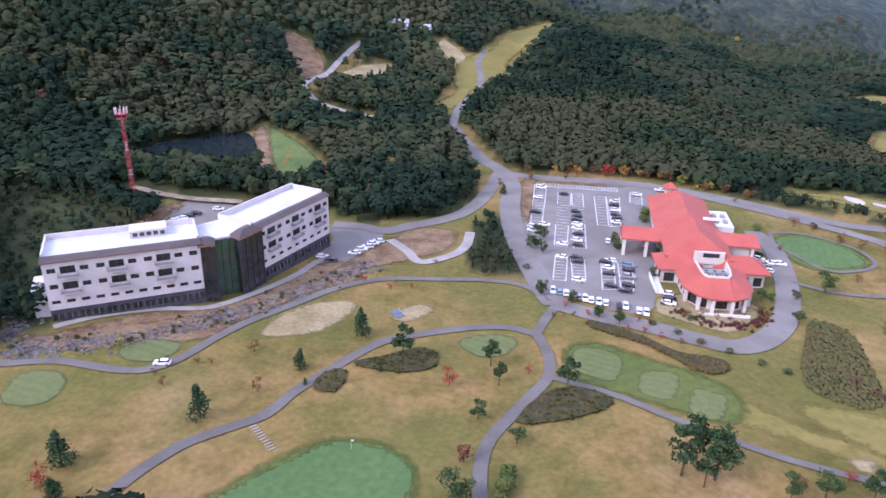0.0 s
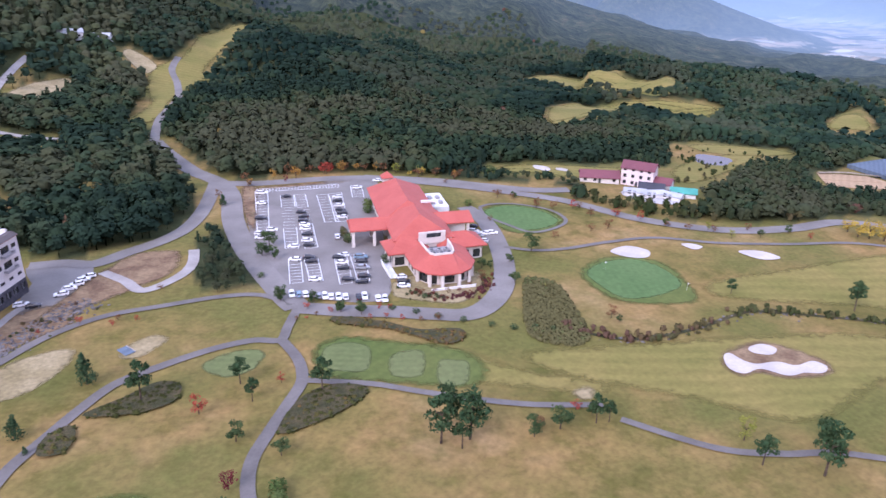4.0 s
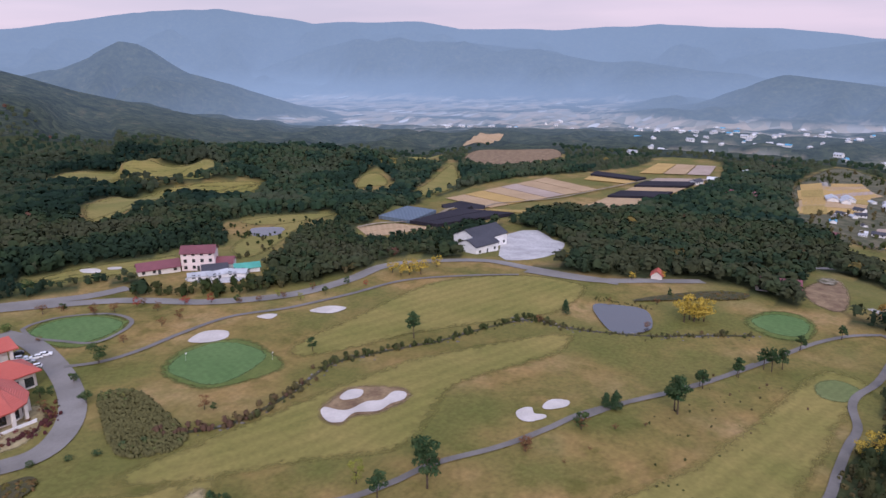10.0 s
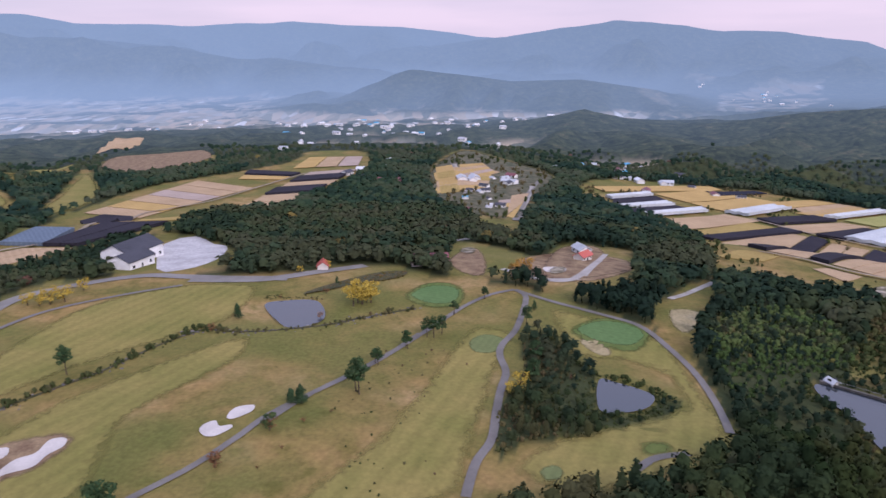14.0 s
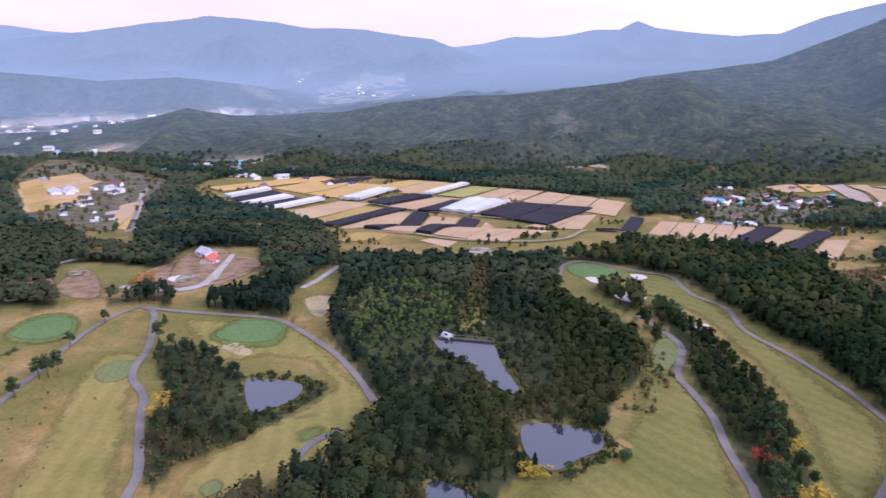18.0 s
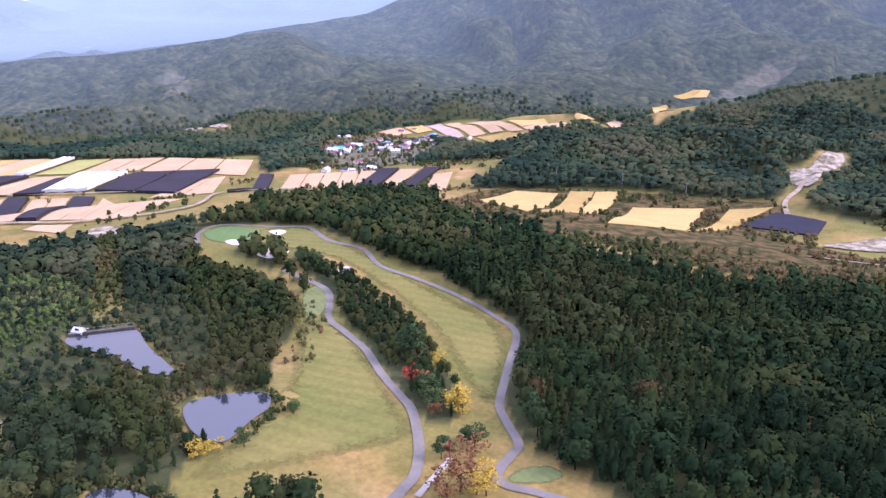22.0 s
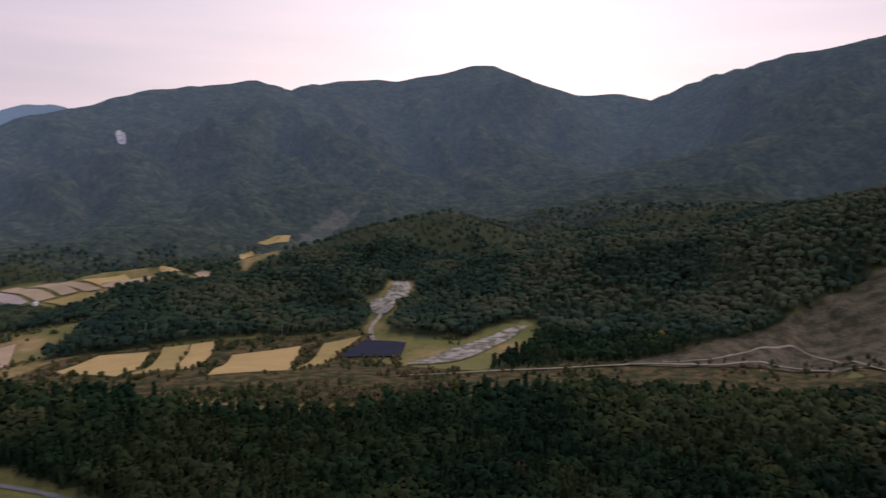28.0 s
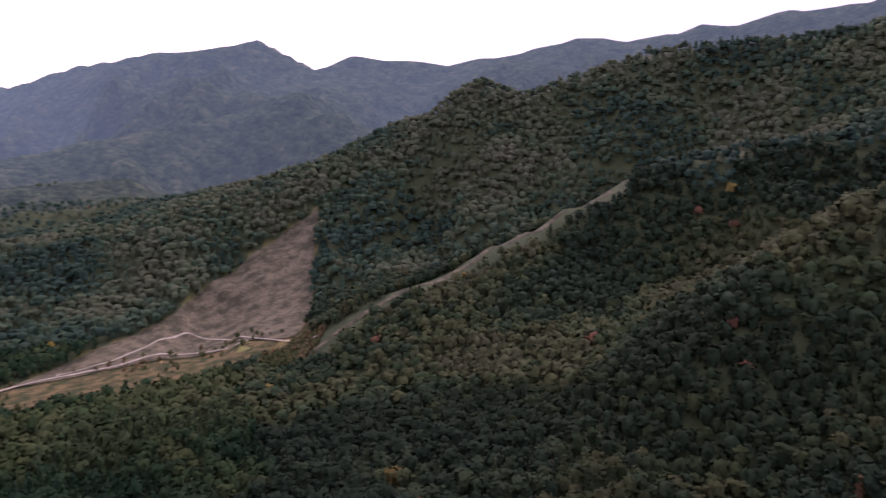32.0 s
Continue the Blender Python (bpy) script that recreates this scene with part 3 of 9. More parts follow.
open_land([(286, -257), (425, -401), (391, -468), (283, -547), (257, -487), (240, -422), (160, -466), (52, -470), (11, -439), (-13, -443), (-12, -408), (17, -364), (57, -377), (74, -319), (130, -306), (203, -357), (221, -312)])
open_land([(281, 221), (315, 232), (512, 306), (622, 289), (723, 254), (818, 188), (780, 133), (618, 131), (535, 189), (505, 187), (352, 164), (306, 191), (265, 198)])
open_land([(256, 147), (329, 167), (342, 153), (301, 112), (261, 100), (247, 116)])
open_land([(116, -256), (71, -318), (20, -344), (-59, -357), (-114, -366), (-105, -334), (-17, -291), (46, -256), (90, -250)])
open_land([(-101, -365), (-125, -376), (-158, -386), (-197, -400), (-224, -417), (-252, -429), (-272, -433), (-304, -437), (-325, -435), (-333, -433), (-299, -393), (-258, -342), (-201, -271), (-180, -288), (-144, -293), (-101, -304), (-83, -302)])
open_land([(-8, 356), (0, 421), (17, 477), (21, 498), (45, 570), (73, 624), (92, 633), (79, 575), (57, 506), (42, 468), (25, 416), (13, 379), (2, 347)])
open_land([(-63, 399), (-53, 432), (-35, 446), (-34, 431), (-45, 396), (-60, 388)])
open_land([(-85, 296), (-78, 308), (-51, 271), (-43, 246), (-63, 236)])
open_land([(332, 13), (327, -8), (299, -27), (337, -42), (336, -73), (289, -65), (256, -44), (254, -14), (267, 11)])
open_land([(230, -60), (278, -90), (265, -91), (213, -70), (207, -56)])
open_land([(328, 589), (395, 633), (456, 522), (504, 528), (380, 479), (344, 551)])
open_land([(215, 359), (289, 455), (364, 474), (440, 452), (410, 435), (290, 377), (236, 352)])
open_land([(123, 250), (150, 260), (177, 250), (181, 235), (209, 237), (247, 263), (278, 269), (298, 267), (253, 237), (187, 198), (165, 196), (159, 213), (151, 243)])
open_land([(543, 405), (716, 476), (811, 487), (698, 431), (598, 431)])
open_land([(455, 363), (525, 403), (534, 382), (466, 330)])
open_land([(497, 329), (731, 434), (748, 434), (590, 335), (509, 314)])
open_land([(363, 426), (417, 453), (441, 447), (414, 428), (314, 356)])
open_land([(509, -566), (497, -627), (447, -640), (392, -612), (355, -521), (367, -468), (403, -457)])
grove([(9, 207), (17, 216), (20, 194), (22, 176), (22, 171), (11, 170), (6, 182)])
grove([(202.4, -14.3), (202.4, -21.3), (185.8, -27.8), (170.6, -32.2), (166.6, -29.8), (155, -29.3), (153.5, -32.3), (159.4, -42.4), (160.6, -50.3), (153.7, -47.3), (150.6, -41.2), (144.1, -32.7), (142.2, -27.8), (138.8, -23.9), (137.7, -14.3), (134.9, -8.4), (131.3, -6.4), (130.6, -3.8), (145.4, -4), (161.6, -6.7), (172.3, -11.6), (190.6, -12.3)])
grove([(180, -177), (158, -173), (123, -161), (104, -151), (81, -131), (68, -116), (72, -108), (94, -122), (125, -144), (153, -161)])
open_land([(282, 224), (317, 233), (441, 293), (513, 313), (637, 308), (712, 265), (804, 222), (913, 224), (902, 152), (716, 121), (568, 149), (517, 181), (374, 162), (335, 176), (304, 189), (262, 200)])
open_land([(766, 57), (818, 26), (843, -6), (726, -19), (652, 7), (591, 15), (576, 38)])
open_land([(750, 421), (892, 478), (941, 441), (978, 400), (845, 327), (747, 335), (704, 359)])
open_land([(173, -271), (243, -414), (178, -459), (52, -472), (33, -390), (-26, -359), (-70, -371), (-130, -368), (-224, -339), (-195, -294), (-85, -309), (-32, -295), (12, -273), (61, -269), (97, -270)])
open_land([(30, -366), (2, -410), (-32, -452), (-66, -474), (-66, -440), (-42, -388), (-18, -352), (12, -352)])
open_land([(221, -170), (199, -169), (177, -163), (158, -156), (144, -148), (132, -132), (121, -113), (107, -97), (102, -94), (114, -112), (125, -129), (139, -138), (157, -145), (174, -146), (190, -146), (206, -158)])
open_land([(285, -97), (288, -114), (277, -130), (253, -156), (250, -185), (247, -217), (262, -238), (291, -255), (289, -214), (291, -180), (319, -150), (334, -132), (333, -114)])
open_land([(176, -99), (181, -112), (210, -130), (240, -150), (262, -168), (266, -156), (226, -130), (197, -110)])
open_land([(262, -925), (257, -1000), (246, -1040), (222, -1097), (163, -1195), (118, -1180), (165, -1140), (202, -1061), (196, -850), (212, -800), (226, -796)])
open_land([(347, 610), (375, 619), (404, 559), (470, 528), (436, 491), (401, 525), (355, 565), (325, 575)])
open_land([(254, 412), (296, 451), (356, 477), (394, 459), (435, 449), (415, 432), (365, 435), (310, 405), (240, 350), (210, 340)])
open_land([(255, 293), (277, 296), (298, 281), (318, 268), (292, 245), (268, 252), (248, 262), (228, 238), (232, 228), (219, 212), (198, 205), (192, 212), (204, 232), (226, 256), (240, 276)])
open_land([(130, 258), (146, 259), (166, 256), (179, 250), (195, 248), (172, 220), (156, 226), (144, 236), (131, 243), (122, 245)])
LOWER.append((np.array([(182, 196), (215, 165), (255, 144), (302, 167), (347, 199), (300, 235), (300, 300), (250, 300), (195, 255), (125, 262), (105, 250), (130, 215)], float), 0.62))
open_land([(59, -565), (47, -577), (43, -595), (26, -658), (18, -594), (28, -547), (32, -514), (33, -438), (43, -435), (49, -456), (51, -534)])
open_land([(141, 204), (170, 240), (198, 257), (214, 243), (196, 203), (174, 180), (155, 186)])
open_land([(-47, 142), (9, 150), (70, 125), (156, 117), (86, 54), (17, 73), (-35, 87)])
open_land([(31, 178), (141, 148), (211, 88), (110, 40), (52, 78), (14, 101)])
open_land([(65, -66), (89, -100), (85, -115), (66, -127), (56, -118), (48, -112), (29, -106), (25, -95)])

open_land([(208, -60), (160, -58), (144.9, -57), (131.2, -51), (124, -42), (119, -33), (116, -22), (111, -9), (118, 0), (131, -4), (138, -22), (150, -39), (160, -48), (186, -34)])
open_land([(-11, 360), (2, 397), (2, 436), (5, 471), (17, 493), (29, 511), (46, 577), (73, 622), (93, 632), (79, 576), (54, 523), (40, 485), (38, 466), (18, 419), (8, 372), (-1, 355)])
open_land([(-36, 339), (-51, 345), (-67, 358), (-73, 369), (-77, 380), (-68, 402), (-65, 426), (-61, 448), (-56, 466), (-54, 442), (-58, 424), (-62, 402), (-64, 378), (-72, 357), (-69, 346), (-63, 334), (-47, 321), (-34, 315)])
open_land([(-13, 492), (3, 460), (14, 484), (-3, 512)])
open_land([(-99, 434), (-91, 442), (-74, 422), (-69, 394), (-76, 378), (-88, 399)])
grove([(-138, 208), (-121, 208), (-102, 201), (-89, 188), (-89, 173), (-97, 164), (-91, 145), (-98, 138)], 0.36)
open_land([(760, -580), (740, -600), (655, -572), (665, -545)])

grove([(-103, 215), (-83, 212.6), (-66, 215), (-40, 224), (-38, 237), (-46, 238), (-60, 233), (-88, 236), (-109, 240)], 0.95)
grove([(212, -72), (232, -90), (240, -112), (216, -117), (192, -107), (181, -93), (169, -77), (166, -66), (184, -65)], 0.55)
open_land([(582, 41), (754, 56), (940, 26), (853, -30), (752, -80), (599, -46), (367, -21), (358, -12), (380, 0)])
open_land([(262, -23), (312, -31), (342, -41), (346, -58), (317, -60), (307, -69), (249, -55), (237, -37), (231, -24)])
open_land([(290, 15), (327, 3), (290, -3), (234, -2), (238, 9)])
open_land([(219, -61), (234, -66), (264, -86), (281, -98), (228, -75), (190, -61), (190, -56)])


# cleared land and farmed plots on the far slopes: how much of it is open, then its outline
FAR_PLOTS = [
    (0.5, [(2154, -685), (2700, -870), (2845, -1107), (2786, -1260), (2430, -1127), (1900, -760)]),
    (0.4, [(3108, -838), (3165, -900), (2941, -945), (2933, -876)]),
    (0.35, [(2261, -1361), (2332, -1460), (2214, -1454)]),
    (0.22, [(2383, -493), (2700, -580), (2207, -590), (2132, -534)]),
    (0.16, [(880, -610), (930, -655), (985, -705), (985, -757), (900, -715), (845, -650)]),
    (0.2, [(222, -1097), (163, -1200), (110, -1195), (140, -1150), (202, -1061)]),
]


def bearing_of(x, y):
    return np.degrees(np.arctan2(x, y)) % 360


def woods_at(x, y, z):
    """1 where woods stand, 0 on open land; and 1 on the far valley floor."""
    r, b = np.hypot(x, y), bearing_of(x, y)
    wood = np.ones(x.shape, bool)
    for poly in OPEN:
        wood &= ~inside(poly, x, y)
    for poly, _ in GROVES:
        wood |= inside(poly, x, y)
    for _, points, kind in POOLS:
        line = np.array(points)
        wood &= ~inside(line.mean(0) + (line - line.mean(0)) * (1.03 if kind == "reservoir" else 1.22), x, y)
    valley = np.clip((r - 900) / 60, 0, 1) * np.clip((b - 38) / 6, 0, 1) * np.clip((109 - b) / 6, 0, 1) * np.clip((np.maximum(-74 - (r - 960) * 0.03, -120) - z) / 10, 0, 1)
    for share, outline in FAR_PLOTS:
        valley = np.maximum(valley, share * inside(np.array(outline, float), x, y))
    copse = fbm(x / 210, y / 210, 91, 3)
    return wood & ((valley < 0.5) | (copse > 0.55)), valley


def mesh_from(name, co, faces, material, smooth=False):
    me = bpy.data.meshes.new(name)
    k = faces.shape[1]
    me.vertices.add(len(co))
    me.vertices.foreach_set("co", np.ascontiguousarray(co, np.float32).ravel())
    me.loops.add(faces.size)
    me.loops.foreach_set("vertex_index", np.ascontiguousarray(faces, np.int32).ravel())
    me.polygons.add(len(faces))
    me.polygons.foreach_set("loop_start", (np.arange(len(faces)) * k).astype(np.int32))
    me.update(calc_edges=True)
    me.polygons.foreach_set("use_smooth", np.full(len(faces), smooth))
    me.materials.append(material)
    return me


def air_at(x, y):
    """Strength of the haze painted on a far point: thickest low in the valley."""
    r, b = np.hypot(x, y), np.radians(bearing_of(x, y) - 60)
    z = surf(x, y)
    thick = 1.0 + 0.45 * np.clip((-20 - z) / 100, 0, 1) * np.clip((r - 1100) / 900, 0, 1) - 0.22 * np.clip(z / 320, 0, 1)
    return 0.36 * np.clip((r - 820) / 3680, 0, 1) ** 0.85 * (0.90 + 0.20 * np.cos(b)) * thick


SPOKES = 860
RADII = np.concatenate([[0.0], 8 * (430 / 8) ** (np.arange(120) / 120), 430 + 570 * np.arange(50) / 50, 1000 + 1300 * np.arange(62) / 62, 2300 * (4950 / 2300) ** (np.arange(31) / 30)])
SHEET = [None]


def surf(x, y):
    """Height of the built ground sheet."""
    x, y = np.asarray(x, float), np.asarray(y, float)
    i = np.clip(np.interp(np.hypot(x, y), RADII, np.arange(len(RADII))), 0, len(RADII) - 1 - 1e-6)
    j = (np.arctan2(x, y) % (2 * math.pi)) / (2 * math.pi) * SPOKES
    i0, j0 = i.astype(int), j.astype(int) % SPOKES
    u, v, z = i - i0, j - np.floor(j), SHEET[0]
    j1 = (j0 + 1) % SPOKES
    return (z[i0, j0] * (1 - u) + z[i0 + 1, j0] * u) * (1 - v) + (z[i0, j1] * (1 - u) + z[i0 + 1, j1] * u) * v


def build_ground():
    na = SPOKES
    radii = RADII
    a = np.arange(na) / na * 2 * math.pi
    x, y = np.outer(radii, np.sin(a)), np.outer(radii, np.cos(a))
    z = height(x, y)
    SHEET[0] = z
    nr = len(radii)
    co = np.stack([x, y, z], -1).reshape(-1, 3)
    i = np.arange(nr - 1)[:, None] * na + np.arange(na)[None, :]
    j = np.arange(nr - 1)[:, None] * na + (np.arange(na)[None, :] + 1) % na
    quads = np.stack([i, j, j + na, i + na], -1).reshape(-1, 4)
    me = mesh_from("ground", co, quads, GROUND, True)
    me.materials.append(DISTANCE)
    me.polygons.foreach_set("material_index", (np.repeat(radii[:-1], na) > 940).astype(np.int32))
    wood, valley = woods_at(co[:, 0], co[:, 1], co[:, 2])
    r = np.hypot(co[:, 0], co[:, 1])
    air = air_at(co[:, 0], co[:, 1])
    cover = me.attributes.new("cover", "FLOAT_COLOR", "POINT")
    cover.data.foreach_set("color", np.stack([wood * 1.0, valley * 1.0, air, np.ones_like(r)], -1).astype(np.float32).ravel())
    return tagged(new("ground", me), "rolling golf course ground, wooded hills and valley floor", "ground", kind="structure")


ground = build_ground()


def drape(name, outline, material, lift, cell, soft=0.0):
    """A surface that follows the ground inside a plan outline."""
    edge = [Vector(p) for p in outline]
    lo, hi = outline.min(0), outline.max(0)
    cell = max(min(cell, max(soft, 1.2)) if soft else cell, math.sqrt((hi[0] - lo[0]) * (hi[1] - lo[1]) / 2500.0))
    gx, gy = np.meshgrid(np.arange(lo[0], hi[0], cell), np.arange(lo[1], hi[1], cell))
    keep = inside(outline, gx, gy)
    pts = edge + [Vector((float(u), float(v))) for u, v in zip(gx[keep], gy[keep])]
    n = len(edge)
    vs, _, fs, *_ = delaunay_2d_cdt(pts, [], [list(range(n))], 1, 0.01)
    flat = np.array([(v.x, v.y) for v in vs])
    co = np.column_stack([flat, surf(flat[:, 0], flat[:, 1]) + lift])
    me = bpy.data.meshes.new(name)
    me.from_pydata(co.tolist(), [], [list(f) for f in fs])
    me.materials.append(material)
    for poly in me.polygons:
        poly.use_smooth = True
    if soft:
        a, b = outline, np.roll(outline, -1, axis=0)
        ab = b - a
        k = np.clip(np.sum((flat[:, None] - a[None]) * ab[None], -1) / (np.sum(ab * ab, -1)[None] + 1e-9), 0, 1)
        gap = np.min(np.linalg.norm(flat[:, None] - a[None] - k[..., None] * ab[None], axis=-1), axis=1)
        me.attributes.new("thick", "FLOAT", "POINT").data.foreach_set("value", np.clip(gap / soft, 0, 1).astype(np.float32))
    ob = new(name, me)
    return ob


SAID = {
    "green": ("putting_green", "smooth dark green putting green on the golf course", "putting green"),
    "apron": ("green_apron", "darker green collar of grass round a putting green", "grass"),
    "tee": ("tee_box", "flat light green mown tee on the course", "tee box"),
    "lawn": ("fairway", "striped yellow-green mown fairway in autumn", "fairway"),
    "south_lawn": ("fairway", "olive green mown fairway between the woods", "fairway"),
    "sandy_lawn": ("worn_lawn", "worn pale tan lawn on the slope", "lawn"),
    "dam_grass": ("dam_slope", "grassy green dam slope below the reservoir", "embankment"),
    "bunker": ("sand_bunker", "pale sand bunker with curved grass edge", "bunker"),
    "bare_soil": ("bare_slope", "bare brown cleared slope amid woods", "bare ground"),
    "rock_face": ("rock_face", "pale bare rock face on the wooded mountain", "rock face"),
    "sand_patch": ("sandy_ground", "pale sandy cleared ground among trees", "bare ground"),
    "scrub": ("scrub_slope", "brown rough grass and scrub below the bare slope", "bare ground"),
    "brush_soil": ("brown_bank", "brown bank with dry brush and soil", "bank"),
    "heather": ("shrub_bed", "low brown-green clipped shrub bed in the grass", "shrub bed"),
    "asphalt": ("parking_lot", "grey asphalt parking lot with painted bays", "parking lot"),
    "forecourt": ("forecourt", "pale paved forecourt in front of the clubhouse", "pavement"),
    "garden": ("village_ground", "dull green gardens and tracks of the village", "ground"),
    "yard": ("yard", "pale dusty yard beside the dark-roofed hall", "yard"),
}
# how many metres it takes for one turf to grow into the next
SOFT = {"green": 0.5, "apron": 2.6, "tee": 1.0, "lawn": 4.0, "south_lawn": 5.0, "sandy_lawn": 1.6, "dam_grass": 3.0, "brush_soil": 2.4, "scrub": 8.0, "sand_patch": 2.0, "garden": 8.0}


def feather(m):
    """Let a turf thin out raggedly towards the edge of its sheet."""
    n, l = m.node_tree.nodes, m.node_tree.links
    a = n.new("ShaderNodeAttribute")
    a.attribute_name = "thick"
    total = n.new("ShaderNodeMath")
    total.operation = "ADD"
    l.new(a.outputs["Fac"], total.inputs[0])
    l.new(speckle(n, l, 2.2, 4.0), total.inputs[1])
    cover = n.new("ShaderNodeMapRange")
    cover.inputs[1].default_value, cover.inputs[2].default_value = 0.45, 1.2
    l.new(total.outputs[0], cover.inputs[0])
    l.new(cover.outputs[0], n["Principled BSDF"].inputs["Alpha"])


for kind in SOFT:
    feather(SURFACE[kind])
LIFT = {"apron": 0.10, "lawn": 0.06, "south_lawn": 0.06, "green": 0.16, "tee": 0.14, "bunker": 0.20, "brush_soil": 0.12, "heather": 0.5, "bare_soil": 0.6, "scrub": 0.25, "sand_patch": 0.5, "asphalt": 0.10, "forecourt": 0.18}


def patch(kind, points):
    """A draped piece of the course: green, tee, bunker, lawn, bare soil or paving."""
    name, label, cat = SAID[kind]
    line = smooth_line(points, True, 2 if kind in ("asphalt", "yard") else 5)
    if kind in ("scrub", "bare_soil", "heather"):
        SCRUB.append((kind, line))
    far = np.hypot(*line.mean(0))
    lift = LIFT.get(kind, 0.1) + (0.0 if far < 300 else 0.0012 * (far - 300))
    ob = drape(name, line, SURFACE[kind], lift, 4.0 if far < 300 or kind == "bare_soil" else 8.0, SOFT.get(kind, 0.0))
    return tagged(ob, label, cat, kind="structure")


def lane(kind, width, points, lift=None):
    """A road or path that follows the ground."""
    lift = lift if lift is not None else 0.95 if kind == "dirt" else 0.22
    line = smooth_line(points, False, 7)
    if kind == "path":
        width *= 0.68
    LANES.append((line, width + (12 if kind == "trail" else 7 if kind == "dirt" else 0)))
    d = np.gradient(line, axis=0)
    d /= np.linalg.norm(d, axis=1)[:, None] + 1e-9
    side = np.stack([d[:, 1], -d[:, 0]], -1)
    far = np.hypot(line[:, 0], line[:, 1])
    cols = []
    for k in (-0.5, -0.17, 0.17, 0.5):
        p = line + side * width * k
        cols.append(np.column_stack([p, surf(p[:, 0], p[:, 1]) + lift + 0.0012 * np.clip(far - 300, 0, 9e9)]))
    co = np.stack(cols, 1).reshape(-1, 3)
    n = len(line)
    quads = np.array([[i * 4 + c, i * 4 + c + 1, i * 4 + c + 5, i * 4 + c + 4] for i in range(n - 1) for c in range(3)])
    name = {"path": "cart_path", "road": "road", "concrete": "concrete_lane", "dirt": "dirt_track", "trail": "ridge_trail"}[kind]
    words = {"path": "grey concrete cart path winding through the grass", "road": "grey asphalt road along the golf course",
             "concrete": "pale concrete lane", "dirt": "pale dirt track across the slope", "trail": "worn brown trail along the wooded ridge"}[kind]
    return tagged(new(name, mesh_from(name, co, quads[:, ::-1], SURFACE["bare_soil" if kind == "trail" else kind], True)), words, name.replace("_", " "), kind="structure")


FIELD_SAID = {
    "tan": "cut rice field of pale tan stubble", "straw": "ripe straw-coloured rice field", "yellow": "golden yellow ripe rice field",
    "moss": "dull green vegetable field", "mauve": "bare brown-mauve ploughed field", "shade": "field under black shade netting",
    "net": "field under dark blue shade netting", "poly": "long pale plastic greenhouse", "veil": "field under blue-grey shade netting",
}


FIELDS = []


def fields(kinds, corners):
    """Strips of field side by side between the edges a-d and b-c."""
    a, b, c, d = (np.array(p, float) for p in corners)
    kinds = kinds.split()
    m = len(kinds)
    for i, kind in enumerate(kinds):
        k0, k1 = (i + 0.03) / m, (i + 0.97) / m
        quad = [a + (d - a) * k0, b + (c - b) * k0, b + (c - b) * k1, a + (d - a) * k1]
        FIELDS.append(np.array(quad))
        raised = {"shade": 1.6, "net": 0.5, "veil": 1.6, "poly": 2.2}.get(kind, 0.0)
        nu, nv = 14, 6
        u, v = np.meshgrid(np.linspace(0, 1, nu), np.linspace(0, 1, nv))
        p = [(quad[0][q] * (1 - u) + quad[1][q] * u) * (1 - v) + (quad[3][q] * (1 - u) + quad[2][q] * u) * v for q in (0, 1)]
        far = np.hypot(p[0], p[1])
        lift = 0.35 + 0.0016 * np.clip(far - 300, 0, 9e9)
        z = surf(p[0], p[1]) + lift + raised
        if kind == "poly":
            z += 1.0 * np.abs(np.sin(v * math.pi * 2.5))
        top = np.stack([p[0], p[1], z], -1).reshape(-1, 3)
        low = top.copy()
        low[:, 2] -= raised + 0.3
        quads = [[r * nu + s, r * nu + s + 1, (r + 1) * nu + s + 1, (r + 1) * nu + s] for r in range(nv - 1) for s in range(nu - 1)]
        rim = list(range(nu)) + [r * nu + nu - 1 for r in range(1, nv)] + list(range(nv * nu - 2, (nv - 1) * nu - 1, -1)) + [r * nu for r in range(nv - 2, 0, -1)]
        off = nu * nv
        for s, q in enumerate(rim):
            q2 = rim[(s + 1) % len(rim)]
            quads.append([q2, q, q + off, q2 + off])
        name = {"poly": "greenhouse", "shade": "shade_netting", "net": "shade_netting", "veil": "shade_netting"}.get(kind, "field")
        ob = new(name, mesh_from(name, np.vstack([top, low]), np.array(quads), SURFACE[kind]))
        tagged(ob, FIELD_SAID[kind] + " in the valley", "greenhouse" if kind == "poly" else "field", "fields in the valley")


for level_z, points, kind in POOLS:
    line = smooth_line(points, True, 5)
    me = bpy.data.meshes.new("water")
    me.from_pydata([(u, v, level_z - 0.1) for u, v in line], [], [list(range(len(line)))])
    me.materials.append(WATER if kind == "reservoir" else MURKY)
    if me.polygons[0].normal.z < 0:
        me.flip_normals()
    tagged(new("water", me), "dark still reservoir behind the dam" if kind == "reservoir" else "still pond reflecting the sky", "pond", kind="structure")

patch("brush_soil", [(756, 424), (856, 460), (890, 418), (930, 380), (848, 334), (761, 341), (714, 365)])
patch("scrub", [(173, -272), (241, -410), (177, -457), (52, -468), (33, -389), (-26, -358), (-70, -370), (-130, -367), (-220, -336), (-194, -295), (-85, -312), (-32, -297), (12, -275), (61, -270), (97, -271)])
patch("asphalt", [(31.7, 249), (54.9, 252.9), (79.3, 253.1), (64.8, 202.4), (52.5, 156.2), (45.8, 151.4), (36.9, 155.3), (28.9, 162.7), (25.9, 174.9), (24.4, 190.6), (25.3, 218.5)])
patch("asphalt", [(-35, 200.1), (-25.4, 199.2), (-18.4, 197), (-20.5, 184.3), (-28.2, 171.5), (-34.1, 170.6), (-33.8, 182.4), (-32.4, 189)])
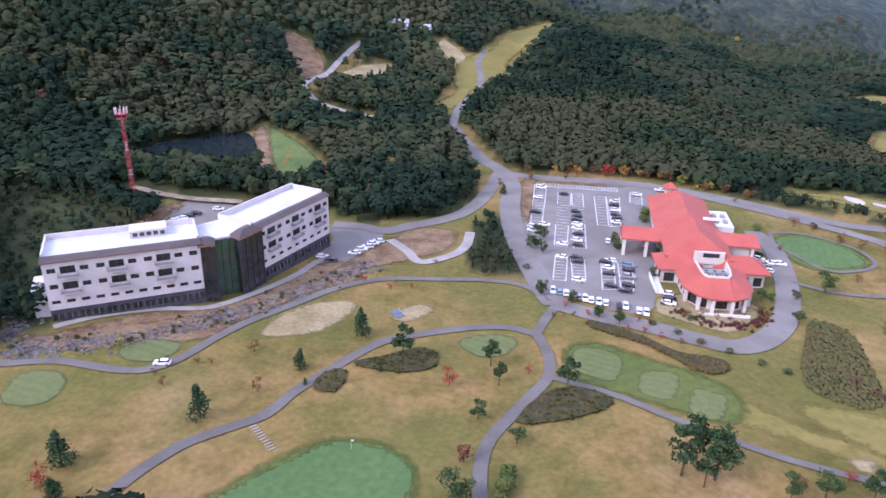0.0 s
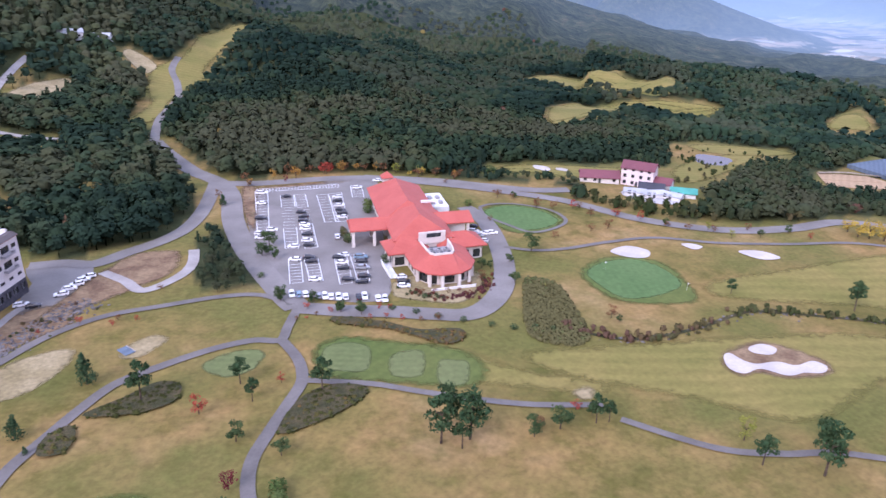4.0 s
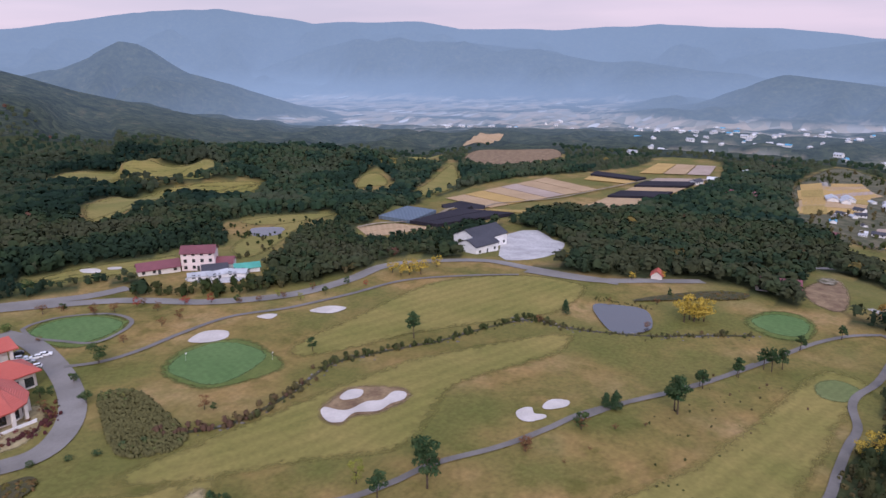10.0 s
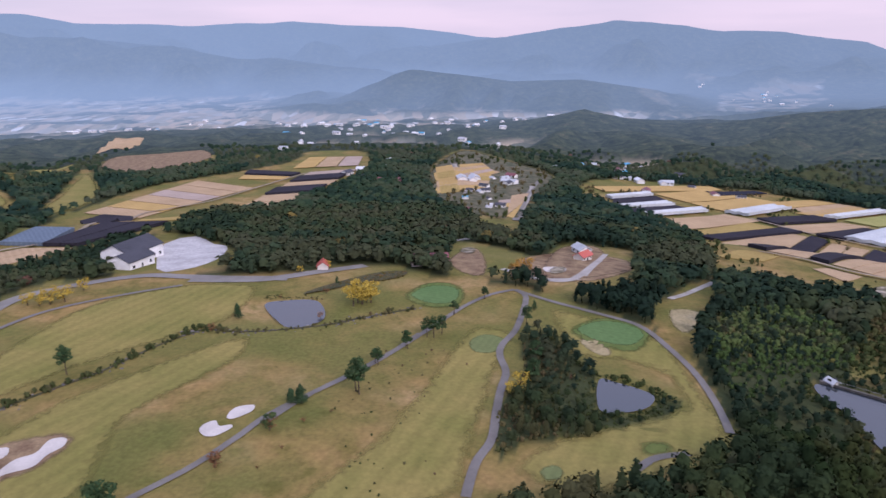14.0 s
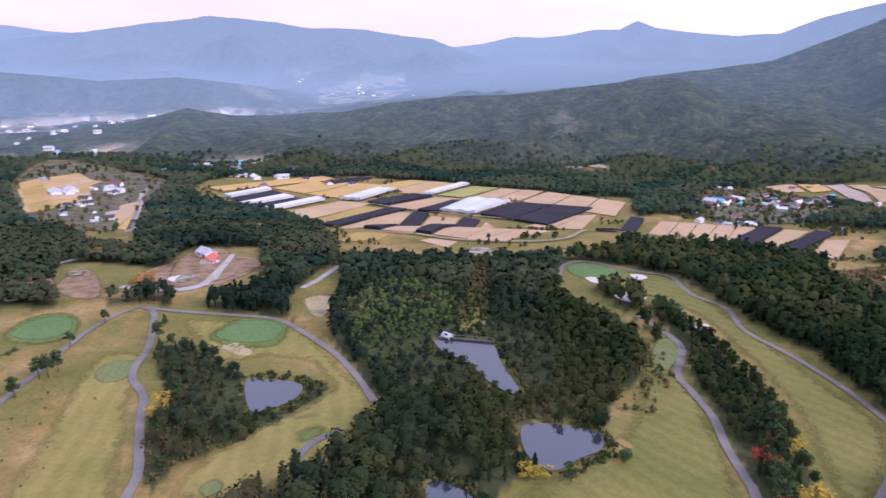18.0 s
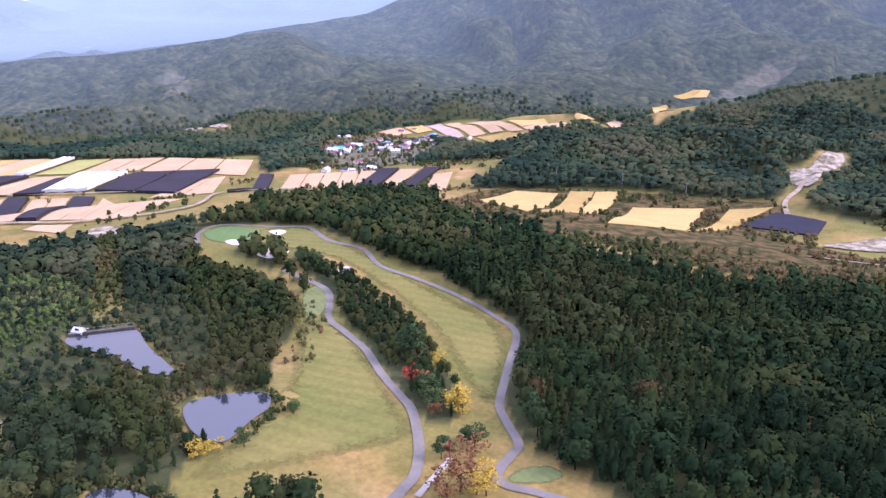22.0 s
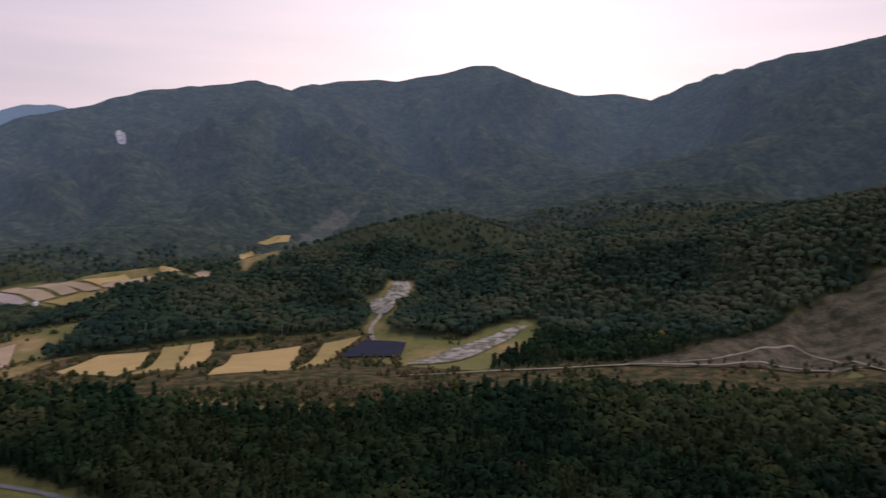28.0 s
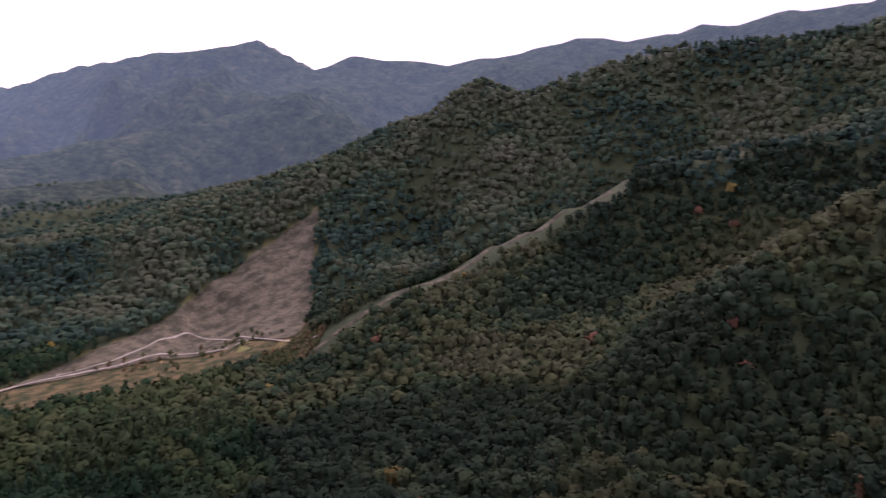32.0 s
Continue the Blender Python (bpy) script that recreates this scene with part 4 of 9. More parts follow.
patch("asphalt", [(-83.6, 199.3), (-82.3, 210.9), (-70.3, 212.6), (-65.3, 207.1), (-66.2, 195.2), (-76.2, 192.8)])
patch("sandy_lawn", [(54.5, 161.1), (64.6, 163.5), (78.6, 158.3), (73.9, 148), (66.2, 143.4), (58, 146.7), (51.6, 152.6)])
patch("yard", [(166, 211), (176, 202), (178, 195), (172, 190), (164, 197), (161, 206)])
patch("yard", [(260, 129), (317, 152), (336, 144), (316, 127), (309, 118), (284, 111), (267, 111), (256, 118)])
patch("brush_soil", [(-92.6, 187.3), (-92.1, 194.1), (-89.9, 204.9), (-84.1, 208.7), (-81.1, 207.1), (-84.4, 197.9), (-84.4, 190.3)])
patch("sandy_lawn", [(28.4, 251.7), (33.3, 252.5), (30.3, 230.2), (25.5, 211), (25.2, 223.8)])
patch("brush_soil", [(-88.5, 128.8), (-82.7, 129.5), (-67.5, 139.7), (-54.4, 144.3), (-44.5, 153.3), (-35.4, 170.5), (-28.2, 174.5), (-22.6, 171.5), (-21.5, 162.5), (-32.3, 153.7), (-45, 137.4), (-48.3, 133), (-56.1, 132), (-64.6, 127.9), (-68.7, 123.4), (-80.1, 122.4), (-85.8, 122)])
patch("green", [(-34.7, 82.4), (-31.2, 88.2), (-26, 93.4), (-20.4, 98.6), (-15.7, 99.7), (-8.6, 97.7), (-4.5, 92.9), (-5.4, 85.7), (-11.2, 78.5), (-24.7, 76.5)])
patch("green", [(101.8, 203.5), (112.2, 206.4), (120.1, 200.3), (122.6, 189.7), (116.3, 183.3), (107.2, 182.5), (102.4, 188.6)])
patch("green", [(107.1, 149.1), (116.3, 153.9), (126.1, 153), (130.4, 145.4), (128.8, 135), (121.5, 131.3), (112.5, 130.4), (106.9, 132.8), (105.5, 140.3)])
patch("green", [(233.8, 24.8), (244.6, 19.4), (244.9, 11.1), (237.2, 7.3), (227.3, 10.1), (226.4, 17.8)])
patch("green", [(206.9, -30.1), (214, -38.1), (212.3, -46.3), (204.3, -50.5), (195.1, -44.7), (196.3, -37.1), (200.7, -32.2)])
patch("green", [(231.8, -181.5), (233, -193.5), (216.2, -196.5), (206.1, -188.7), (205.3, -177.3), (217.3, -174.2)])
patch("apron", [(-37.1, 82.2), (-33.8, 88), (-28.2, 94.6), (-21.6, 100), (-15.4, 101.5), (-7.7, 99.2), (-3.1, 93.4), (-3.6, 85.2), (-10.2, 77), (-25.1, 74.9)])
patch("apron", [(99.7, 203.4), (111.7, 209.6), (122.6, 202.5), (124.7, 188.5), (116.5, 180.1), (106.1, 178.9), (99.6, 185.4)])
patch("apron", [(105.1, 150), (116.5, 156.7), (127.9, 155.1), (133.7, 146.5), (131.2, 134.4), (125.5, 124.4), (112.9, 126.5), (105.2, 130.8), (102.8, 139.2)])
patch("apron", [(232.6, 27.3), (248.4, 20.7), (249.1, 10.3), (237.6, 5.3), (224.3, 8.1), (222.4, 18.4)])
patch("apron", [(206.5, -27.9), (216.8, -37.7), (215.5, -48.2), (204, -52.8), (190.2, -45.3), (192.5, -35.8), (197.8, -30.2)])
patch("apron", [(27, 135.1), (34.3, 137.6), (40.5, 134.2), (47.9, 129.5), (52.1, 127.7), (59.1, 120.6), (59.3, 112.3), (52.5, 108.3), (45.1, 111.8), (37.4, 115.7), (28.2, 120.1), (25.1, 126.4)])
patch("tee", [(28.6, 133.3), (33.2, 134.9), (38.7, 130.7), (35.4, 121.9), (29.8, 123), (26.7, 127)])
patch("tee", [(41.4, 125.4), (45.3, 126.8), (49.2, 124.5), (45.2, 115.8), (39.1, 118.2)])
patch("tee", [(50.3, 120), (53.7, 119.8), (56.6, 117.4), (52.8, 110.1), (47.3, 112)])
patch("tee", [(-66.2, 122.6), (-64.1, 127.3), (-57.6, 128.8), (-54.1, 126.2), (-55.9, 121.1), (-61.5, 119.6)])
patch("tee", [(-80.9, 108.6), (-80.4, 114.2), (-75.1, 115.6), (-70.9, 112.7), (-70.1, 106.8), (-73.4, 103.6), (-78.9, 104.4)])
patch("tee", [(3.3, 135), (8.4, 138.6), (14.8, 138.3), (16.7, 134.8), (12.9, 129.5), (6.9, 129.1)])
patch("tee", [(146.3, -149.8), (147, -156.8), (138.6, -153.1), (130.5, -141.1), (132.7, -135.3)])
patch("tee", [(195.1, 3.3), (200.4, -1.7), (196.9, -7.3), (187.2, -4.4), (186.7, 1.9)])
patch("apron", [(136, -34.4), (137.2, -40), (132.5, -41.3), (130.6, -34.3)])
patch("lawn", [(25.3, 131.9), (34.9, 137.4), (55, 125.4), (66.8, 112), (79.9, 103.2), (76.5, 97.1), (59.1, 106.5), (45.7, 114), (29.4, 120.5)])
patch("lawn", [(138.2, 134.4), (163.9, 133.9), (210.1, 131.5), (234.1, 111.9), (238.8, 94), (235, 80.1), (205.6, 79.9), (185.1, 94.8), (166.9, 107.8), (141.1, 119.5), (130.8, 127.3)])
patch("lawn", [(102.5, 111.4), (122.3, 107.3), (147.7, 100.7), (171.2, 87.4), (192.5, 70.9), (174.1, 66.6), (141.9, 79.5), (124.6, 76.8), (106.9, 75.2), (91.8, 90.1), (72.6, 106.2), (70.2, 118.3)])
patch("lawn", [(203.8, 3.6), (201.9, -10), (184.6, -6.4), (155.8, -2), (133.2, 1.4), (113.6, 6), (107.6, 33.7), (132.8, 23.2), (165.7, 14)])
patch("lawn", [(223.9, -23.4), (218.3, -35.3), (207.6, -51.9), (187.4, -56.6), (161, -57), (145, -56.5), (131, -48), (121, -33), (117, -19), (124, -7), (137, -16), (146, -34), (156, -49), (164, -50), (175.2, -49.4), (183.5, -39.6), (188.3, -26.8)])
patch("south_lawn", [(227.8, -177.9), (208.9, -203.2), (192.8, -207), (144.7, -187.4), (106.7, -174), (87.1, -167.7), (75.2, -152.5), (63.2, -124.8), (72, -126.4), (97, -149.7), (128.7, -167.9), (164.2, -180.2), (192.6, -178.5)])
patch("south_lawn", [(148.9, -146.2), (126.9, -140.9), (101.9, -126.5), (78.7, -108.3), (70.2, -99.4), (83.5, -75.3), (94, -64.7), (98.9, -85.5), (106.5, -102.2), (126.7, -125.1)])
patch("lawn", [(-11, 360), (2, 397), (2, 436), (5, 471), (17, 493), (29, 511), (46, 577), (73, 622), (93, 632), (79, 576), (54, 523), (40, 485), (38, 466), (18, 419), (8, 372), (-1, 355)])
patch("sandy_lawn", [(-62, 405), (-52, 429), (-37, 444), (-34, 433), (-46, 399), (-59, 392)])
patch("sandy_lawn", [(-40.1, 133.9), (-37, 143.3), (-30.4, 149.8), (-21.1, 151), (-21.5, 144), (-27.9, 135.6), (-35.9, 132.6)])
patch("dam_grass", [(-79, 305), (-67, 292), (-45, 251), (-60, 238)])
patch("brush_soil", [(-83, 295), (-79.5, 305), (-60.5, 238.5), (-69, 241)])
patch("lawn", [(338, 598), (391, 626), (451, 516), (497, 530), (419, 528), (361, 577)])
patch("lawn", [(224, 368), (284, 446), (362, 471), (433, 449), (415, 444), (353, 459), (249, 372)])
patch("lawn", [(127, 252.3), (149.1, 257.7), (175.1, 247.4), (178.7, 235.6), (153.1, 245.5)])
patch("lawn", [(207, 235), (245, 261), (275, 267), (296, 266), (258, 242), (201, 213)])
patch("lawn", [(598, 440), (711, 473), (803, 487), (728, 453), (605, 435)])
patch("lawn", [(469, 369), (512, 393), (512, 370), (488, 350)])
patch("lawn", [(499, 329), (686, 408), (711, 412), (590, 337), (511, 316)])
patch("lawn", [(388, 449), (414, 450), (433, 445), (424, 442), (393, 444)])
patch("lawn", [(263, 289), (285, 287), (305, 273), (313, 260), (292, 258), (264, 268)])
patch("bunker", [(150, 254), (154, 251), (154, 247), (151, 244), (148, 249)])
patch("bunker", [(158, 248), (161, 245), (159, 242), (156, 245)])
patch("lawn", [(254, 408), (296, 448), (356, 474), (394, 457), (432, 448), (415, 436), (365, 440), (310, 412), (240, 360), (216, 348)])
patch("lawn", [(347, 606), (375, 613), (404, 556), (462, 528), (436, 497), (401, 530), (355, 570), (333, 580)])
patch("lawn", [(132, 255), (146, 257), (166, 253), (179, 247), (190, 245), (172, 226), (158, 231), (146, 240), (133, 247)])
patch("bunker", [(122.7, 159.8), (130.3, 161.9), (134.5, 156.9), (130.8, 152.7), (125.3, 154.6)])
patch("bunker", [(148, 158.1), (151.6, 157.4), (153.1, 154.2), (148.9, 153.4)])
patch("bunker", [(161.2, 147.9), (168.2, 146), (170.3, 139.9), (163.6, 140.8)])
patch("bunker", [(111.1, 100.4), (113.5, 101.2), (114.1, 97.5), (115.8, 95.4), (120.8, 94.6), (123.6, 91.9), (128.8, 92.1), (129.7, 89.1), (126.5, 87.5), (122.8, 88.9), (118.3, 89.3), (114.9, 93.5), (110.1, 93.2), (108.6, 96.2)])
patch("bunker", [(119.5, 101.6), (123.9, 102), (125.4, 99.1), (122.1, 97.4), (118.9, 99.4)])
patch("bunker", [(134.2, 61.4), (137, 60.9), (138.2, 59.2), (135.9, 57.5), (136.6, 55.2), (135.1, 54.5), (131.6, 56.8), (131.6, 59.4)])
patch("bunker", [(140.2, 57.4), (144.9, 57), (146.6, 53.3), (143.3, 52.6), (139.4, 55.6)])
# oval sand bunker by the green, given the worn-lawn surface for its tan
patch("sandy_lawn", [(197.2, -29.3), (199.9, -34.4), (190.6, -38.1), (186.5, -36.2), (188.3, -32.6)])
patch("bunker", [(188.2, -170), (188.7, -178.4), (181.7, -179.7), (178.4, -174.3), (180.3, -168.8)])
patch("bunker", [(208.3, -195.6), (205.7, -199.8), (200.7, -198.1), (200.1, -192.6)])
patch("bunker", [(212, -175.6), (211.3, -179.5), (204, -178.2), (204.6, -173.7)])
patch("bunker", [(150.1, -170.3), (150.2, -176.1), (144.7, -172.6), (145.8, -168.8)])
patch("sandy_lawn", [(-12.4, 144.5), (-10.1, 149.4), (-4.8, 152.1), (-1.7, 148.9), (-4.5, 145.3), (-9, 142.2)])
# brownish bunker, likewise given the worn-lawn surface
patch("sandy_lawn", [(71.3, 100.4), (75.3, 101.7), (76.7, 99.2), (73.5, 96.6), (71.3, 97.9)])
patch("bunker", [(278.6, -25.9), (279.7, -34.2), (271.1, -33.1), (270.2, -26.1)])
patch("bare_soil", [(-101, -365), (-125, -376), (-158, -386), (-197, -400), (-224, -417), (-252, -429), (-272, -433), (-304, -437), (-325, -435), (-333, -433), (-299, -393), (-258, -342), (-220, -306), (-204, -326), (-168, -344), (-119, -358)])
patch("sand_patch", [(17, -376), (-4, -404), (-36, -443), (-61, -465), (-52, -442), (-30, -406), (-9, -380)])
patch("sand_patch", [(55, -562), (44, -572), (40, -590), (28, -642), (22, -593), (31, -560), (35, -528), (50, -538)])
patch("brush_soil", [(299.8, -19.4), (321.6, -42.2), (312.3, -65), (289.1, -65.3), (260.5, -45.1), (256, -22.5), (262.2, -10.1)])
patch("sand_patch", [(274.4, -152.1), (289.9, -167.8), (279, -174.7), (262.2, -163.2), (264.9, -151.1)])
patch("rock_face", [(671, -1482), (673, -1508), (645, -1468), (636, -1448), (645, -1446), (656, -1454)])
patch("brush_soil", [(-16.4, 193.6), (-6.7, 203.5), (3.8, 201.3), (2.1, 187.9), (-7.3, 178.2), (-20.4, 169.6), (-32.3, 160.4), (-28.2, 171.5)])
patch("brush_soil", [(-82.7, 130.2), (-66.3, 135.6), (-57.7, 139.2), (-47, 141.9), (-48.6, 130.3), (-62.6, 126.3), (-73.7, 125.2)])
patch("brush_soil", [(111.5, 102), (118, 103.6), (126, 103), (131.8, 93.5), (130.6, 87.5), (125.5, 86.2), (117, 88), (113, 91.8), (108.6, 92), (107.6, 97)])
patch("heather", [(35, 146.5), (44.5, 140.6), (51.6, 133.9), (60.5, 131.2), (59.6, 126.8), (54.1, 126.3), (45.9, 135.8), (34.7, 143.2)])
patch("heather", [(-24.8, 114.7), (-23.9, 119.7), (-20.3, 122), (-19.1, 118.8), (-20.8, 114.2)])
patch("heather", [(-18.3, 124.3), (-11.1, 128.2), (-5.2, 131.4), (-0.9, 129), (-2.6, 123.6), (-9.4, 122)])
patch("heather", [(14, 107), (19.8, 116.1), (26.8, 118.8), (33, 115.9), (31.2, 112.2), (23.1, 108.3)])
patch("garden", [(509, -566), (497, -627), (447, -640), (392, -612), (355, -521), (367, -468), (403, -457)])
patch("heather", [(229.3, 62.1), (244.2, 53), (259.9, 39), (262, 29.3), (253.8, 31.3), (243.6, 44.2)])
patch("heather", [(51.7, 203.8), (53.2, 203.8), (52, 193.7), (50.1, 192.4)])
patch("brush_soil", [(27.8, 254.2), (34.5, 254.8), (26.6, 210), (24.1, 210.7)])
patch("brush_soil", [(33.5, 255), (65.4, 253.3), (64.7, 250.5), (32.9, 251.1)])
lane("path", 3.2, [(-91.1, 117.5), (-86.2, 116.8), (-76.1, 118.5), (-64.2, 116.7), (-57.9, 117.4), (-52.9, 122.1), (-48.6, 130.3), (-43.5, 138.4), (-35.3, 147.7), (-26.2, 158), (-15.5, 164.3), (-3.8, 165.9), (11, 167.2), (21.1, 164.4), (27.8, 154.6)])
lane("path", 3.4, [(27.8, 154.6), (23.5, 145.6), (20.7, 140.1), (15, 142), (5.9, 141), (-4.3, 137.6), (-12.8, 133.7), (-19.2, 126.4), (-23.9, 119.7), (-28.3, 113.4), (-31.9, 106), (-37.7, 101.2), (-43, 96.7), (-46.7, 91.4), (-49.2, 86.5), (-50.7, 82.2)])
lane("path", 3.6, [(21, 140.1), (22.7, 130.6), (21.7, 122.5), (17.5, 115.7), (12.6, 108.3), (8.6, 101.5), (6.8, 94.3), (6.5, 85.2)])
lane("path", 2.6, [(22.2, 122.5), (27.6, 120), (35.3, 116.1), (42.6, 110.8), (51.3, 105.1), (59.6, 100.3), (67, 97.2), (75, 94.5)])
lane("path", 2.6, [(75.4, 89.2), (86.2, 75.9), (96.1, 70.1), (106.1, 66.3), (118.6, 57.8), (130.8, 52.2), (142.4, 48.1), (158.3, 39.5), (171.8, 31.7), (185.6, 24.7), (199.3, 18.5)])
lane("path", 2.6, [(138.7, 48), (154.9, 41.4), (170.4, 32.8), (186.7, 24.2), (206.4, 14.3), (223.1, 6.1), (236.4, -3.2), (243.5, -12.2)])
lane("path", 3.0, [(243.5, -12.2), (236.4, -15.8), (222, -14.2), (204.3, -10.9), (192.6, -6.5), (184.5, -5.6), (173.6, -7), (163, -5.4), (150.2, -4), (136.5, -2.7), (126.6, 0.6), (114.4, 2.4)])
lane("path", 3.0, [(243.5, -12.2), (232.3, -24.1), (220.6, -39.1), (210.8, -50.1), (194.3, -55.3), (177.4, -58.2), (158.8, -58.1), (142.3, -55.8)])
lane("path", 3.0, [(217.1, -166.7), (233.1, -180.4), (236.8, -194.6), (212, -202.7), (198.7, -208.1), (176.5, -196.2), (158.1, -194.3), (141.1, -183), (123.4, -180.5), (105, -177), (88.9, -170.9), (78.6, -164.3), (70.6, -144.3), (64.1, -127.4)])
lane("path", 3.2, [(166.7, -161.7), (154.6, -159.2), (140.1, -154.7), (127.3, -140.1), (117, -134.8), (104.5, -128.5), (92.3, -119.3), (79.6, -111.3)])
lane("path", 3.0, [(131.8, -43.7), (129.8, -36.6), (125.2, -31.7)])
lane("path", 2.6, [(93.4, 172.4), (100.8, 167.1), (111, 165.3), (126.1, 166.2), (143.7, 165.1), (160.1, 155.3), (180.9, 147.8), (205.5, 140.9), (223.5, 125.1), (235.6, 108)])
lane("road", 6, [(27.8, 154.6), (37.2, 149.4), (48.2, 144.7), (57.3, 140.2), (65.2, 137.3), (72.8, 140.3), (80.8, 148.6), (88, 162), (94.1, 179.4), (98, 196.2), (97.3, 209.8)])
lane("road", 7, [(1.9, 327), (5.8, 310), (13.6, 282.1), (21.8, 264.3), (23.8, 247.8), (21.4, 223.3), (21.3, 203.4), (23, 184.4), (26, 162.4), (27.8, 154.6)])
lane("road", 6, [(22.8, 262.4), (36.6, 259), (62.1, 257), (80.2, 252.6), (100.2, 243), (110.9, 234.2), (121.3, 226.5), (133, 219.4), (144.3, 216.8)])
lane("road", 5.5, [(74.9, 256), (91.7, 244.2), (111.6, 228.3), (133.8, 207.2), (148.8, 182.4), (169.3, 164.1), (193.3, 158), (218.5, 158.1), (236.8, 145.8), (248.5, 129), (246.4, 110.8), (245, 92.3), (246.8, 72.4)])
lane("road", 5.5, [(242, 107.9), (244.4, 81.7), (258, 62.9), (270.7, 47)])
lane("road", 5, [(20.7, 264.1), (14, 236.8), (7.7, 220.5), (0.2, 211.3), (-10.2, 203.9), (-18.5, 197.9), (-25.6, 200.6), (-34.3, 201.2)])
lane("road", 4, [(2, 327), (6, 365), (17, 409), (20, 452), (19, 478), (25, 503)])
lane("concrete", 3, [(-16.2, 191.4), (-10.8, 183.7), (-6.5, 176.4), (2.1, 182.9), (6.2, 190.6), (7.6, 200.9)])
lane("concrete", 2, [(-83.3, 131.4), (-75.7, 137.2), (-64.9, 141.6), (-54.1, 143.8), (-45.8, 152.2), (-38.5, 162.9), (-34.4, 172.5), (-31.3, 176.7)])
lane("concrete", 3, [(271.4, -8.4), (258.4, -22.7), (261.9, -36.3), (304, -52.8)])
lane("concrete", 2.5, [(240.2, -67.2), (250.8, -77), (278.1, -95.1)])
lane("trail", 4, [(-189, -274), (-205, -272), (-219, -267), (-250, -259), (-281, -248), (-306, -242), (-331, -233), (-357, -221), (-374, -207)])
lane("dirt", 2.5, [(357, -142), (339, -158), (314, -169), (292, -190), (282, -219), (308, -259), (260, -276)])
lane("dirt", 2.5, [(585, -223), (534, -244), (497, -268), (456, -297), (419, -314)])
fields("straw", [(698, -107), (781, -250), (750, -253), (672, -118)])
fields("poly", [(639, -112), (684, -161), (669, -163), (629, -117)])
fields("shade", [(626, -117), (665, -163), (644, -169), (589, -110)])
fields("poly", [(586, -106), (638, -165), (624, -172), (578, -111)])
fields("shade", [(575, -111), (621, -171), (611, -181), (566, -122)])
fields("poly", [(563, -124), (623, -193), (607, -196), (557, -132)])
fields("yellow", [(336, -115), (361, -133), (345, -149), (331, -136)])
fields("tan", [(320, -153), (323, -161), (306, -169), (296, -157)])
fields("yellow", [(267, -1032), (250, -1061), (241, -1056), (255, -1033)])
fields("yellow", [(278, -972), (265, -996), (259, -991), (266, -965)])
fields("tan", [(551, -133), (604, -208), (574, -229), (528, -160)])
fields("yellow", [(523, -159), (568, -216), (548, -229), (507, -160)])
fields("shade", [(501, -156), (543, -232), (529, -242), (490, -168)])
fields("straw straw", [(687, -167), (748, -236), (665, -292), (619, -214)])
fields("poly", [(610, -210), (653, -264), (636, -279), (594, -226)])
fields("net", [(735, -231), (742, -283), (731, -293), (709, -239)])
fields("straw tan", [(679, -275), (702, -325), (661, -356), (612, -286)])
fields("shade", [(582, -227), (605, -283), (584, -294), (559, -234)])
fields("straw", [(621, -275), (670, -347), (649, -360), (605, -290)])
fields("poly", [(601, -290), (646, -358), (634, -363), (595, -302)])
fields("moss", [(592, -302), (630, -362), (606, -383), (567, -319)])
fields("tan tan", [(555, -233), (580, -295), (564, -311), (529, -248)])
fields("shade", [(522, -248), (553, -298), (539, -311), (507, -262)])
fields("poly", [(512, -263), (557, -318), (521, -342), (487, -285)])
fields("shade shade", [(483, -286), (518, -343), (466, -390), (421, -310)])
fields("tan tan", [(563, -322), (603, -381), (568, -413), (529, -356)])
fields("tan tan tan", [(526, -355), (564, -412), (482, -442), (431, -385)])
fields("tan", [(489, -169), (528, -231), (515, -240), (387, -147)])
fields("shade", [(387, -148), (514, -241), (499, -248), (365, -150)])
fields("tan tan", [(364, -150), (496, -248), (477, -265), (345, -162)])
fields("shade", [(343, -162), (474, -265), (458, -272), (333, -167)])
fields("tan tan tan tan", [(333, -168), (456, -276), (313, -233), (293, -185)])
fields("yellow", [(336, -112), (360, -136), (352, -150), (334, -136)])
fields("tan tan", [(427, -291), (449, -350), (443, -375), (400, -326)])
fields("shade", [(308, -260), (421, -391), (409, -395), (302, -269)])
fields("tan tan tan tan tan", [(303, -272), (402, -405), (354, -458), (252, -302)])
fields("shade", [(322, -387), (353, -461), (342, -473), (309, -398)])
fields("tan", [(309, -399), (342, -474), (329, -485), (296, -406)])
fields("shade", [(294, -406), (326, -487), (316, -498), (285, -413)])
fields("tan", [(276, -410), (306, -471), (297, -487), (264, -423)])
fields("tan", [(494, -641), (489, -679), (457, -659), (467, -640)])
fields("straw", [(485, -682), (495, -733), (448, -687), (452, -663)])
fields("mauve", [(490, -729), (474, -743), (391, -665), (399, -652)])
fields("tan", [(468, -742), (452, -749), (367, -671), (382, -664)])
fields("tan", [(440, -746), (426, -753), (347, -673), (362, -672)])
fields("tan", [(404, -725), (376, -714), (322, -670), (340, -672)])
fields("yellow", [(379, -664), (342, -673), (317, -659), (305, -628)])
fields("straw tan", [(364, -713), (332, -739), (274, -682), (298, -651)])
fields("straw", [(300, -750), (322, -843), (280, -768), (274, -709)])
fields("tan", [(272, -775), (275, -815), (251, -783), (256, -758)])
fields("straw", [(277, -971), (264, -993), (217, -854), (225, -823)])
fields("straw", [(221, -389), (215, -436), (184, -443), (144, -310)])
fields("yellow straw", [(143, -314), (180, -451), (147, -463), (126, -352)])
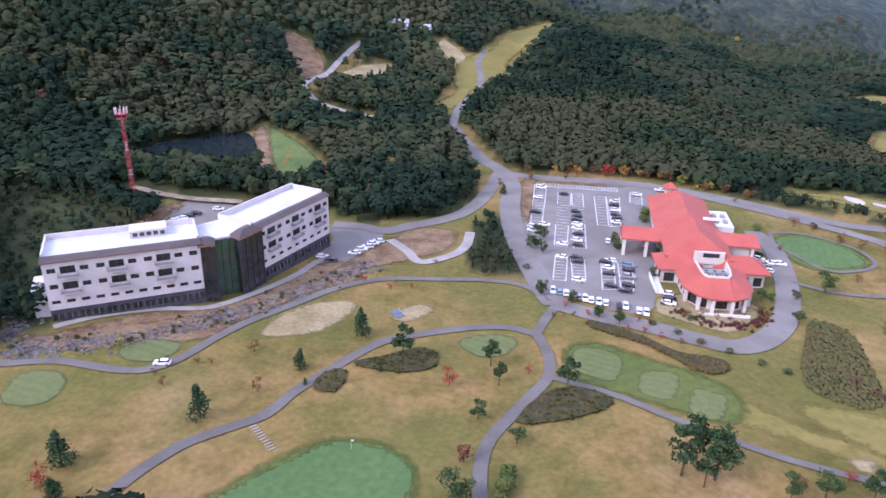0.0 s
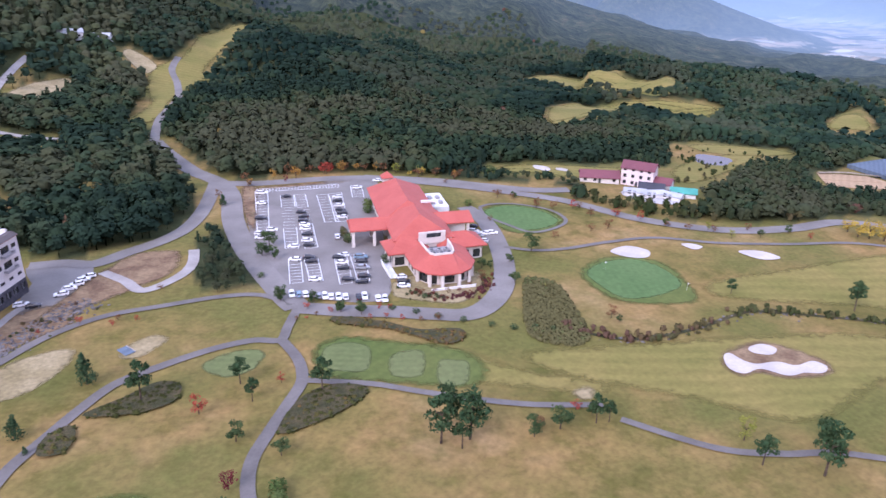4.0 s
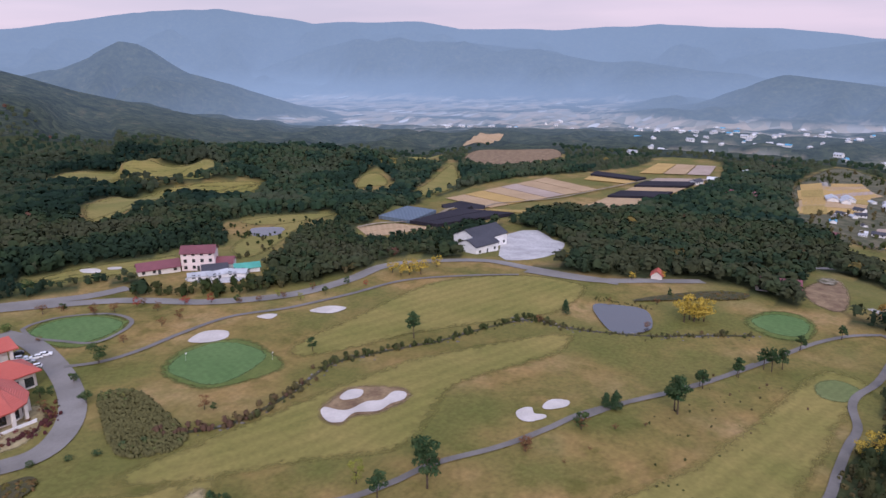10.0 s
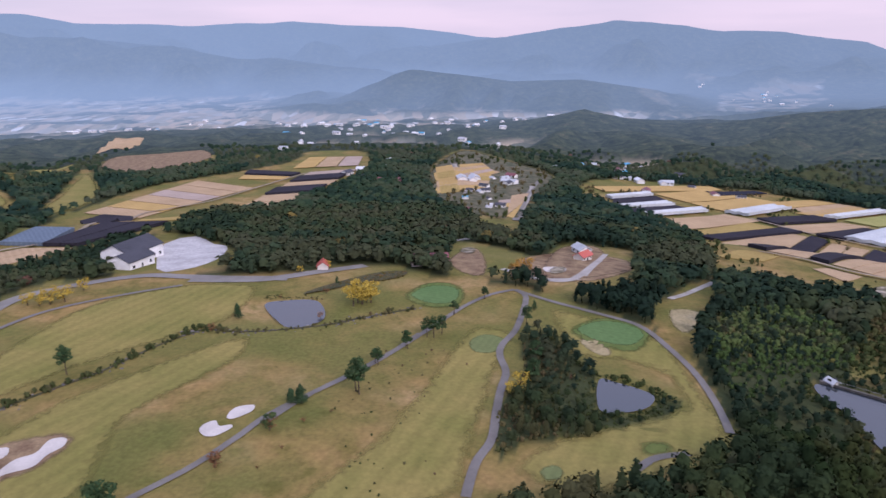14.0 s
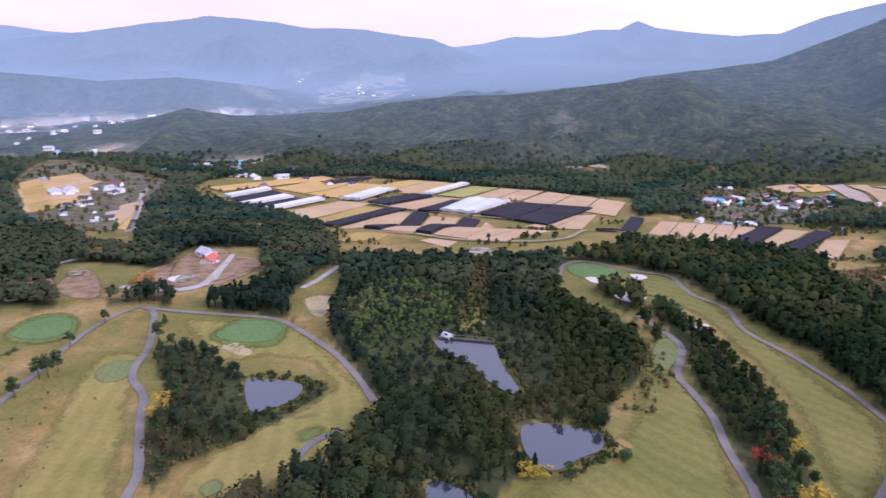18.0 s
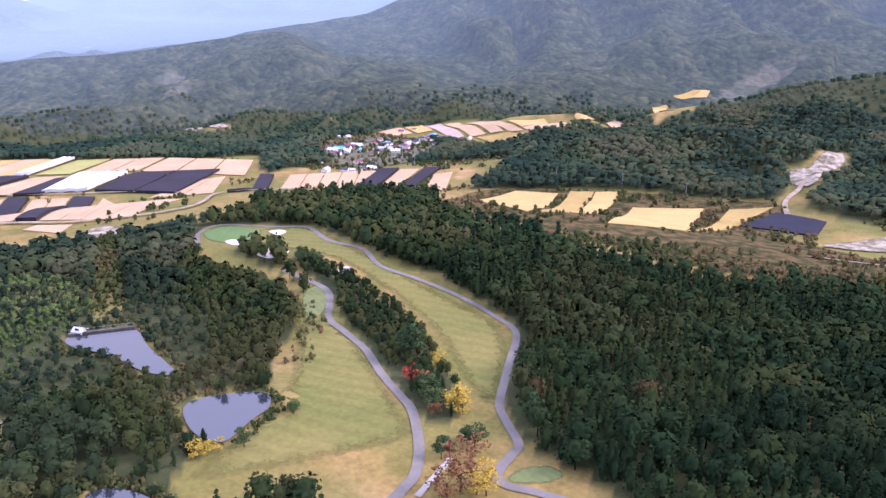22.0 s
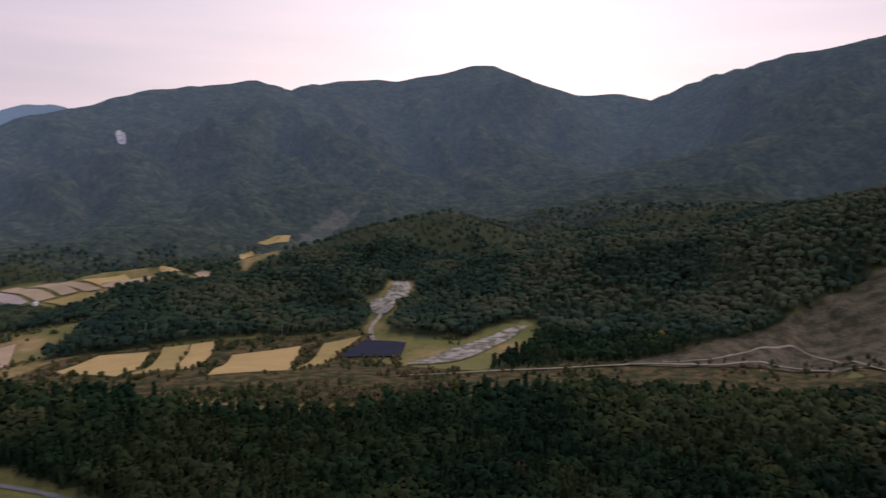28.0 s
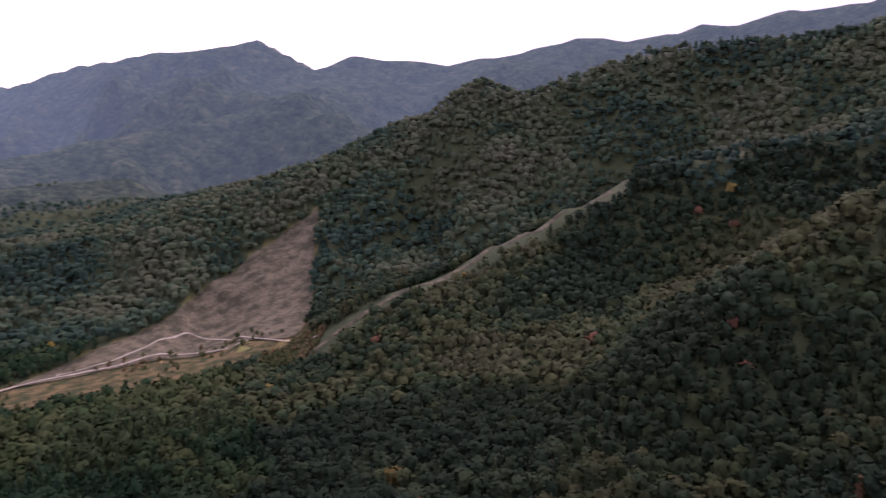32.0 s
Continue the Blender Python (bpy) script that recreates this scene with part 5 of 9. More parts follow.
fields("straw", [(105, -311), (127, -422), (87, -447), (72, -336)])
fields("yellow", [(73, -326), (74, -447), (49, -456), (57, -433)])
fields("net", [(61, -407), (47, -443), (18, -427), (20, -397)])
fields("straw tan", [(712, 50), (781, 11), (743, -19), (601, 38)])
fields("tan tan", [(285, 225), (306, 215), (309, 191), (267, 203)])
fields("veil", [(312, 231), (350, 237), (347, 213), (311, 207)])
fields("shade shade", [(311, 209), (363, 207), (368, 172), (311, 191)])
fields("shade", [(473, 287), (494, 281), (486, 253), (367, 201)])
fields("tan straw tan mauve tan tan", [(505, 302), (487, 250), (618, 207), (662, 276)])
fields("yellow shade tan shade tan tan shade tan shade mauve", [(376, 195), (379, 164), (741, 133), (716, 179)])
fields("straw shade", [(670, 239), (665, 195), (705, 186), (725, 245)])
fields("straw tan mauve", [(745, 205), (839, 210), (848, 145), (769, 137)])
fields("tan", [(924, 524), (1094, 584), (1091, 534), (998, 506)])
fields("straw yellow straw yellow", [(754, 51), (776, 34), (601, 19), (590, 35)])
fields("straw tan straw mauve straw", [(778, 26), (807, 0), (735, -14), (662, 17)])
fields("mauve straw", [(576, -14), (589, -28), (555, -30), (545, -12)])
lane("dirt", 2.5, [(284, 223), (300, 220), (314, 211), (343, 209), (484, 253), (521, 240), (555, 220), (616, 204), (706, 181)])
lane("concrete", 3, [(786, 31), (696, 23), (591, 15)])
lane("concrete", 3, [(668, -47), (600, -40), (521, -28)])
lane("concrete", 3.4, [(-36, 335), (-50, 341), (-66, 354), (-73, 366), (-76, 376), (-68, 398), (-65, 422), (-61, 444), (-56, 462)])
lane("path", 2.0, [(102.5, 208.1), (107.3, 209.6), (115.6, 207.5), (124.3, 198.4), (124.5, 187.7), (117.7, 181.9), (107.5, 180.5), (103.2, 189.7), (100.5, 199.7), (102.5, 208.1)])
lane("dirt", 2.5, [(-101.5, 216.6), (-89.9, 212.2), (-78.7, 210.8), (-65, 212.5)])
patch("brush_soil", [(-99, 434), (-91, 442), (-74, 422), (-69, 394), (-76, 378), (-88, 399)])
patch("sandy_lawn", [(-8, 494), (3, 466), (11, 484), (-3, 506)])
patch("sandy_lawn", [(-92.6, 187.7), (-90.9, 198.2), (-86.5, 207.5), (-83, 203.4), (-84.9, 191.5)])
patch("scrub", [(-186, -297), (-210, -303), (-249, -330), (-271, -343), (-264, -328), (-221, -281), (-182, -263)])
patch("sand_patch", [(755, -580), (738, -594), (660, -570), (672, -552)])
patch("tee", [(124.6, -12.1), (126.8, -15.6), (122.9, -17.2), (120.5, -13.5)])
fields("yellow straw", [(268, -1036), (250, -1076), (228, -1087), (227, -1065)])
patch("garden", [(582, 42), (746, 56), (927, 26), (853, -30), (750, -77), (605, -47), (515, -29), (408, -13), (432, 0)])
fields("straw tan yellow straw tan", [(590, 41), (624, -4), (760, -11), (757, 41)])
fields("straw tan", [(418, -10), (525, -26), (625, -42), (608, -26)])
lane("road", 4, [(806, 36), (687, 24), (595, 14)])
lane("road", 4, [(413, -20), (571, -34), (651, -46), (719, -60)])
lane("road", 4, [(312, 30), (333, 19), (347, 6)])
patch("brush_soil", [(262.7, -24.4), (309.2, -31), (336.5, -40.8), (341.6, -57.4), (312.8, -59), (303.1, -66.7), (284.5, -62.3), (263.3, -41.2)])
patch("sand_patch", [(272.3, -26.9), (280.1, -31.3), (277.4, -34.8), (269, -33), (266.3, -27.9)])
patch("sand_patch", [(305.6, 10.6), (317.7, 6.7), (312.8, 2.4), (299, 4.2)])
patch("brush_soil", [(287.7, 13.9), (319.4, 3.3), (288.3, -2.2), (260.6, -1), (264.9, 8.9)])
patch("sandy_lawn", [(222.8, -62.3), (229.2, -66.1), (226.2, -74), (207.8, -65.8), (209.2, -61.3)])
lane("concrete", 2.5, [(322, -58.4), (292.6, -48.9), (266.4, -40.4)])
lane("concrete", 2.5, [(257.9, -21.6), (259, -30.4), (261.3, -37.8)])
lane("dirt", 2.0, [(19, -328), (-23, -351), (-68, -360), (-101, -363), (-120, -362), (-144, -354), (-173, -352), (-203, -324)])
lane("dirt", 1.4, [(-121, -365), (-148, -363), (-184, -375), (-203, -378), (-207, -330), (-216, -282)])
lane("dirt", 3, [(42, -547), (44, -512), (45, -468), (40, -439)])
lane("path", 3.2, [(79.6, -111.5), (76.2, -108.9), (71, -103.2), (65.9, -96.6), (62.4, -90.1), (61.6, -85.4), (61, -79.9)])
lane("path", 3.0, [(64, -127.4), (61.4, -122.1), (56.4, -116.6), (51.4, -111.3), (50.8, -106.8), (50.6, -101.7), (49.2, -98.4), (46.7, -97.7), (42.1, -98.9), (35.4, -100)])
lane("concrete", 1.2, [(58.4, -84.9), (59, -90.7), (59.9, -99.2)])
patch("tee", [(48.1, -99.2), (47.5, -104), (43.4, -107.9), (39.5, -107.2), (40.3, -103.6), (45.3, -99.5)])
# ---- building tools ----
def part(name, bm, material, parent=None, label=""):
    """Link a bmesh as one mesh object under a thing or a part."""
    me = bpy.data.meshes.new(name)
    bmesh.ops.recalc_face_normals(bm, faces=bm.faces)
    bm.to_mesh(me)
    bm.free()
    me.materials.append(material)
    ob = new(name, me)
    if parent:
        ob.parent = parent
    if label:
        ob["label"] = label
    return ob


def base_of(name, label, category, m=None, group=""):
    """The empty at the foot of a thing."""
    ob = new(name)
    ob.empty_display_size = 0.5
    if m is not None:
        ob.matrix_world = m
    return tagged(ob, label, category, group)


def add_box(bm, x0, x1, y0, y1, z0, z1, bevel=0.0):
    vs = [bm.verts.new((x, y, z)) for x in (x0, x1) for y in (y0, y1) for z in (z0, z1)]
    quads = ((0, 1, 3, 2), (4, 6, 7, 5), (0, 4, 5, 1), (2, 3, 7, 6), (0, 2, 6, 4), (1, 5, 7, 3))
    fs = [bm.faces.new([vs[i] for i in q]) for q in quads]
    if bevel:
        edges = list({e for f in fs for e in f.edges})
        bmesh.ops.bevel(bm, geom=edges, offset=bevel, segments=1, affect="EDGES")
    return bm


def box(*args, bevel=0.0):
    return add_box(bmesh.new(), *args, bevel=bevel)


def add_loop(bm, lower, upper, close=True):
    """Walls between two rings of points."""
    a, b = [bm.verts.new(p) for p in lower], [bm.verts.new(p) for p in upper]
    n = len(a)
    for i in range(n if close else n - 1):
        j = (i + 1) % n
        bm.faces.new((a[i], a[j], b[j], b[i]))
    return a, b


def prism(outline, z0, z1):
    bm = bmesh.new()
    a, b = add_loop(bm, [(x, y, z0) for x, y in outline], [(x, y, z1) for x, y in outline])
    bm.faces.new(a[::-1])
    bm.faces.new(b)
    return bm


def tube(p, q, r0, r1, sides=8, bm=None):
    """A tapered bar from p to q."""
    bm = bm or bmesh.new()
    p, q = Vector(p), Vector(q)
    turn = (q - p).to_track_quat("Z", "Y")
    ring = [Vector((math.cos(k * 2 * math.pi / sides), math.sin(k * 2 * math.pi / sides), 0)) for k in range(sides)]
    a, b = add_loop(bm, [p + turn @ (v * r0) for v in ring], [q + turn @ (v * r1) for v in ring])
    bm.faces.new(a[::-1])
    bm.faces.new(b)
    return bm


def gable(w, d, z, rise, over=0.5, thick=0.25):
    """A gable roof over a w by d plan centred on the origin, ridge along x."""
    bm = bmesh.new()
    x, y = w / 2 + over, d / 2 + over
    drop = rise * over / (d / 2)
    prof = [(-y, z - drop), (0, z + rise), (y, z - drop), (y, z - drop - thick), (0, z + rise - thick), (-y, z - drop - thick)]
    a, b = add_loop(bm, [(-x, p, q) for p, q in prof], [(x, p, q) for p, q in prof])
    bm.faces.new((a[0], a[1], a[4], a[5]))
    bm.faces.new((a[1], a[2], a[3], a[4]))
    bm.faces.new((b[5], b[4], b[1], b[0]))
    bm.faces.new((b[4], b[3], b[2], b[1]))
    return bm


def hip(u0, u1, v0, v1, z, rise, inset, thick=0.35):
    """A hipped roof over a rectangle, ridge along its longer side."""
    bm = bmesh.new()
    if u1 - u0 >= v1 - v0:
        vm = (v0 + v1) / 2
        r = [(u0 + inset, vm), (u1 - inset, vm)]
        order = ((0, 1, "b"), (1, 2, "r"), (2, 3, "b"), (3, 0, "l"))
    else:
        um = (u0 + u1) / 2
        r = [(um, v0 + inset), (um, v1 - inset)]
        order = ((0, 1, "l"), (1, 2, "b"), (2, 3, "r"), (3, 0, "b"))
    c = [(u0, v0), (u1, v0), (u1, v1), (u0, v1)]
    low = [bm.verts.new((*p, z - thick)) for p in c]
    eave = [bm.verts.new((*p, z)) for p in c]
    top = [bm.verts.new((*p, z + rise)) for p in r]
    for i in range(4):
        j = (i + 1) % 4
        bm.faces.new((low[i], low[j], eave[j], eave[i]))
    wide = u1 - u0 >= v1 - v0
    if wide:
        bm.faces.new((eave[0], eave[1], top[1], top[0]))
        bm.faces.new((eave[1], eave[2], top[1]))
        bm.faces.new((eave[2], eave[3], top[0], top[1]))
        bm.faces.new((eave[3], eave[0], top[0]))
    else:
        bm.faces.new((eave[0], eave[1], top[0]))
        bm.faces.new((eave[1], eave[2], top[1], top[0]))
        bm.faces.new((eave[2], eave[3], top[1]))
        bm.faces.new((eave[3], eave[0], top[0], top[1]))
    bm.faces.new(low[::-1])
    return bm


def on_ground(x, y):
    return float(surf(np.array([x]), np.array([y]))[0])


def glass_surface(name, tint, rough=0.08):
    m, n, l, p = shader(name)
    l.new(ramp(n, l, speckle(n, l, 3.0), (0.35, tuple(c * 0.6 for c in tint)), (0.65, tint)), p.inputs["Base Color"])
    p.inputs["Roughness"].default_value, p.inputs["IOR"].default_value = rough, 1.5
    p.inputs["Specular IOR Level"].default_value = 0.8
    return m


def roof_surface(name, dark, light, pitch=0.45, turn=0.0):
    """Tiled or seamed roofing: fine ribs, sun-bleached patches."""
    m, n, l, p = shader(name)
    big = ramp(n, l, speckle(n, l, 6.0, 5.0), (0.3, dark), (0.7, light))
    fine = speckle(n, l, 0.5, 3.0)
    grain = ramp(n, l, fine, (0.3, (0.86, 0.85, 0.85)), (0.7, (1.08, 1.08, 1.08)))
    l.new(blended(n, l, 0.5, big, grain, "MULTIPLY"), p.inputs["Base Color"])
    w = n.new("ShaderNodeTexWave")
    w.bands_direction = "Z"
    w.inputs["Scale"].default_value, w.inputs["Distortion"].default_value = 0.314 / pitch * 2, 0.6
    geo = n.new("ShaderNodeNewGeometry")
    l.new(geo.outputs["Position"], w.inputs["Vector"])
    relief(n, l, p, w.outputs[1], 0.5, 0.08)
    p.inputs["Roughness"].default_value = 0.6
    return m


RENDER_PINK = surface("pinkish_white_render", (0.56, 0.52, 0.51), (0.63, 0.59, 0.58), 4, 0.5, bump=0.05, depth=0.01, grit=0.15)
BASE_DARK = surface("dark_grey_cladding", (0.045, 0.045, 0.055), (0.085, 0.082, 0.095), 2.5, 0.5, bump=0.1, depth=0.02)
ROOF_WHITE = surface("white_roof_coating", (0.50, 0.505, 0.52), (0.60, 0.605, 0.62), 9, 1.2, bump=0.05, depth=0.01, grit=0.15)
ROOF_BROWN = roof_surface("brown_metal_roof", (0.065, 0.048, 0.045), (0.10, 0.075, 0.068))
TRIM_BRICK = paint("brick_red_band", (0.33, 0.14, 0.10), 0.7)
GLASS_DARK = glass_surface("dark_window_glass", (0.030, 0.034, 0.038))
GLASS_GREEN = glass_surface("green_curtain_glass", (0.045, 0.105, 0.065))
FRAME_DARK = paint("dark_frame", (0.05, 0.05, 0.055), 0.5)
RAIL_GREY = paint("grey_rail", (0.30, 0.29, 0.30), 0.5)
ROOF_RED = roof_surface("red_tile_roof", (0.38, 0.072, 0.048), (0.45, 0.098, 0.068))
WALL_CREAM = surface("cream_wall", (0.56, 0.51, 0.46), (0.64, 0.59, 0.54), 3, 0.4, bump=0.05, depth=0.01, grit=0.15)
WALL_WHITE = surface("white_wall", (0.62, 0.61, 0.60), (0.75, 0.74, 0.73), 3, 0.4, bump=0.05, depth=0.01, grit=0.15)
WALL_PINK = surface("pale_pink_wall", (0.62, 0.52, 0.50), (0.74, 0.63, 0.61), 3, 0.4, bump=0.05, depth=0.01, grit=0.15)
ROOF_MAROON = roof_surface("maroon_roof", (0.13, 0.035, 0.045), (0.20, 0.06, 0.07))
ROOF_DARK = roof_surface("black_metal_roof", (0.025, 0.024, 0.032), (0.045, 0.043, 0.055))
ROOF_BLUE = roof_surface("blue_metal_roof", (0.05, 0.25, 0.42), (0.09, 0.36, 0.55))
ROOF_TEAL = roof_surface("green_metal_roof", (0.04, 0.24, 0.19), (0.07, 0.33, 0.26))
ROOF_GREY = roof_surface("grey_sheet_roof", (0.30, 0.31, 0.33), (0.46, 0.47, 0.49))
LINE_WHITE = paint("white_road_paint", (0.72, 0.72, 0.72), 0.7, wear=0.2)
MAST_RED = paint("red_mast_paint", (0.42, 0.055, 0.06), 0.5)
MAST_WHITE = paint("white_mast_paint", (0.70, 0.66, 0.66), 0.5)
ROCK = surface("grey_rock", (0.050, 0.047, 0.047), (0.19, 0.175, 0.168), 1.6, 0.35, bump=0.6, depth=0.08)
TYRE = paint("tyre_rubber", (0.02, 0.02, 0.02), 0.85)
CAR_PAINT = {"w": paint("white_car_paint", (0.78, 0.78, 0.78), 0.2, wear=0.03), "k": paint("black_car_paint", (0.018, 0.02, 0.028), 0.15, wear=0.03),
             "g": paint("silver_car_paint", (0.42, 0.43, 0.45), 0.25, 0.5, wear=0.03), "b": paint("blue_grey_car_paint", (0.22, 0.32, 0.40), 0.25, 0.2, wear=0.03)}
CAR_WORDS = {"w": "white", "k": "black", "g": "silver-grey", "b": "pale blue"}
LAMP_RED = paint("red_lamp_glass", (0.35, 0.01, 0.01), 0.2)
LAMP_CLEAR = paint("clear_lamp_glass", (0.7, 0.7, 0.68), 0.15)
# ---- hotel: two white wings joined by a dark glass stair hall ----
def wing(parent, a, b, depth, z0, columns, balconies, low_windows, name):
    """A wing of the hotel in front line a-b: walls with real openings, windows, balconies, parapet and flat roof."""
    a, b = Vector((*a, 0)), Vector((*b, 0))
    d = b - a
    length = d.length
    m = Matrix.Translation((a.x, a.y, z0)) @ Matrix.Rotation(math.atan2(d.y, d.x), 4, "Z")
    rows = [(3.5, 7.0, 4.5, 5.9, low_windows, ()), (7.0, 10.7, 8.0, 9.7, columns, balconies), (10.7, 14.4, 11.7, 13.4, columns, balconies)]
    thick = 0.35
    holes = []
    wall = bmesh.new()
    for z1, z2, w1, w2, n, balc in rows:
        step = length / n
        add_box(wall, 0, length, 0, thick, z1, w1)
        add_box(wall, 0, length, 0, thick, w2, z2)
        x = 0.0
        for k in range(n):
            wide = 3.0 if k in balc else 1.7
            c = (k + 0.5) * step
            add_box(wall, x, c - wide / 2, 0, thick, w1, w2)
            x = c + wide / 2
            if k not in balc:
                add_box(wall, c - wide / 2, c + wide / 2, 0, thick, w1, w1 + 0.35)
                add_box(wall, c - wide / 2, c + wide / 2, 0, thick, w2 - 0.25, w2)
            holes.append((c, wide, w1 + (0 if k in balc else 0.35), w2 - (0 if k in balc else 0.25), k in balc))
        add_box(wall, x, length, 0, thick, w1, w2)
    add_box(wall, 0, thick, thick, depth, 3.5, 14.4)
    add_box(wall, length - thick, length, thick, depth, 3.5, 14.4)
    add_box(wall, thick, length - thick, depth - thick, depth, 3.5, 14.4)
    body = part("wall", wall, RENDER_PINK, parent, "pinkish-white rendered wall")
    body.matrix_world = m

    def put(nm, bm, mat, under=None, label=""):
        ob = part(nm, bm, mat, under or parent, label)
        ob.matrix_parent_inverse = Matrix()
        ob.matrix_world = m if not under else ob.matrix_world
        if under:
            ob.matrix_basis = Matrix()
        return ob
    # solid dark block added behind the glass in place of unlit rooms
    inner = bmesh.new()
    add_box(inner, thick, length - thick, 1.6, depth - thick, 0.2, 14.2)
    put("interior", inner, FRAME_DARK)
    base = bmesh.new()
    n = low_windows + 1
    step = length / n
    add_box(base, -0.06, length + 0.06, -0.06, depth + 0.06, -2.0, 1.0)
    add_box(base, -0.06, length + 0.06, -0.06, 0.4, 2.6, 3.5)
    x = -0.06
    for k in range(n):
        c = (k + 0.5) * step
        add_box(base, x, c - 1.0, -0.06, 0.4, 1.0, 2.6)
        x = c + 1.0
    add_box(base, x, length + 0.06, -0.06, 0.4, 1.0, 2.6)
    add_box(base, -0.06, 0.4, 0.4, depth, 1.0, 3.5)
    add_box(base, length - 0.4, length + 0.06, 0.4, depth, 1.0, 3.5)
    put("plinth", base, BASE_DARK, label="dark grey clad ground floor")
    for k in range(n):
        c = (k + 0.5) * step
        w = put("window", box(c - 1.0, c + 1.0, 0.16, 0.2, 1.0, 2.6), GLASS_DARK)
        put("mullion", box(c - 0.04, c + 0.04, 0.1, 0.2, 1.0, 2.6), RAIL_GREY, w)
    for c, wide, w1, w2, balc in holes:
        w = put("window", box(c - wide / 2, c + wide / 2, 0.2, 0.24, w1, w2), GLASS_DARK)
        fr = bmesh.new()
        for x0, x1, q0, q1 in ((c - wide / 2, c + wide / 2, w1, w1 + 0.09), (c - wide / 2, c + wide / 2, w2 - 0.09, w2),
                               (c - wide / 2, c - wide / 2 + 0.08, w1 + 0.09, w2 - 0.09), (c + wide / 2 - 0.08, c + wide / 2, w1 + 0.09, w2 - 0.09), (c - 0.04, c + 0.04, w1 + 0.09, w2 - 0.09)):
            add_box(fr, x0, x1, 0.12, 0.2, q0, q1)
        put("frame", fr, FRAME_DARK, w)
        if balc:
            bal = put("balcony", box(c - 2.0, c + 2.0, -1.2, -0.005, w1 - 0.75, w1 - 0.55, bevel=0.03), RENDER_PINK)
            rail = bmesh.new()
            for x0, x1, y0, y1 in ((c - 2.0, c + 2.0, -1.2, -1.12), (c - 2.0, c - 1.92, -1.12, -0.01), (c + 1.92, c + 2.0, -1.12, -0.01)):
                add_box(rail, x0, x1, y0, y1, w1 + 0.4, w1 + 0.48)
                add_box(rail, x0, x1, y0, y1, w1 - 0.55, w1 + 0.05)
            for s in range(9):
                x = c - 1.96 + s * 0.49
                add_box(rail, x - 0.02, x + 0.02, -1.18, -1.14, w1 + 0.05, w1 + 0.4)
            put("railing", rail, RAIL_GREY, bal)
    put("band", box(-0.2, length + 0.2, -0.2, depth + 0.2, 14.4, 14.65), TRIM_BRICK, label="brick-red band")
    put("roof", box(0.2, length - 0.2, 1.9, depth - 0.4, 14.65, 14.85), ROOF_WHITE, label="flat roof coated white")
    eave = bmesh.new()
    a4, b4 = add_loop(eave, [(-0.3, -0.45, 14.65), (length + 0.3, -0.45, 14.65), (length + 0.3, 1.9, 14.65), (-0.3, 1.9, 14.65)],
                      [(-0.2, 0.9, 15.4), (length + 0.2, 0.9, 15.4), (length + 0.2, 1.9, 15.4), (-0.2, 1.9, 15.4)])
    eave.faces.new(a4[::-1])
    eave.faces.new(b4)
    put("eave", eave, ROOF_BROWN, label="sloping brown metal eave")
    par = bmesh.new()
    add_box(par, -0.05, length + 0.05, depth - 0.4, depth, 14.65, 16.2)
    add_box(par, -0.05, 0.35, 1.95, depth - 0.4, 14.65, 16.0)
    add_box(par, length - 0.35, length + 0.05, 1.95, depth - 0.4, 14.65, 16.0)
    put("parapet", par, RENDER_PINK)
    return m, length, put


hotel = base_of("hotel", "white four-storey hotel with dark glass stair hall above a rock bank", "hotel")
HZ = 2.6
put1 = wing(hotel, (-84.6, 133.6), (-55.4, 146.4), 13.5, HZ + 0.6, 10, (1, 4, 7), 11, "west")[2]
wing(hotel, (-45.3, 158.2), (-32.6, 184.2), 12.5, HZ, 9, (1, 4, 7), 9, "east")
# roof house on the west wing
put1("plant_room", box(17.5, 25.5, 7.5, 12.5, 14.86, 16.7, bevel=0.05), RENDER_PINK, label="low plant room")
for k in range(5):
    put1("louvre", box(18.2 + k * 1.45, 19.2 + k * 1.45, 7.42, 7.5, 15.3, 16.2), FRAME_DARK)
# side stair of the west wing
put1("side_block", box(-3.4, -0.1, 3.0, 11.0, -2.0, 7.4, bevel=0.05), RENDER_PINK)
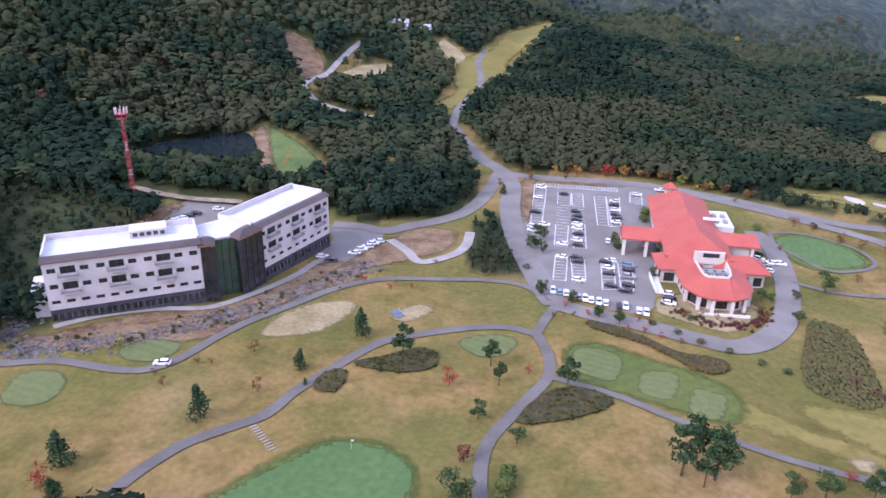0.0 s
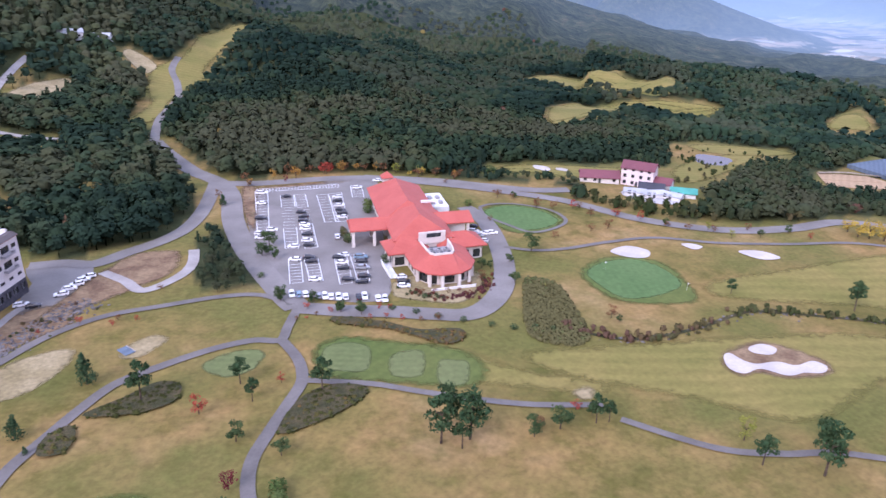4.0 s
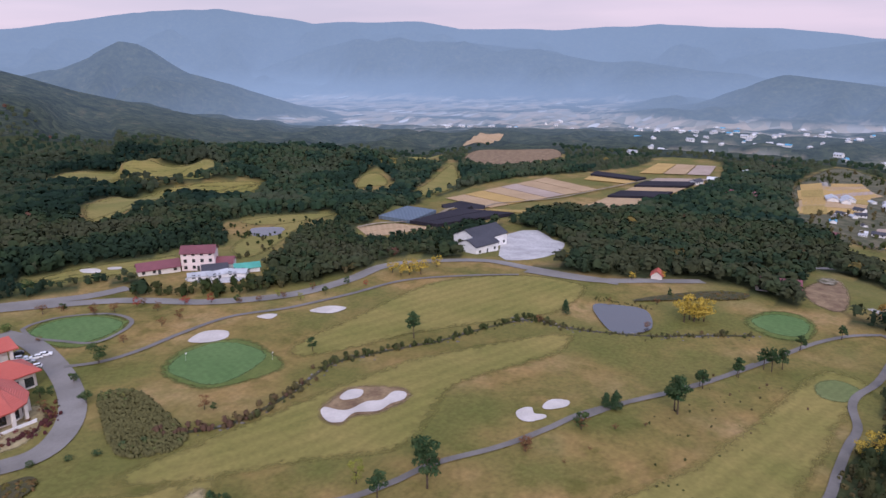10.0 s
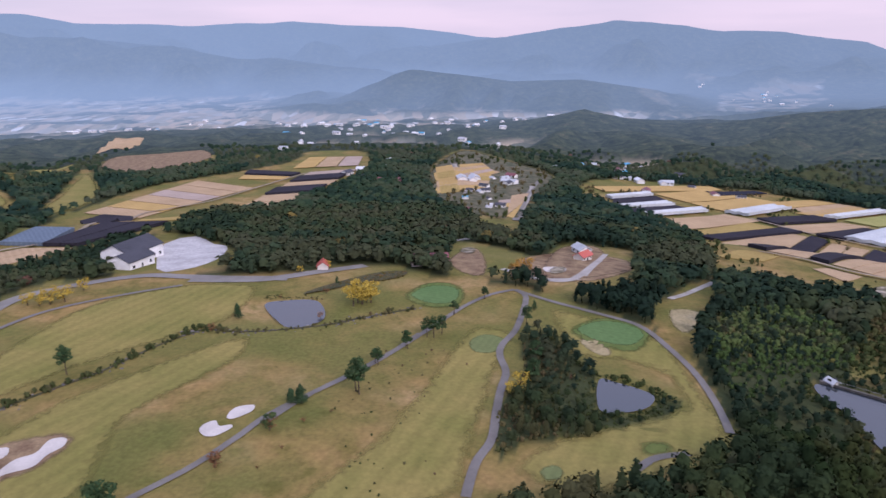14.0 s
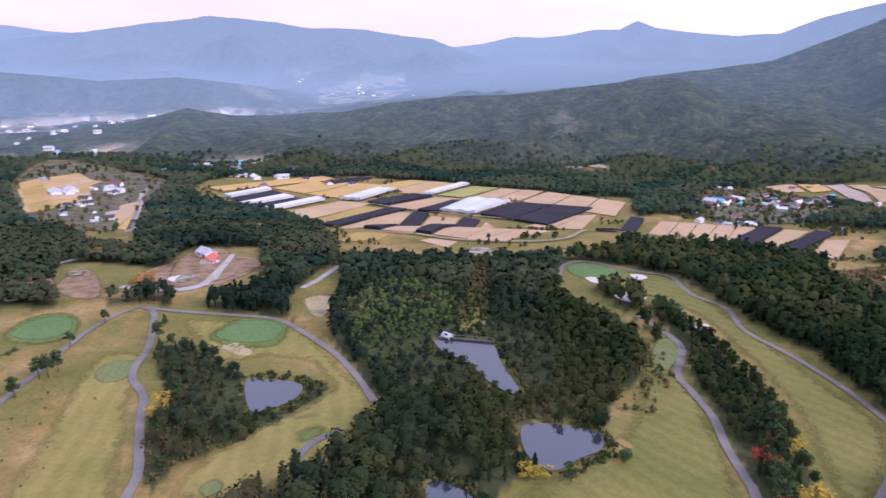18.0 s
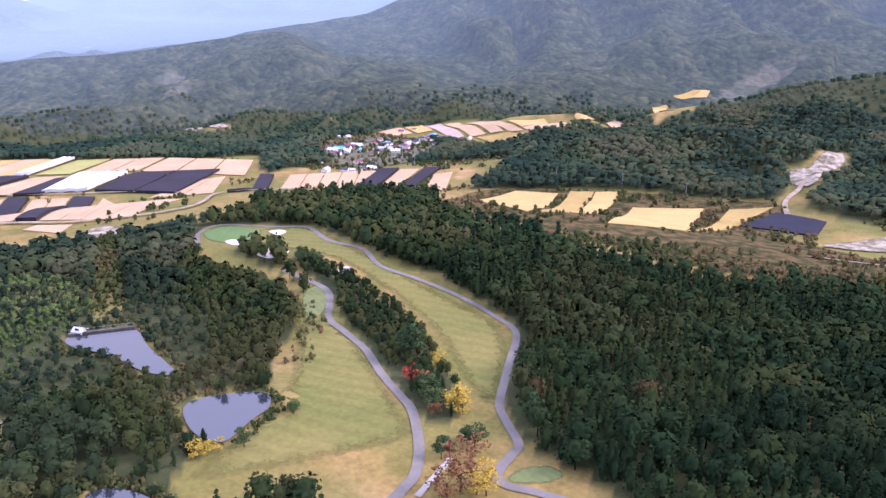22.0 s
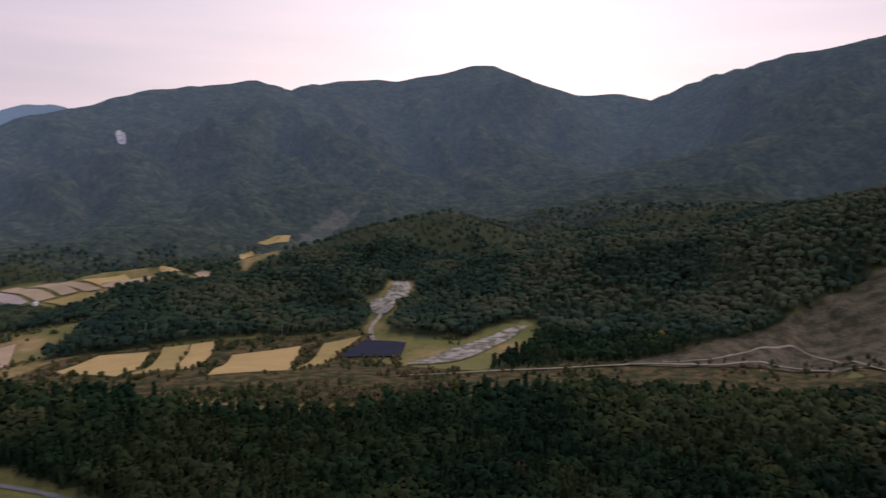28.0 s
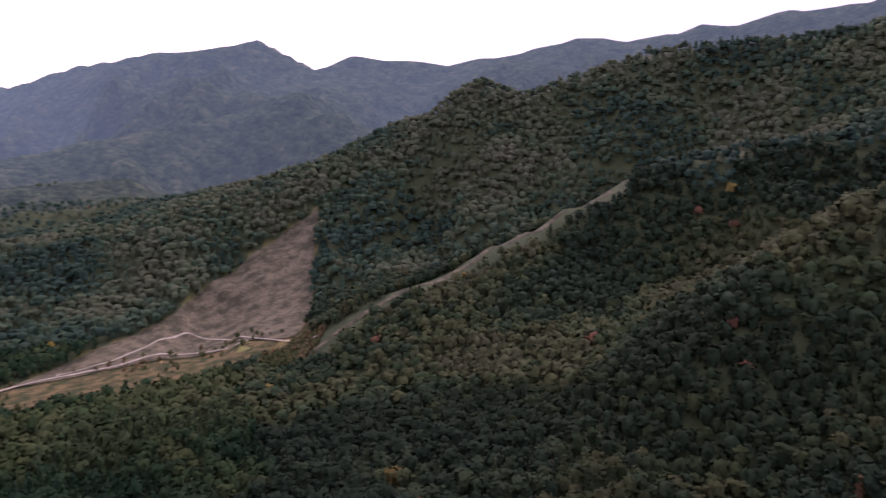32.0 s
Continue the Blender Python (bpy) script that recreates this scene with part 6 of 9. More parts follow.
# stair hall: a recess of green glass between two slim dark towers with brown caps
HALL = [(-55.4, 146.4), (-52.6, 147.5), (-53.6, 150.4), (-49.4, 153.0), (-47.9, 151.4), (-44.6, 158.4), (-55.2, 165.5), (-62.5, 158.0)]
hall = part("stair_hall", prism(HALL, HZ - 2, HZ + 14.3), BASE_DARK, hotel, "dark clad stair hall")
part("hall_roof", prism([(-55.0, 148.5), (-53.6, 151.0), (-49.4, 153.6), (-46.4, 158.4), (-55.2, 164.5), (-61.5, 158.0)], HZ + 14.31, HZ + 14.7), ROOF_WHITE, hotel, "flat roof coated white")
for (ax, ay), (bx, by), mat, n in ((HALL[0], HALL[1], GLASS_DARK, 2), (HALL[1], HALL[2], GLASS_DARK, 2), (HALL[2], HALL[3], GLASS_GREEN, 3), (HALL[3], HALL[4], GLASS_DARK, 1), (HALL[4], HALL[5], GLASS_DARK, 4)):
    d = Vector((bx - ax, by - ay, 0))
    mm = Matrix.Translation((ax, ay, HZ)) @ Matrix.Rotation(math.atan2(d.y, d.x), 4, "Z")
    for k in range(n):
        for s in range(5):
            w = d.length / n
            pane = part("glass_pane", box(k * w + 0.1, (k + 1) * w - 0.1, -0.12, -0.02, 0.6 + s * 2.75, 3.2 + s * 2.75), mat, hotel)
            pane.matrix_world = mm
    for k in range(n + 1):
        fin = part("fin", box(k * d.length / n - 0.06, k * d.length / n + 0.06, -0.3, -0.005, -0.5, 14.3), FRAME_DARK, hotel)
        fin.matrix_world = mm
for outline in ([(-55.9, 145.9), (-52.2, 147.2), (-53.4, 151.0), (-57.2, 149.6)], [(-47.8, 150.6), (-43.9, 158.3), (-47.6, 160.2), (-51.0, 153.4)]):
    mx, my = sum(q[0] for q in outline) / 4, sum(q[1] for q in outline) / 4
    cap = bmesh.new()
    lo2, up2 = add_loop(cap, [(x, y, HZ + 14.75) for x, y in outline], [(mx + (x - mx) * 0.35, my + (y - my) * 0.35, HZ + 16.0) for x, y in outline])
    cap.faces.new(lo2[::-1])
    cap.faces.new(up2)
    part("tower_roof", cap, ROOF_BROWN, hotel, "small brown metal cap roof")
    part("band", prism([(mx + (x - mx) * 0.97, my + (y - my) * 0.97) for x, y in outline], HZ + 14.32, HZ + 14.74), TRIM_BRICK, hotel)

# ---- clubhouse with red tiled roofs ----
CLUB = Matrix.Translation((69, 180, 0)) @ Matrix.Rotation(radians(-9.8), 4, "Z")
club = base_of("clubhouse", "cream golf clubhouse with broad red tiled hipped roofs", "clubhouse", CLUB)


def cpart(name, bm, mat, under=None, label=""):
    return part(name, bm, mat, under or club, label)


def windowed(u0, u1, v0, v1, z0, z1, sides, name="wall", step=3.0, wall_mat=None):
    """A hall with piers, openings and glass on the named sides."""
    bm = bmesh.new()
    t = 0.35
    panes = []
    for s in "nsew":
        horiz = s in "ns"
        a, b = (u0, u1) if horiz else (v0 + t, v1 - t)
        fix = {"s": (v0, v0 + t), "n": (v1 - t, v1), "w": (u0, u0 + t), "e": (u1 - t, u1)}[s]

        def bx(p, q, zz0, zz1):
            if horiz:
                add_box(bm, p, q, *fix, zz0, zz1)
            else:
                add_box(bm, *fix, p, q, zz0, zz1)
        if s not in sides:
            bx(a, b, z0, z1)
            continue
        n = max(1, int((b - a) / step))
        w = (b - a) / n
        sill, head = z0 + 0.9, min(z0 + 3.2, z1 - 0.5)
        bx(a, b, z0, sill)
        bx(a, b, head, z1)
        p = a
        for k in range(n):
            c = a + (k + 0.5) * w
            bx(p, c - w * 0.32, sill, head)
            p = c + w * 0.32
            mid = sum(fix) / 2
            panes.append((c - w * 0.32, c + w * 0.32, mid, sill, head, horiz))
        bx(p, b, sill, head)
    wall = cpart(name, bm, wall_mat or WALL_CREAM)
    for p, q, mid, sill, head, horiz in panes:
        cpart("window", box(p, q, mid - 0.03, mid + 0.03, sill, head) if horiz else box(mid - 0.03, mid + 0.03, p, q, sill, head), GLASS_DARK)
    return wall


windowed(-8.2, 7.0, 12.5, 40.0, -0.8, 6.2, "wen")
windowed(-7.5, 8.0, -8.0, 12.5, -0.8, 6.2, "we")
windowed(8.05, 15.6, 5.5, 12.8, -0.8, 5.6, "sne")
cpart("north_roof", hip(-9.8, 8.4, 8.0, 42.5, 6.2, 4.6, 5.5), ROOF_RED, label="red tiled hipped roof")
cpart("centre_roof", hip(-8.8, 9.0, -8.0, 15.0, 6.25, 5.0, 7.0), ROOF_RED, label="red tiled hipped roof")
cpart("east_roof", hip(2.0, 18.0, 4.0, 14.0, 5.9, 2.0, 0.4), ROOF_RED, label="red tiled gable roof")
cpart("canopy_roof", hip(-19.6, -2.0, 3.9, 13.9, 5.45, 2.1, 0.4), ROOF_RED, label="long red roof over the entrance drive")
for v in (5.0, 12.8):
    for u in (-18.6, -12.4):
        cpart("column", box(u - 0.45, u + 0.45, v - 0.45, v + 0.45, -0.5, 5.3, bevel=0.06), WALL_CREAM)
for v in (5.0, 12.8):
    cpart("column", box(15.9, 16.7, v - 0.4, v + 0.4, -0.5, 5.8, bevel=0.05), WALL_CREAM)
# dining wing: two square side wings and a bowed front under a bent roof with a sunk plant terrace
SOUTH = Matrix.Translation((3.3, -10.0, 0)) @ Matrix.Rotation(radians(4.5), 4, "Z")


def spart(name, bm, mat, under=None, label=""):
    ob = cpart(name, bm, mat, under, label)
    ob.matrix_local = SOUTH if under is None else Matrix()
    return ob


OUTER = [(-10.0, -2.0), (-10.0, -11.4), (-7.4, -16.2), (-4.0, -18.0), (1.0, -18.0), (4.6, -16.0), (7.2, -11.4), (7.8, -2.0)]
INNER = [(-5.6, -2.0), (-5.5, -8.6), (-5.2, -10.6), (-4.2, -11.9), (0.6, -11.9), (1.6, -10.6), (2.0, -8.6), (2.6, -2.0)]
spart("west_wing_roof", hip(-14.4, -2.0, -1.6, 9.0, 4.2, 2.9, 5.0), ROOF_RED, label="red tiled hipped roof of the side wing")
spart("east_wing_roof", hip(0.5, 14.6, -1.6, 9.0, 4.2, 2.9, 5.0), ROOF_RED, label="red tiled hipped roof of the side wing")
ring = bmesh.new()
ev = [ring.verts.new((u, v, 4.15)) for u, v in OUTER]
el = [ring.verts.new((u, v, 3.8)) for u, v in OUTER]
it = [ring.verts.new((u, v, 7.0)) for u, v in INNER]
il = [ring.verts.new((u, v, 3.8)) for u, v in INNER]
for k in range(7):
    ring.faces.new((ev[k], ev[k + 1], it[k + 1], it[k]))
    ring.faces.new((el[k + 1], el[k], il[k], il[k + 1]))
    ring.faces.new((el[k], el[k + 1], ev[k + 1], ev[k]))
    ring.faces.new((it[k], it[k + 1], il[k + 1], il[k]))
for k in (0, 7):
    ring.faces.new((el[k], ev[k], it[k], il[k]))
spart("south_roof", ring, ROOF_RED, label="red tiled roof bent round a sunk terrace")
par = bmesh.new()
shrunk = [(-1.6 + (u + 1.6) * 0.90, -6 + (v + 6) * 0.94) for u, v in INNER]
lo, up = add_loop(par, [(u, v, 4.0) for u, v in INNER], [(u, v, 7.5) for u, v in INNER], close=False)
up_in = add_loop(par, [(u, v, 4.0) for u, v in shrunk], [(u, v, 7.5) for u, v in shrunk], close=False)[1]
for k in range(7):
    par.faces.new((up[k], up[k + 1], up_in[k + 1], up_in[k]))
spart("terrace_wall", par, WALL_CREAM)
spart("terrace_floor", prism(INNER, 4.6, 5.2), RAIL_GREY)
for k in range(6):
    u, v = -4.3 + (k % 3) * 2.1, -9.6 + (k // 3) * 2.4
    unit = spart("cooling_unit", box(u, u + 1.5, v, v + 1.2, 5.2, 6.6, bevel=0.05), RAIL_GREY, label="grey rooftop cooling unit")
    spart("fan", tube((u + 0.75, v + 0.6, 6.6), (u + 0.75, v + 0.6, 6.72), 0.45, 0.45, 12), FRAME_DARK, unit)
spart("gable_wall", box(-4.8, 3.0, 1.6, 2.2, 5.0, 8.4), WALL_CREAM)
spart("gable_window", box(-2.6, 1.6, 1.48, 1.585, 6.9, 8.0), GLASS_DARK)


def bay_wall(points, z_sill, z_head, z_top, z_low=-0.8):
    """A run of wall with piers, sills and glass between plan points."""
    lower = bmesh.new()
    for (ax, ay), (bx, by) in zip(points[:-1], points[1:]):
        d = Vector((bx - ax, by - ay, 0))
        n = max(1, int(d.length / 3.0))
        nrm = Vector((-d.y, d.x, 0)).normalized() * 0.35
        for s in range(n):
            p, q = Vector((ax, ay, 0)) + d * (s / n), Vector((ax, ay, 0)) + d * ((s + 1) / n)
            w = q - p
            for f0, f1, z0, z1 in ((0, 1, z_low, z_sill), (0, 1, z_head, z_top), (0, 0.18, z_sill, z_head), (0.82, 1, z_sill, z_head)):
                c = [p + w * f0, p + w * f1, p + w * f1 + nrm, p + w * f0 + nrm]
                a4, b4 = add_loop(lower, [(v.x, v.y, z0) for v in c], [(v.x, v.y, z1) for v in c])
                lower.faces.new(a4[::-1])
                lower.faces.new(b4)
            c = [p + w * 0.18 + nrm * 0.4, p + w * 0.82 + nrm * 0.4, p + w * 0.82 + nrm * 0.6, p + w * 0.18 + nrm * 0.6]
            spart("window", prism([(v.x, v.y) for v in c], z_sill, z_head), GLASS_DARK)
    spart("wall", lower, WALL_CREAM)


bay_wall([(-13.2, 8.0), (-13.2, -0.6), (-8.8, -0.6), (-8.8, -10.6), (-6.4, -14.4), (-4.2, -15.2), (1.2, -15.2), (3.8, -14.2), (6.2, -10.6), (6.6, -0.6), (13.4, -0.6), (13.4, 8.0)], 0.3, 2.8, 3.8)
# dark solid added behind the windows; its colour stands for the unlit hall
spart("interior", prism([(-12.6, 7.5), (-12.6, 0), (-8.2, 0), (-8.2, -10.2), (-5.4, -14.0), (2.6, -14.0), (5.6, -10.2), (6.0, 0), (12.8, 0), (12.8, 7.5)], -0.7, 3.7), FRAME_DARK)
for u, v in ((-9.0, -11.6), (-6.8, -15.8), (-3.8, -17.4), (0.8, -17.4), (4.2, -15.6), (6.4, -11.6)):
    spart("column", box(u - 0.4, u + 0.4, v - 0.4, v + 0.4, -1.2, 3.8, bevel=0.05), WALL_CREAM)
spart("terrace_slab", prism([(-9.0, -12.0), (-7.0, -18.6), (5.0, -18.6), (7.6, -12.0)], -1.6, -0.3), SURFACE["forecourt"])
rl = bmesh.new()
add_box(rl, -7.0, 5.0, -18.6, -18.3, -0.29, 0.5)
add_box(rl, -7.1, 5.1, -18.65, -18.25, 0.5, 0.62)
spart("balustrade", rl, WALL_WHITE)
spart("side_terrace", box(-15.6, -13.3, -8.0, 3.0, -1.0, 0.2, bevel=0.05), WALL_WHITE)
spart("side_parapet", box(-15.6, -15.3, -8.0, 3.0, 0.21, 1.1), WALL_WHITE)
cpart("annex", box(8.6, 15.0, 24.0, 38.5, -0.6, 4.2, bevel=0.06), WALL_WHITE, label="white flat-roofed kitchen annex")
for k in range(4):
    cpart("roof_vent", box(9.6 + (k % 2) * 2.6, 10.9 + (k % 2) * 2.6, 26.5 + (k // 2) * 5, 28.5 + (k // 2) * 5, 4.2, 5.1, bevel=0.05), RAIL_GREY)
tw = cpart("chimney_tower", box(-4.4, -1.6, 39.5, 42.2, -0.5, 10.4, bevel=0.05), WALL_CREAM, label="square cream tower")
cpart("tower_cap", hip(-5.1, -0.9, 38.8, 42.9, 10.4, 1.7, 1.9, 0.2), ROOF_RED, tw)
cpart("skylight", box(4.2, 9.4, 17.0, 18.0, 8.3, 8.9, bevel=0.04), WALL_WHITE, label="white roof upstand")


# ---- houses ----
def house(name, label, category, x, y, turn, w, d, tall, rise, wall_mat, roof_mat, storeys=1, columns=3, group=""):
    """A gabled house with walls, roof, windows and a door."""
    h = base_of(name, label, category, Matrix.Translation((x, y, on_ground(x, y) - 0.4)) @ Matrix.Rotation(radians(turn), 4, "Z"), group)
    bm = bmesh.new()
    add_box(bm, -w / 2, w / 2, -d / 2, d / 2, -1.0, tall)
    for s in (-1, 1):
        p = [bm.verts.new(v) for v in ((s * w / 2, -d / 2, tall), (s * w / 2, d / 2, tall), (s * w / 2, 0, tall + rise - 0.28),
                                       (s * (w / 2 - 0.3), -d / 2, tall), (s * (w / 2 - 0.3), d / 2, tall), (s * (w / 2 - 0.3), 0, tall + rise - 0.28))]
        bm.faces.new(p[:3])
        bm.faces.new(p[5:2:-1])
        bm.faces.new((p[0], p[2], p[5], p[3]))
        bm.faces.new((p[2], p[1], p[4], p[5]))
    part("wall", bm, wall_mat, h)
    part("roof", gable(w, d, tall, rise), roof_mat, h)
    gap = w / columns
    for side in (-1, 1):
        for s in range(storeys):
            for k in range(columns):
                if s == 0 and k == columns // 2 and side < 0:
                    continue
                c = -w / 2 + (k + 0.5) * gap
                z = 1.3 + s * (tall / storeys)
                yy = side * d / 2
                win = part("window", box(c - 0.6, c + 0.6, yy - 0.05, yy + 0.05, z, z + 1.3), GLASS_DARK, h)
                part("sill", box(c - 0.7, c + 0.7, yy - 0.12, yy + 0.12, z - 0.12, z - 0.01), wall_mat, win)
    part("door", box(-0.5, 0.5, -d / 2 - 0.05, -d / 2 + 0.05, 0.4, 2.5), FRAME_DARK, h)
    return h


house("guest_house", "pale pink three-storey guest house with maroon roof", "house", 176.5, 217, -52, 12.5, 7.5, 7.8, 2.0, WALL_PINK, ROOF_MAROON, 3, 4)
house("long_house", "low house with long maroon roof among trees", "house", 164, 226, -30, 15, 7, 3.0, 2.0, WALL_CREAM, ROOF_MAROON, 1, 4)
house("grey_annex", "low outbuilding with dark grey roof", "outbuilding", 174, 206, -40, 9, 6, 3.0, 1.4, WALL_WHITE, ROOF_DARK, 1, 2)
house("maroon_house", "small white house with maroon roof", "house", 182, 210, -55, 8, 6, 3.2, 1.8, WALL_WHITE, ROOF_MAROON, 1, 2)
house("green_shed", "shed with bright green sheet roof", "shed", 183, 198.5, -38, 9, 5.5, 2.6, 1.2, WALL_WHITE, ROOF_TEAL, 1, 2)
for k, (x, y, t) in enumerate(((166, 205.5, -40), (171, 201.5, -20), (176.5, 197, -60))):
    house("white_shed", "low shed with pale sheet roof", "shed", x, y, t, 7.5, 4.5, 2.3, 0.8, WALL_WHITE, ROOF_GREY, 1, 2, "sheds by the guest house")
house("roadside_shed", "long low shed with pale roof by the road", "shed", 200.5, 175, -5, 11, 3.5, 2.2, 0.7, WALL_WHITE, ROOF_GREY, 1, 3)
house("work_hall", "white hall with black metal gable roof", "hall", 281, 149, -16, 20, 15, 6.0, 3.4, WALL_WHITE, ROOF_DARK, 1, 5)
house("work_hall", "lower white hall with black metal roof", "hall", 266, 142, -16, 14, 11, 4.5, 2.4, WALL_WHITE, ROOF_DARK, 1, 3)
house("villa", "pink villa with maroon tiled roof behind the green", "house", 276, 21.5, -80, 15, 7, 3.2, 2.2, WALL_PINK, ROOF_MAROON, 1, 5)
house("cream_house", "cream house with terracotta roof on cleared ground", "house", 303, -45, -40, 7, 5, 2.9, 1.5, WALL_CREAM, ROOF_RED, 1, 3)
house("white_house", "small white house on cleared ground", "house", 322, -47, 20, 8, 6, 3.2, 1.5, WALL_WHITE, ROOF_GREY, 1, 2)
house("hill_lodge", "white lodge on the wooded hill", "house", -36, 505, 10, 14, 7, 4.0, 2.0, WALL_WHITE, ROOF_GREY, 1, 3)
house("hill_lodge", "white lodge on the wooded hill", "house", -19, 512, -15, 11, 7, 3.6, 2.0, WALL_WHITE, ROOF_GREY, 1, 3)
for k, (x, y, t) in enumerate(((673, 20, 10), (683, 8, 12), (676, -26, 60))):
    house("valley_hall", "pale sheet-roofed hall in the valley", "hall", x, y, t, 15, 9, 3.6, 1.8, WALL_WHITE, ROOF_GREY, 1, 4, "halls in the valley")
house("teahouse", "small orange-roofed hut by the road", "hut", 263, 62.6, 10, 4.5, 4.0, 2.6, 1.6, WALL_CREAM, ROOF_RED, 1, 2)

# villages: small houses with blue, grey, maroon and pale roofs
seedlings = []
for roof_mat, words in ((ROOF_GREY, "grey"), (ROOF_BLUE, "blue"), (ROOF_DARK, "dark"), (ROOF_MAROON, "maroon"), (ROOF_WHITE, "white")):
    seedlings.append(house("village_house", "small white village house with %s roof" % words, "house", 455, -520 - 9 * len(seedlings), 15, 11, 7.5, 3.2, 1.9, WALL_WHITE, roof_mat, 1, 3, "village houses"))


def village(n, cx, cy, ax, ay, seed, big=1.0, roofs=(0, 0, 0, 1, 2, 2, 2, 2, 3, 3, 4)):
    rng = np.random.default_rng(seed)
    for _ in range(n):
        x, y = cx + rng.normal(0, ax), cy + rng.normal(0, ay)
        s = big * rng.uniform(0.7, 1.25)
        pick = seedlings[int(rng.choice(roofs))]
        m = Matrix.Translation((x, y, on_ground(x, y) + 0.2)) @ Matrix.Rotation(rng.uniform(-0.6, 0.6) + rng.choice([0, 1.57]), 4, "Z") @ Matrix.Scale(s, 4)
        copy_thing(pick, m)


PALE = (0, 0, 0, 4, 4, 1)
village(46, 428, -560, 42, 44, 1, 0.62)
village(16, 385, -640, 44, 14, 2, 0.7)
village(8, 372, -460, 10, 8, 3, 0.55)
village(24, 800, -160, 60, 50, 4, 0.85)
village(6, 690, 0, 30, 18, 5, 0.8)
village(26, 1150, 215, 90, 60, 6, 0.9, PALE)
village(30, 1480, 190, 70, 130, 7, 1.0, PALE)
village(34, 1660, 420, 90, 190, 8, 1.0, PALE)
village(14, 1500, 800, 120, 120, 9, 1.0, PALE)
village(14, 2480, -960, 240, 110, 12, 0.9, PALE)
village(12, 564, 3, 30, 24, 13, 0.6)
village(46, 1387, 183, 130, 120, 14, 0.95, PALE)
village(8, 700, 110, 60, 20, 11, 1.0)

# ---- radio mast ----
mast = base_of("radio_mast", "red lattice radio mast with round platform among the pines", "mast", Matrix.Translation((-99.5, 212.4, 5.6)))
TALL = 28.5
for k in range(3):
    a = k * 2.0944
    part("leg", tube((math.cos(a) * 0.8, math.sin(a) * 0.8, 0), (math.cos(a) * 0.35, math.sin(a) * 0.35, TALL - 2), 0.11, 0.08, 6), MAST_RED, mast)
for s in range(18):
    z, z2 = s * 1.47, (s + 1) * 1.47
    bm = bmesh.new()
    for k in range(3):
        a, b = k * 2.0944, (k + 1) * 2.0944
        r, r2 = 0.8 - 0.45 * z / TALL, 0.8 - 0.45 * z2 / TALL
        tube((math.cos(a) * r, math.sin(a) * r, z), (math.cos(b) * r2, math.sin(b) * r2, z2), 0.05, 0.05, 4, bm)
        tube((math.cos(a) * r2, math.sin(a) * r2, z2), (math.cos(b) * r2, math.sin(b) * r2, z2), 0.05, 0.05, 4, bm)
    part("brace", bm, MAST_RED if s % 6 < 4 else MAST_WHITE, mast)
for z, r in ((TALL - 3.6, 1.5), (TALL - 2.0, 1.9)):
    deck = part("platform", tube((0, 0, z), (0, 0, z + 0.15), r, r, 16), MAST_RED, mast)
    for k in range(16):
        a = k * 0.3927
        part("railing_post", tube((math.cos(a) * r, math.sin(a) * r, z + 0.15), (math.cos(a) * r, math.sin(a) * r, z + 1.2), 0.04, 0.04, 4), MAST_RED, deck)
for k in range(9):
    a = k * 0.698
    part("antenna", box(-0.16, 0.16, -0.09, 0.09, -0.9, 0.9, bevel=0.03), MAST_WHITE, mast).matrix_local = Matrix.Translation((math.cos(a) * 1.8, math.sin(a) * 1.8, TALL - 0.9)) @ Matrix.Rotation(a, 4, "Z")
for k in range(10):
    z = 9 + k * 1.3
    a = k * 2.4
    part("antenna", tube((0, 0, z), (math.cos(a) * 1.3, math.sin(a) * 1.3, z + 0.3), 0.05, 0.05, 5), MAST_RED, mast)
part("spike", tube((0, 0, TALL - 1.9), (0, 0, TALL + 1.8), 0.05, 0.02, 6), MAST_WHITE, mast)
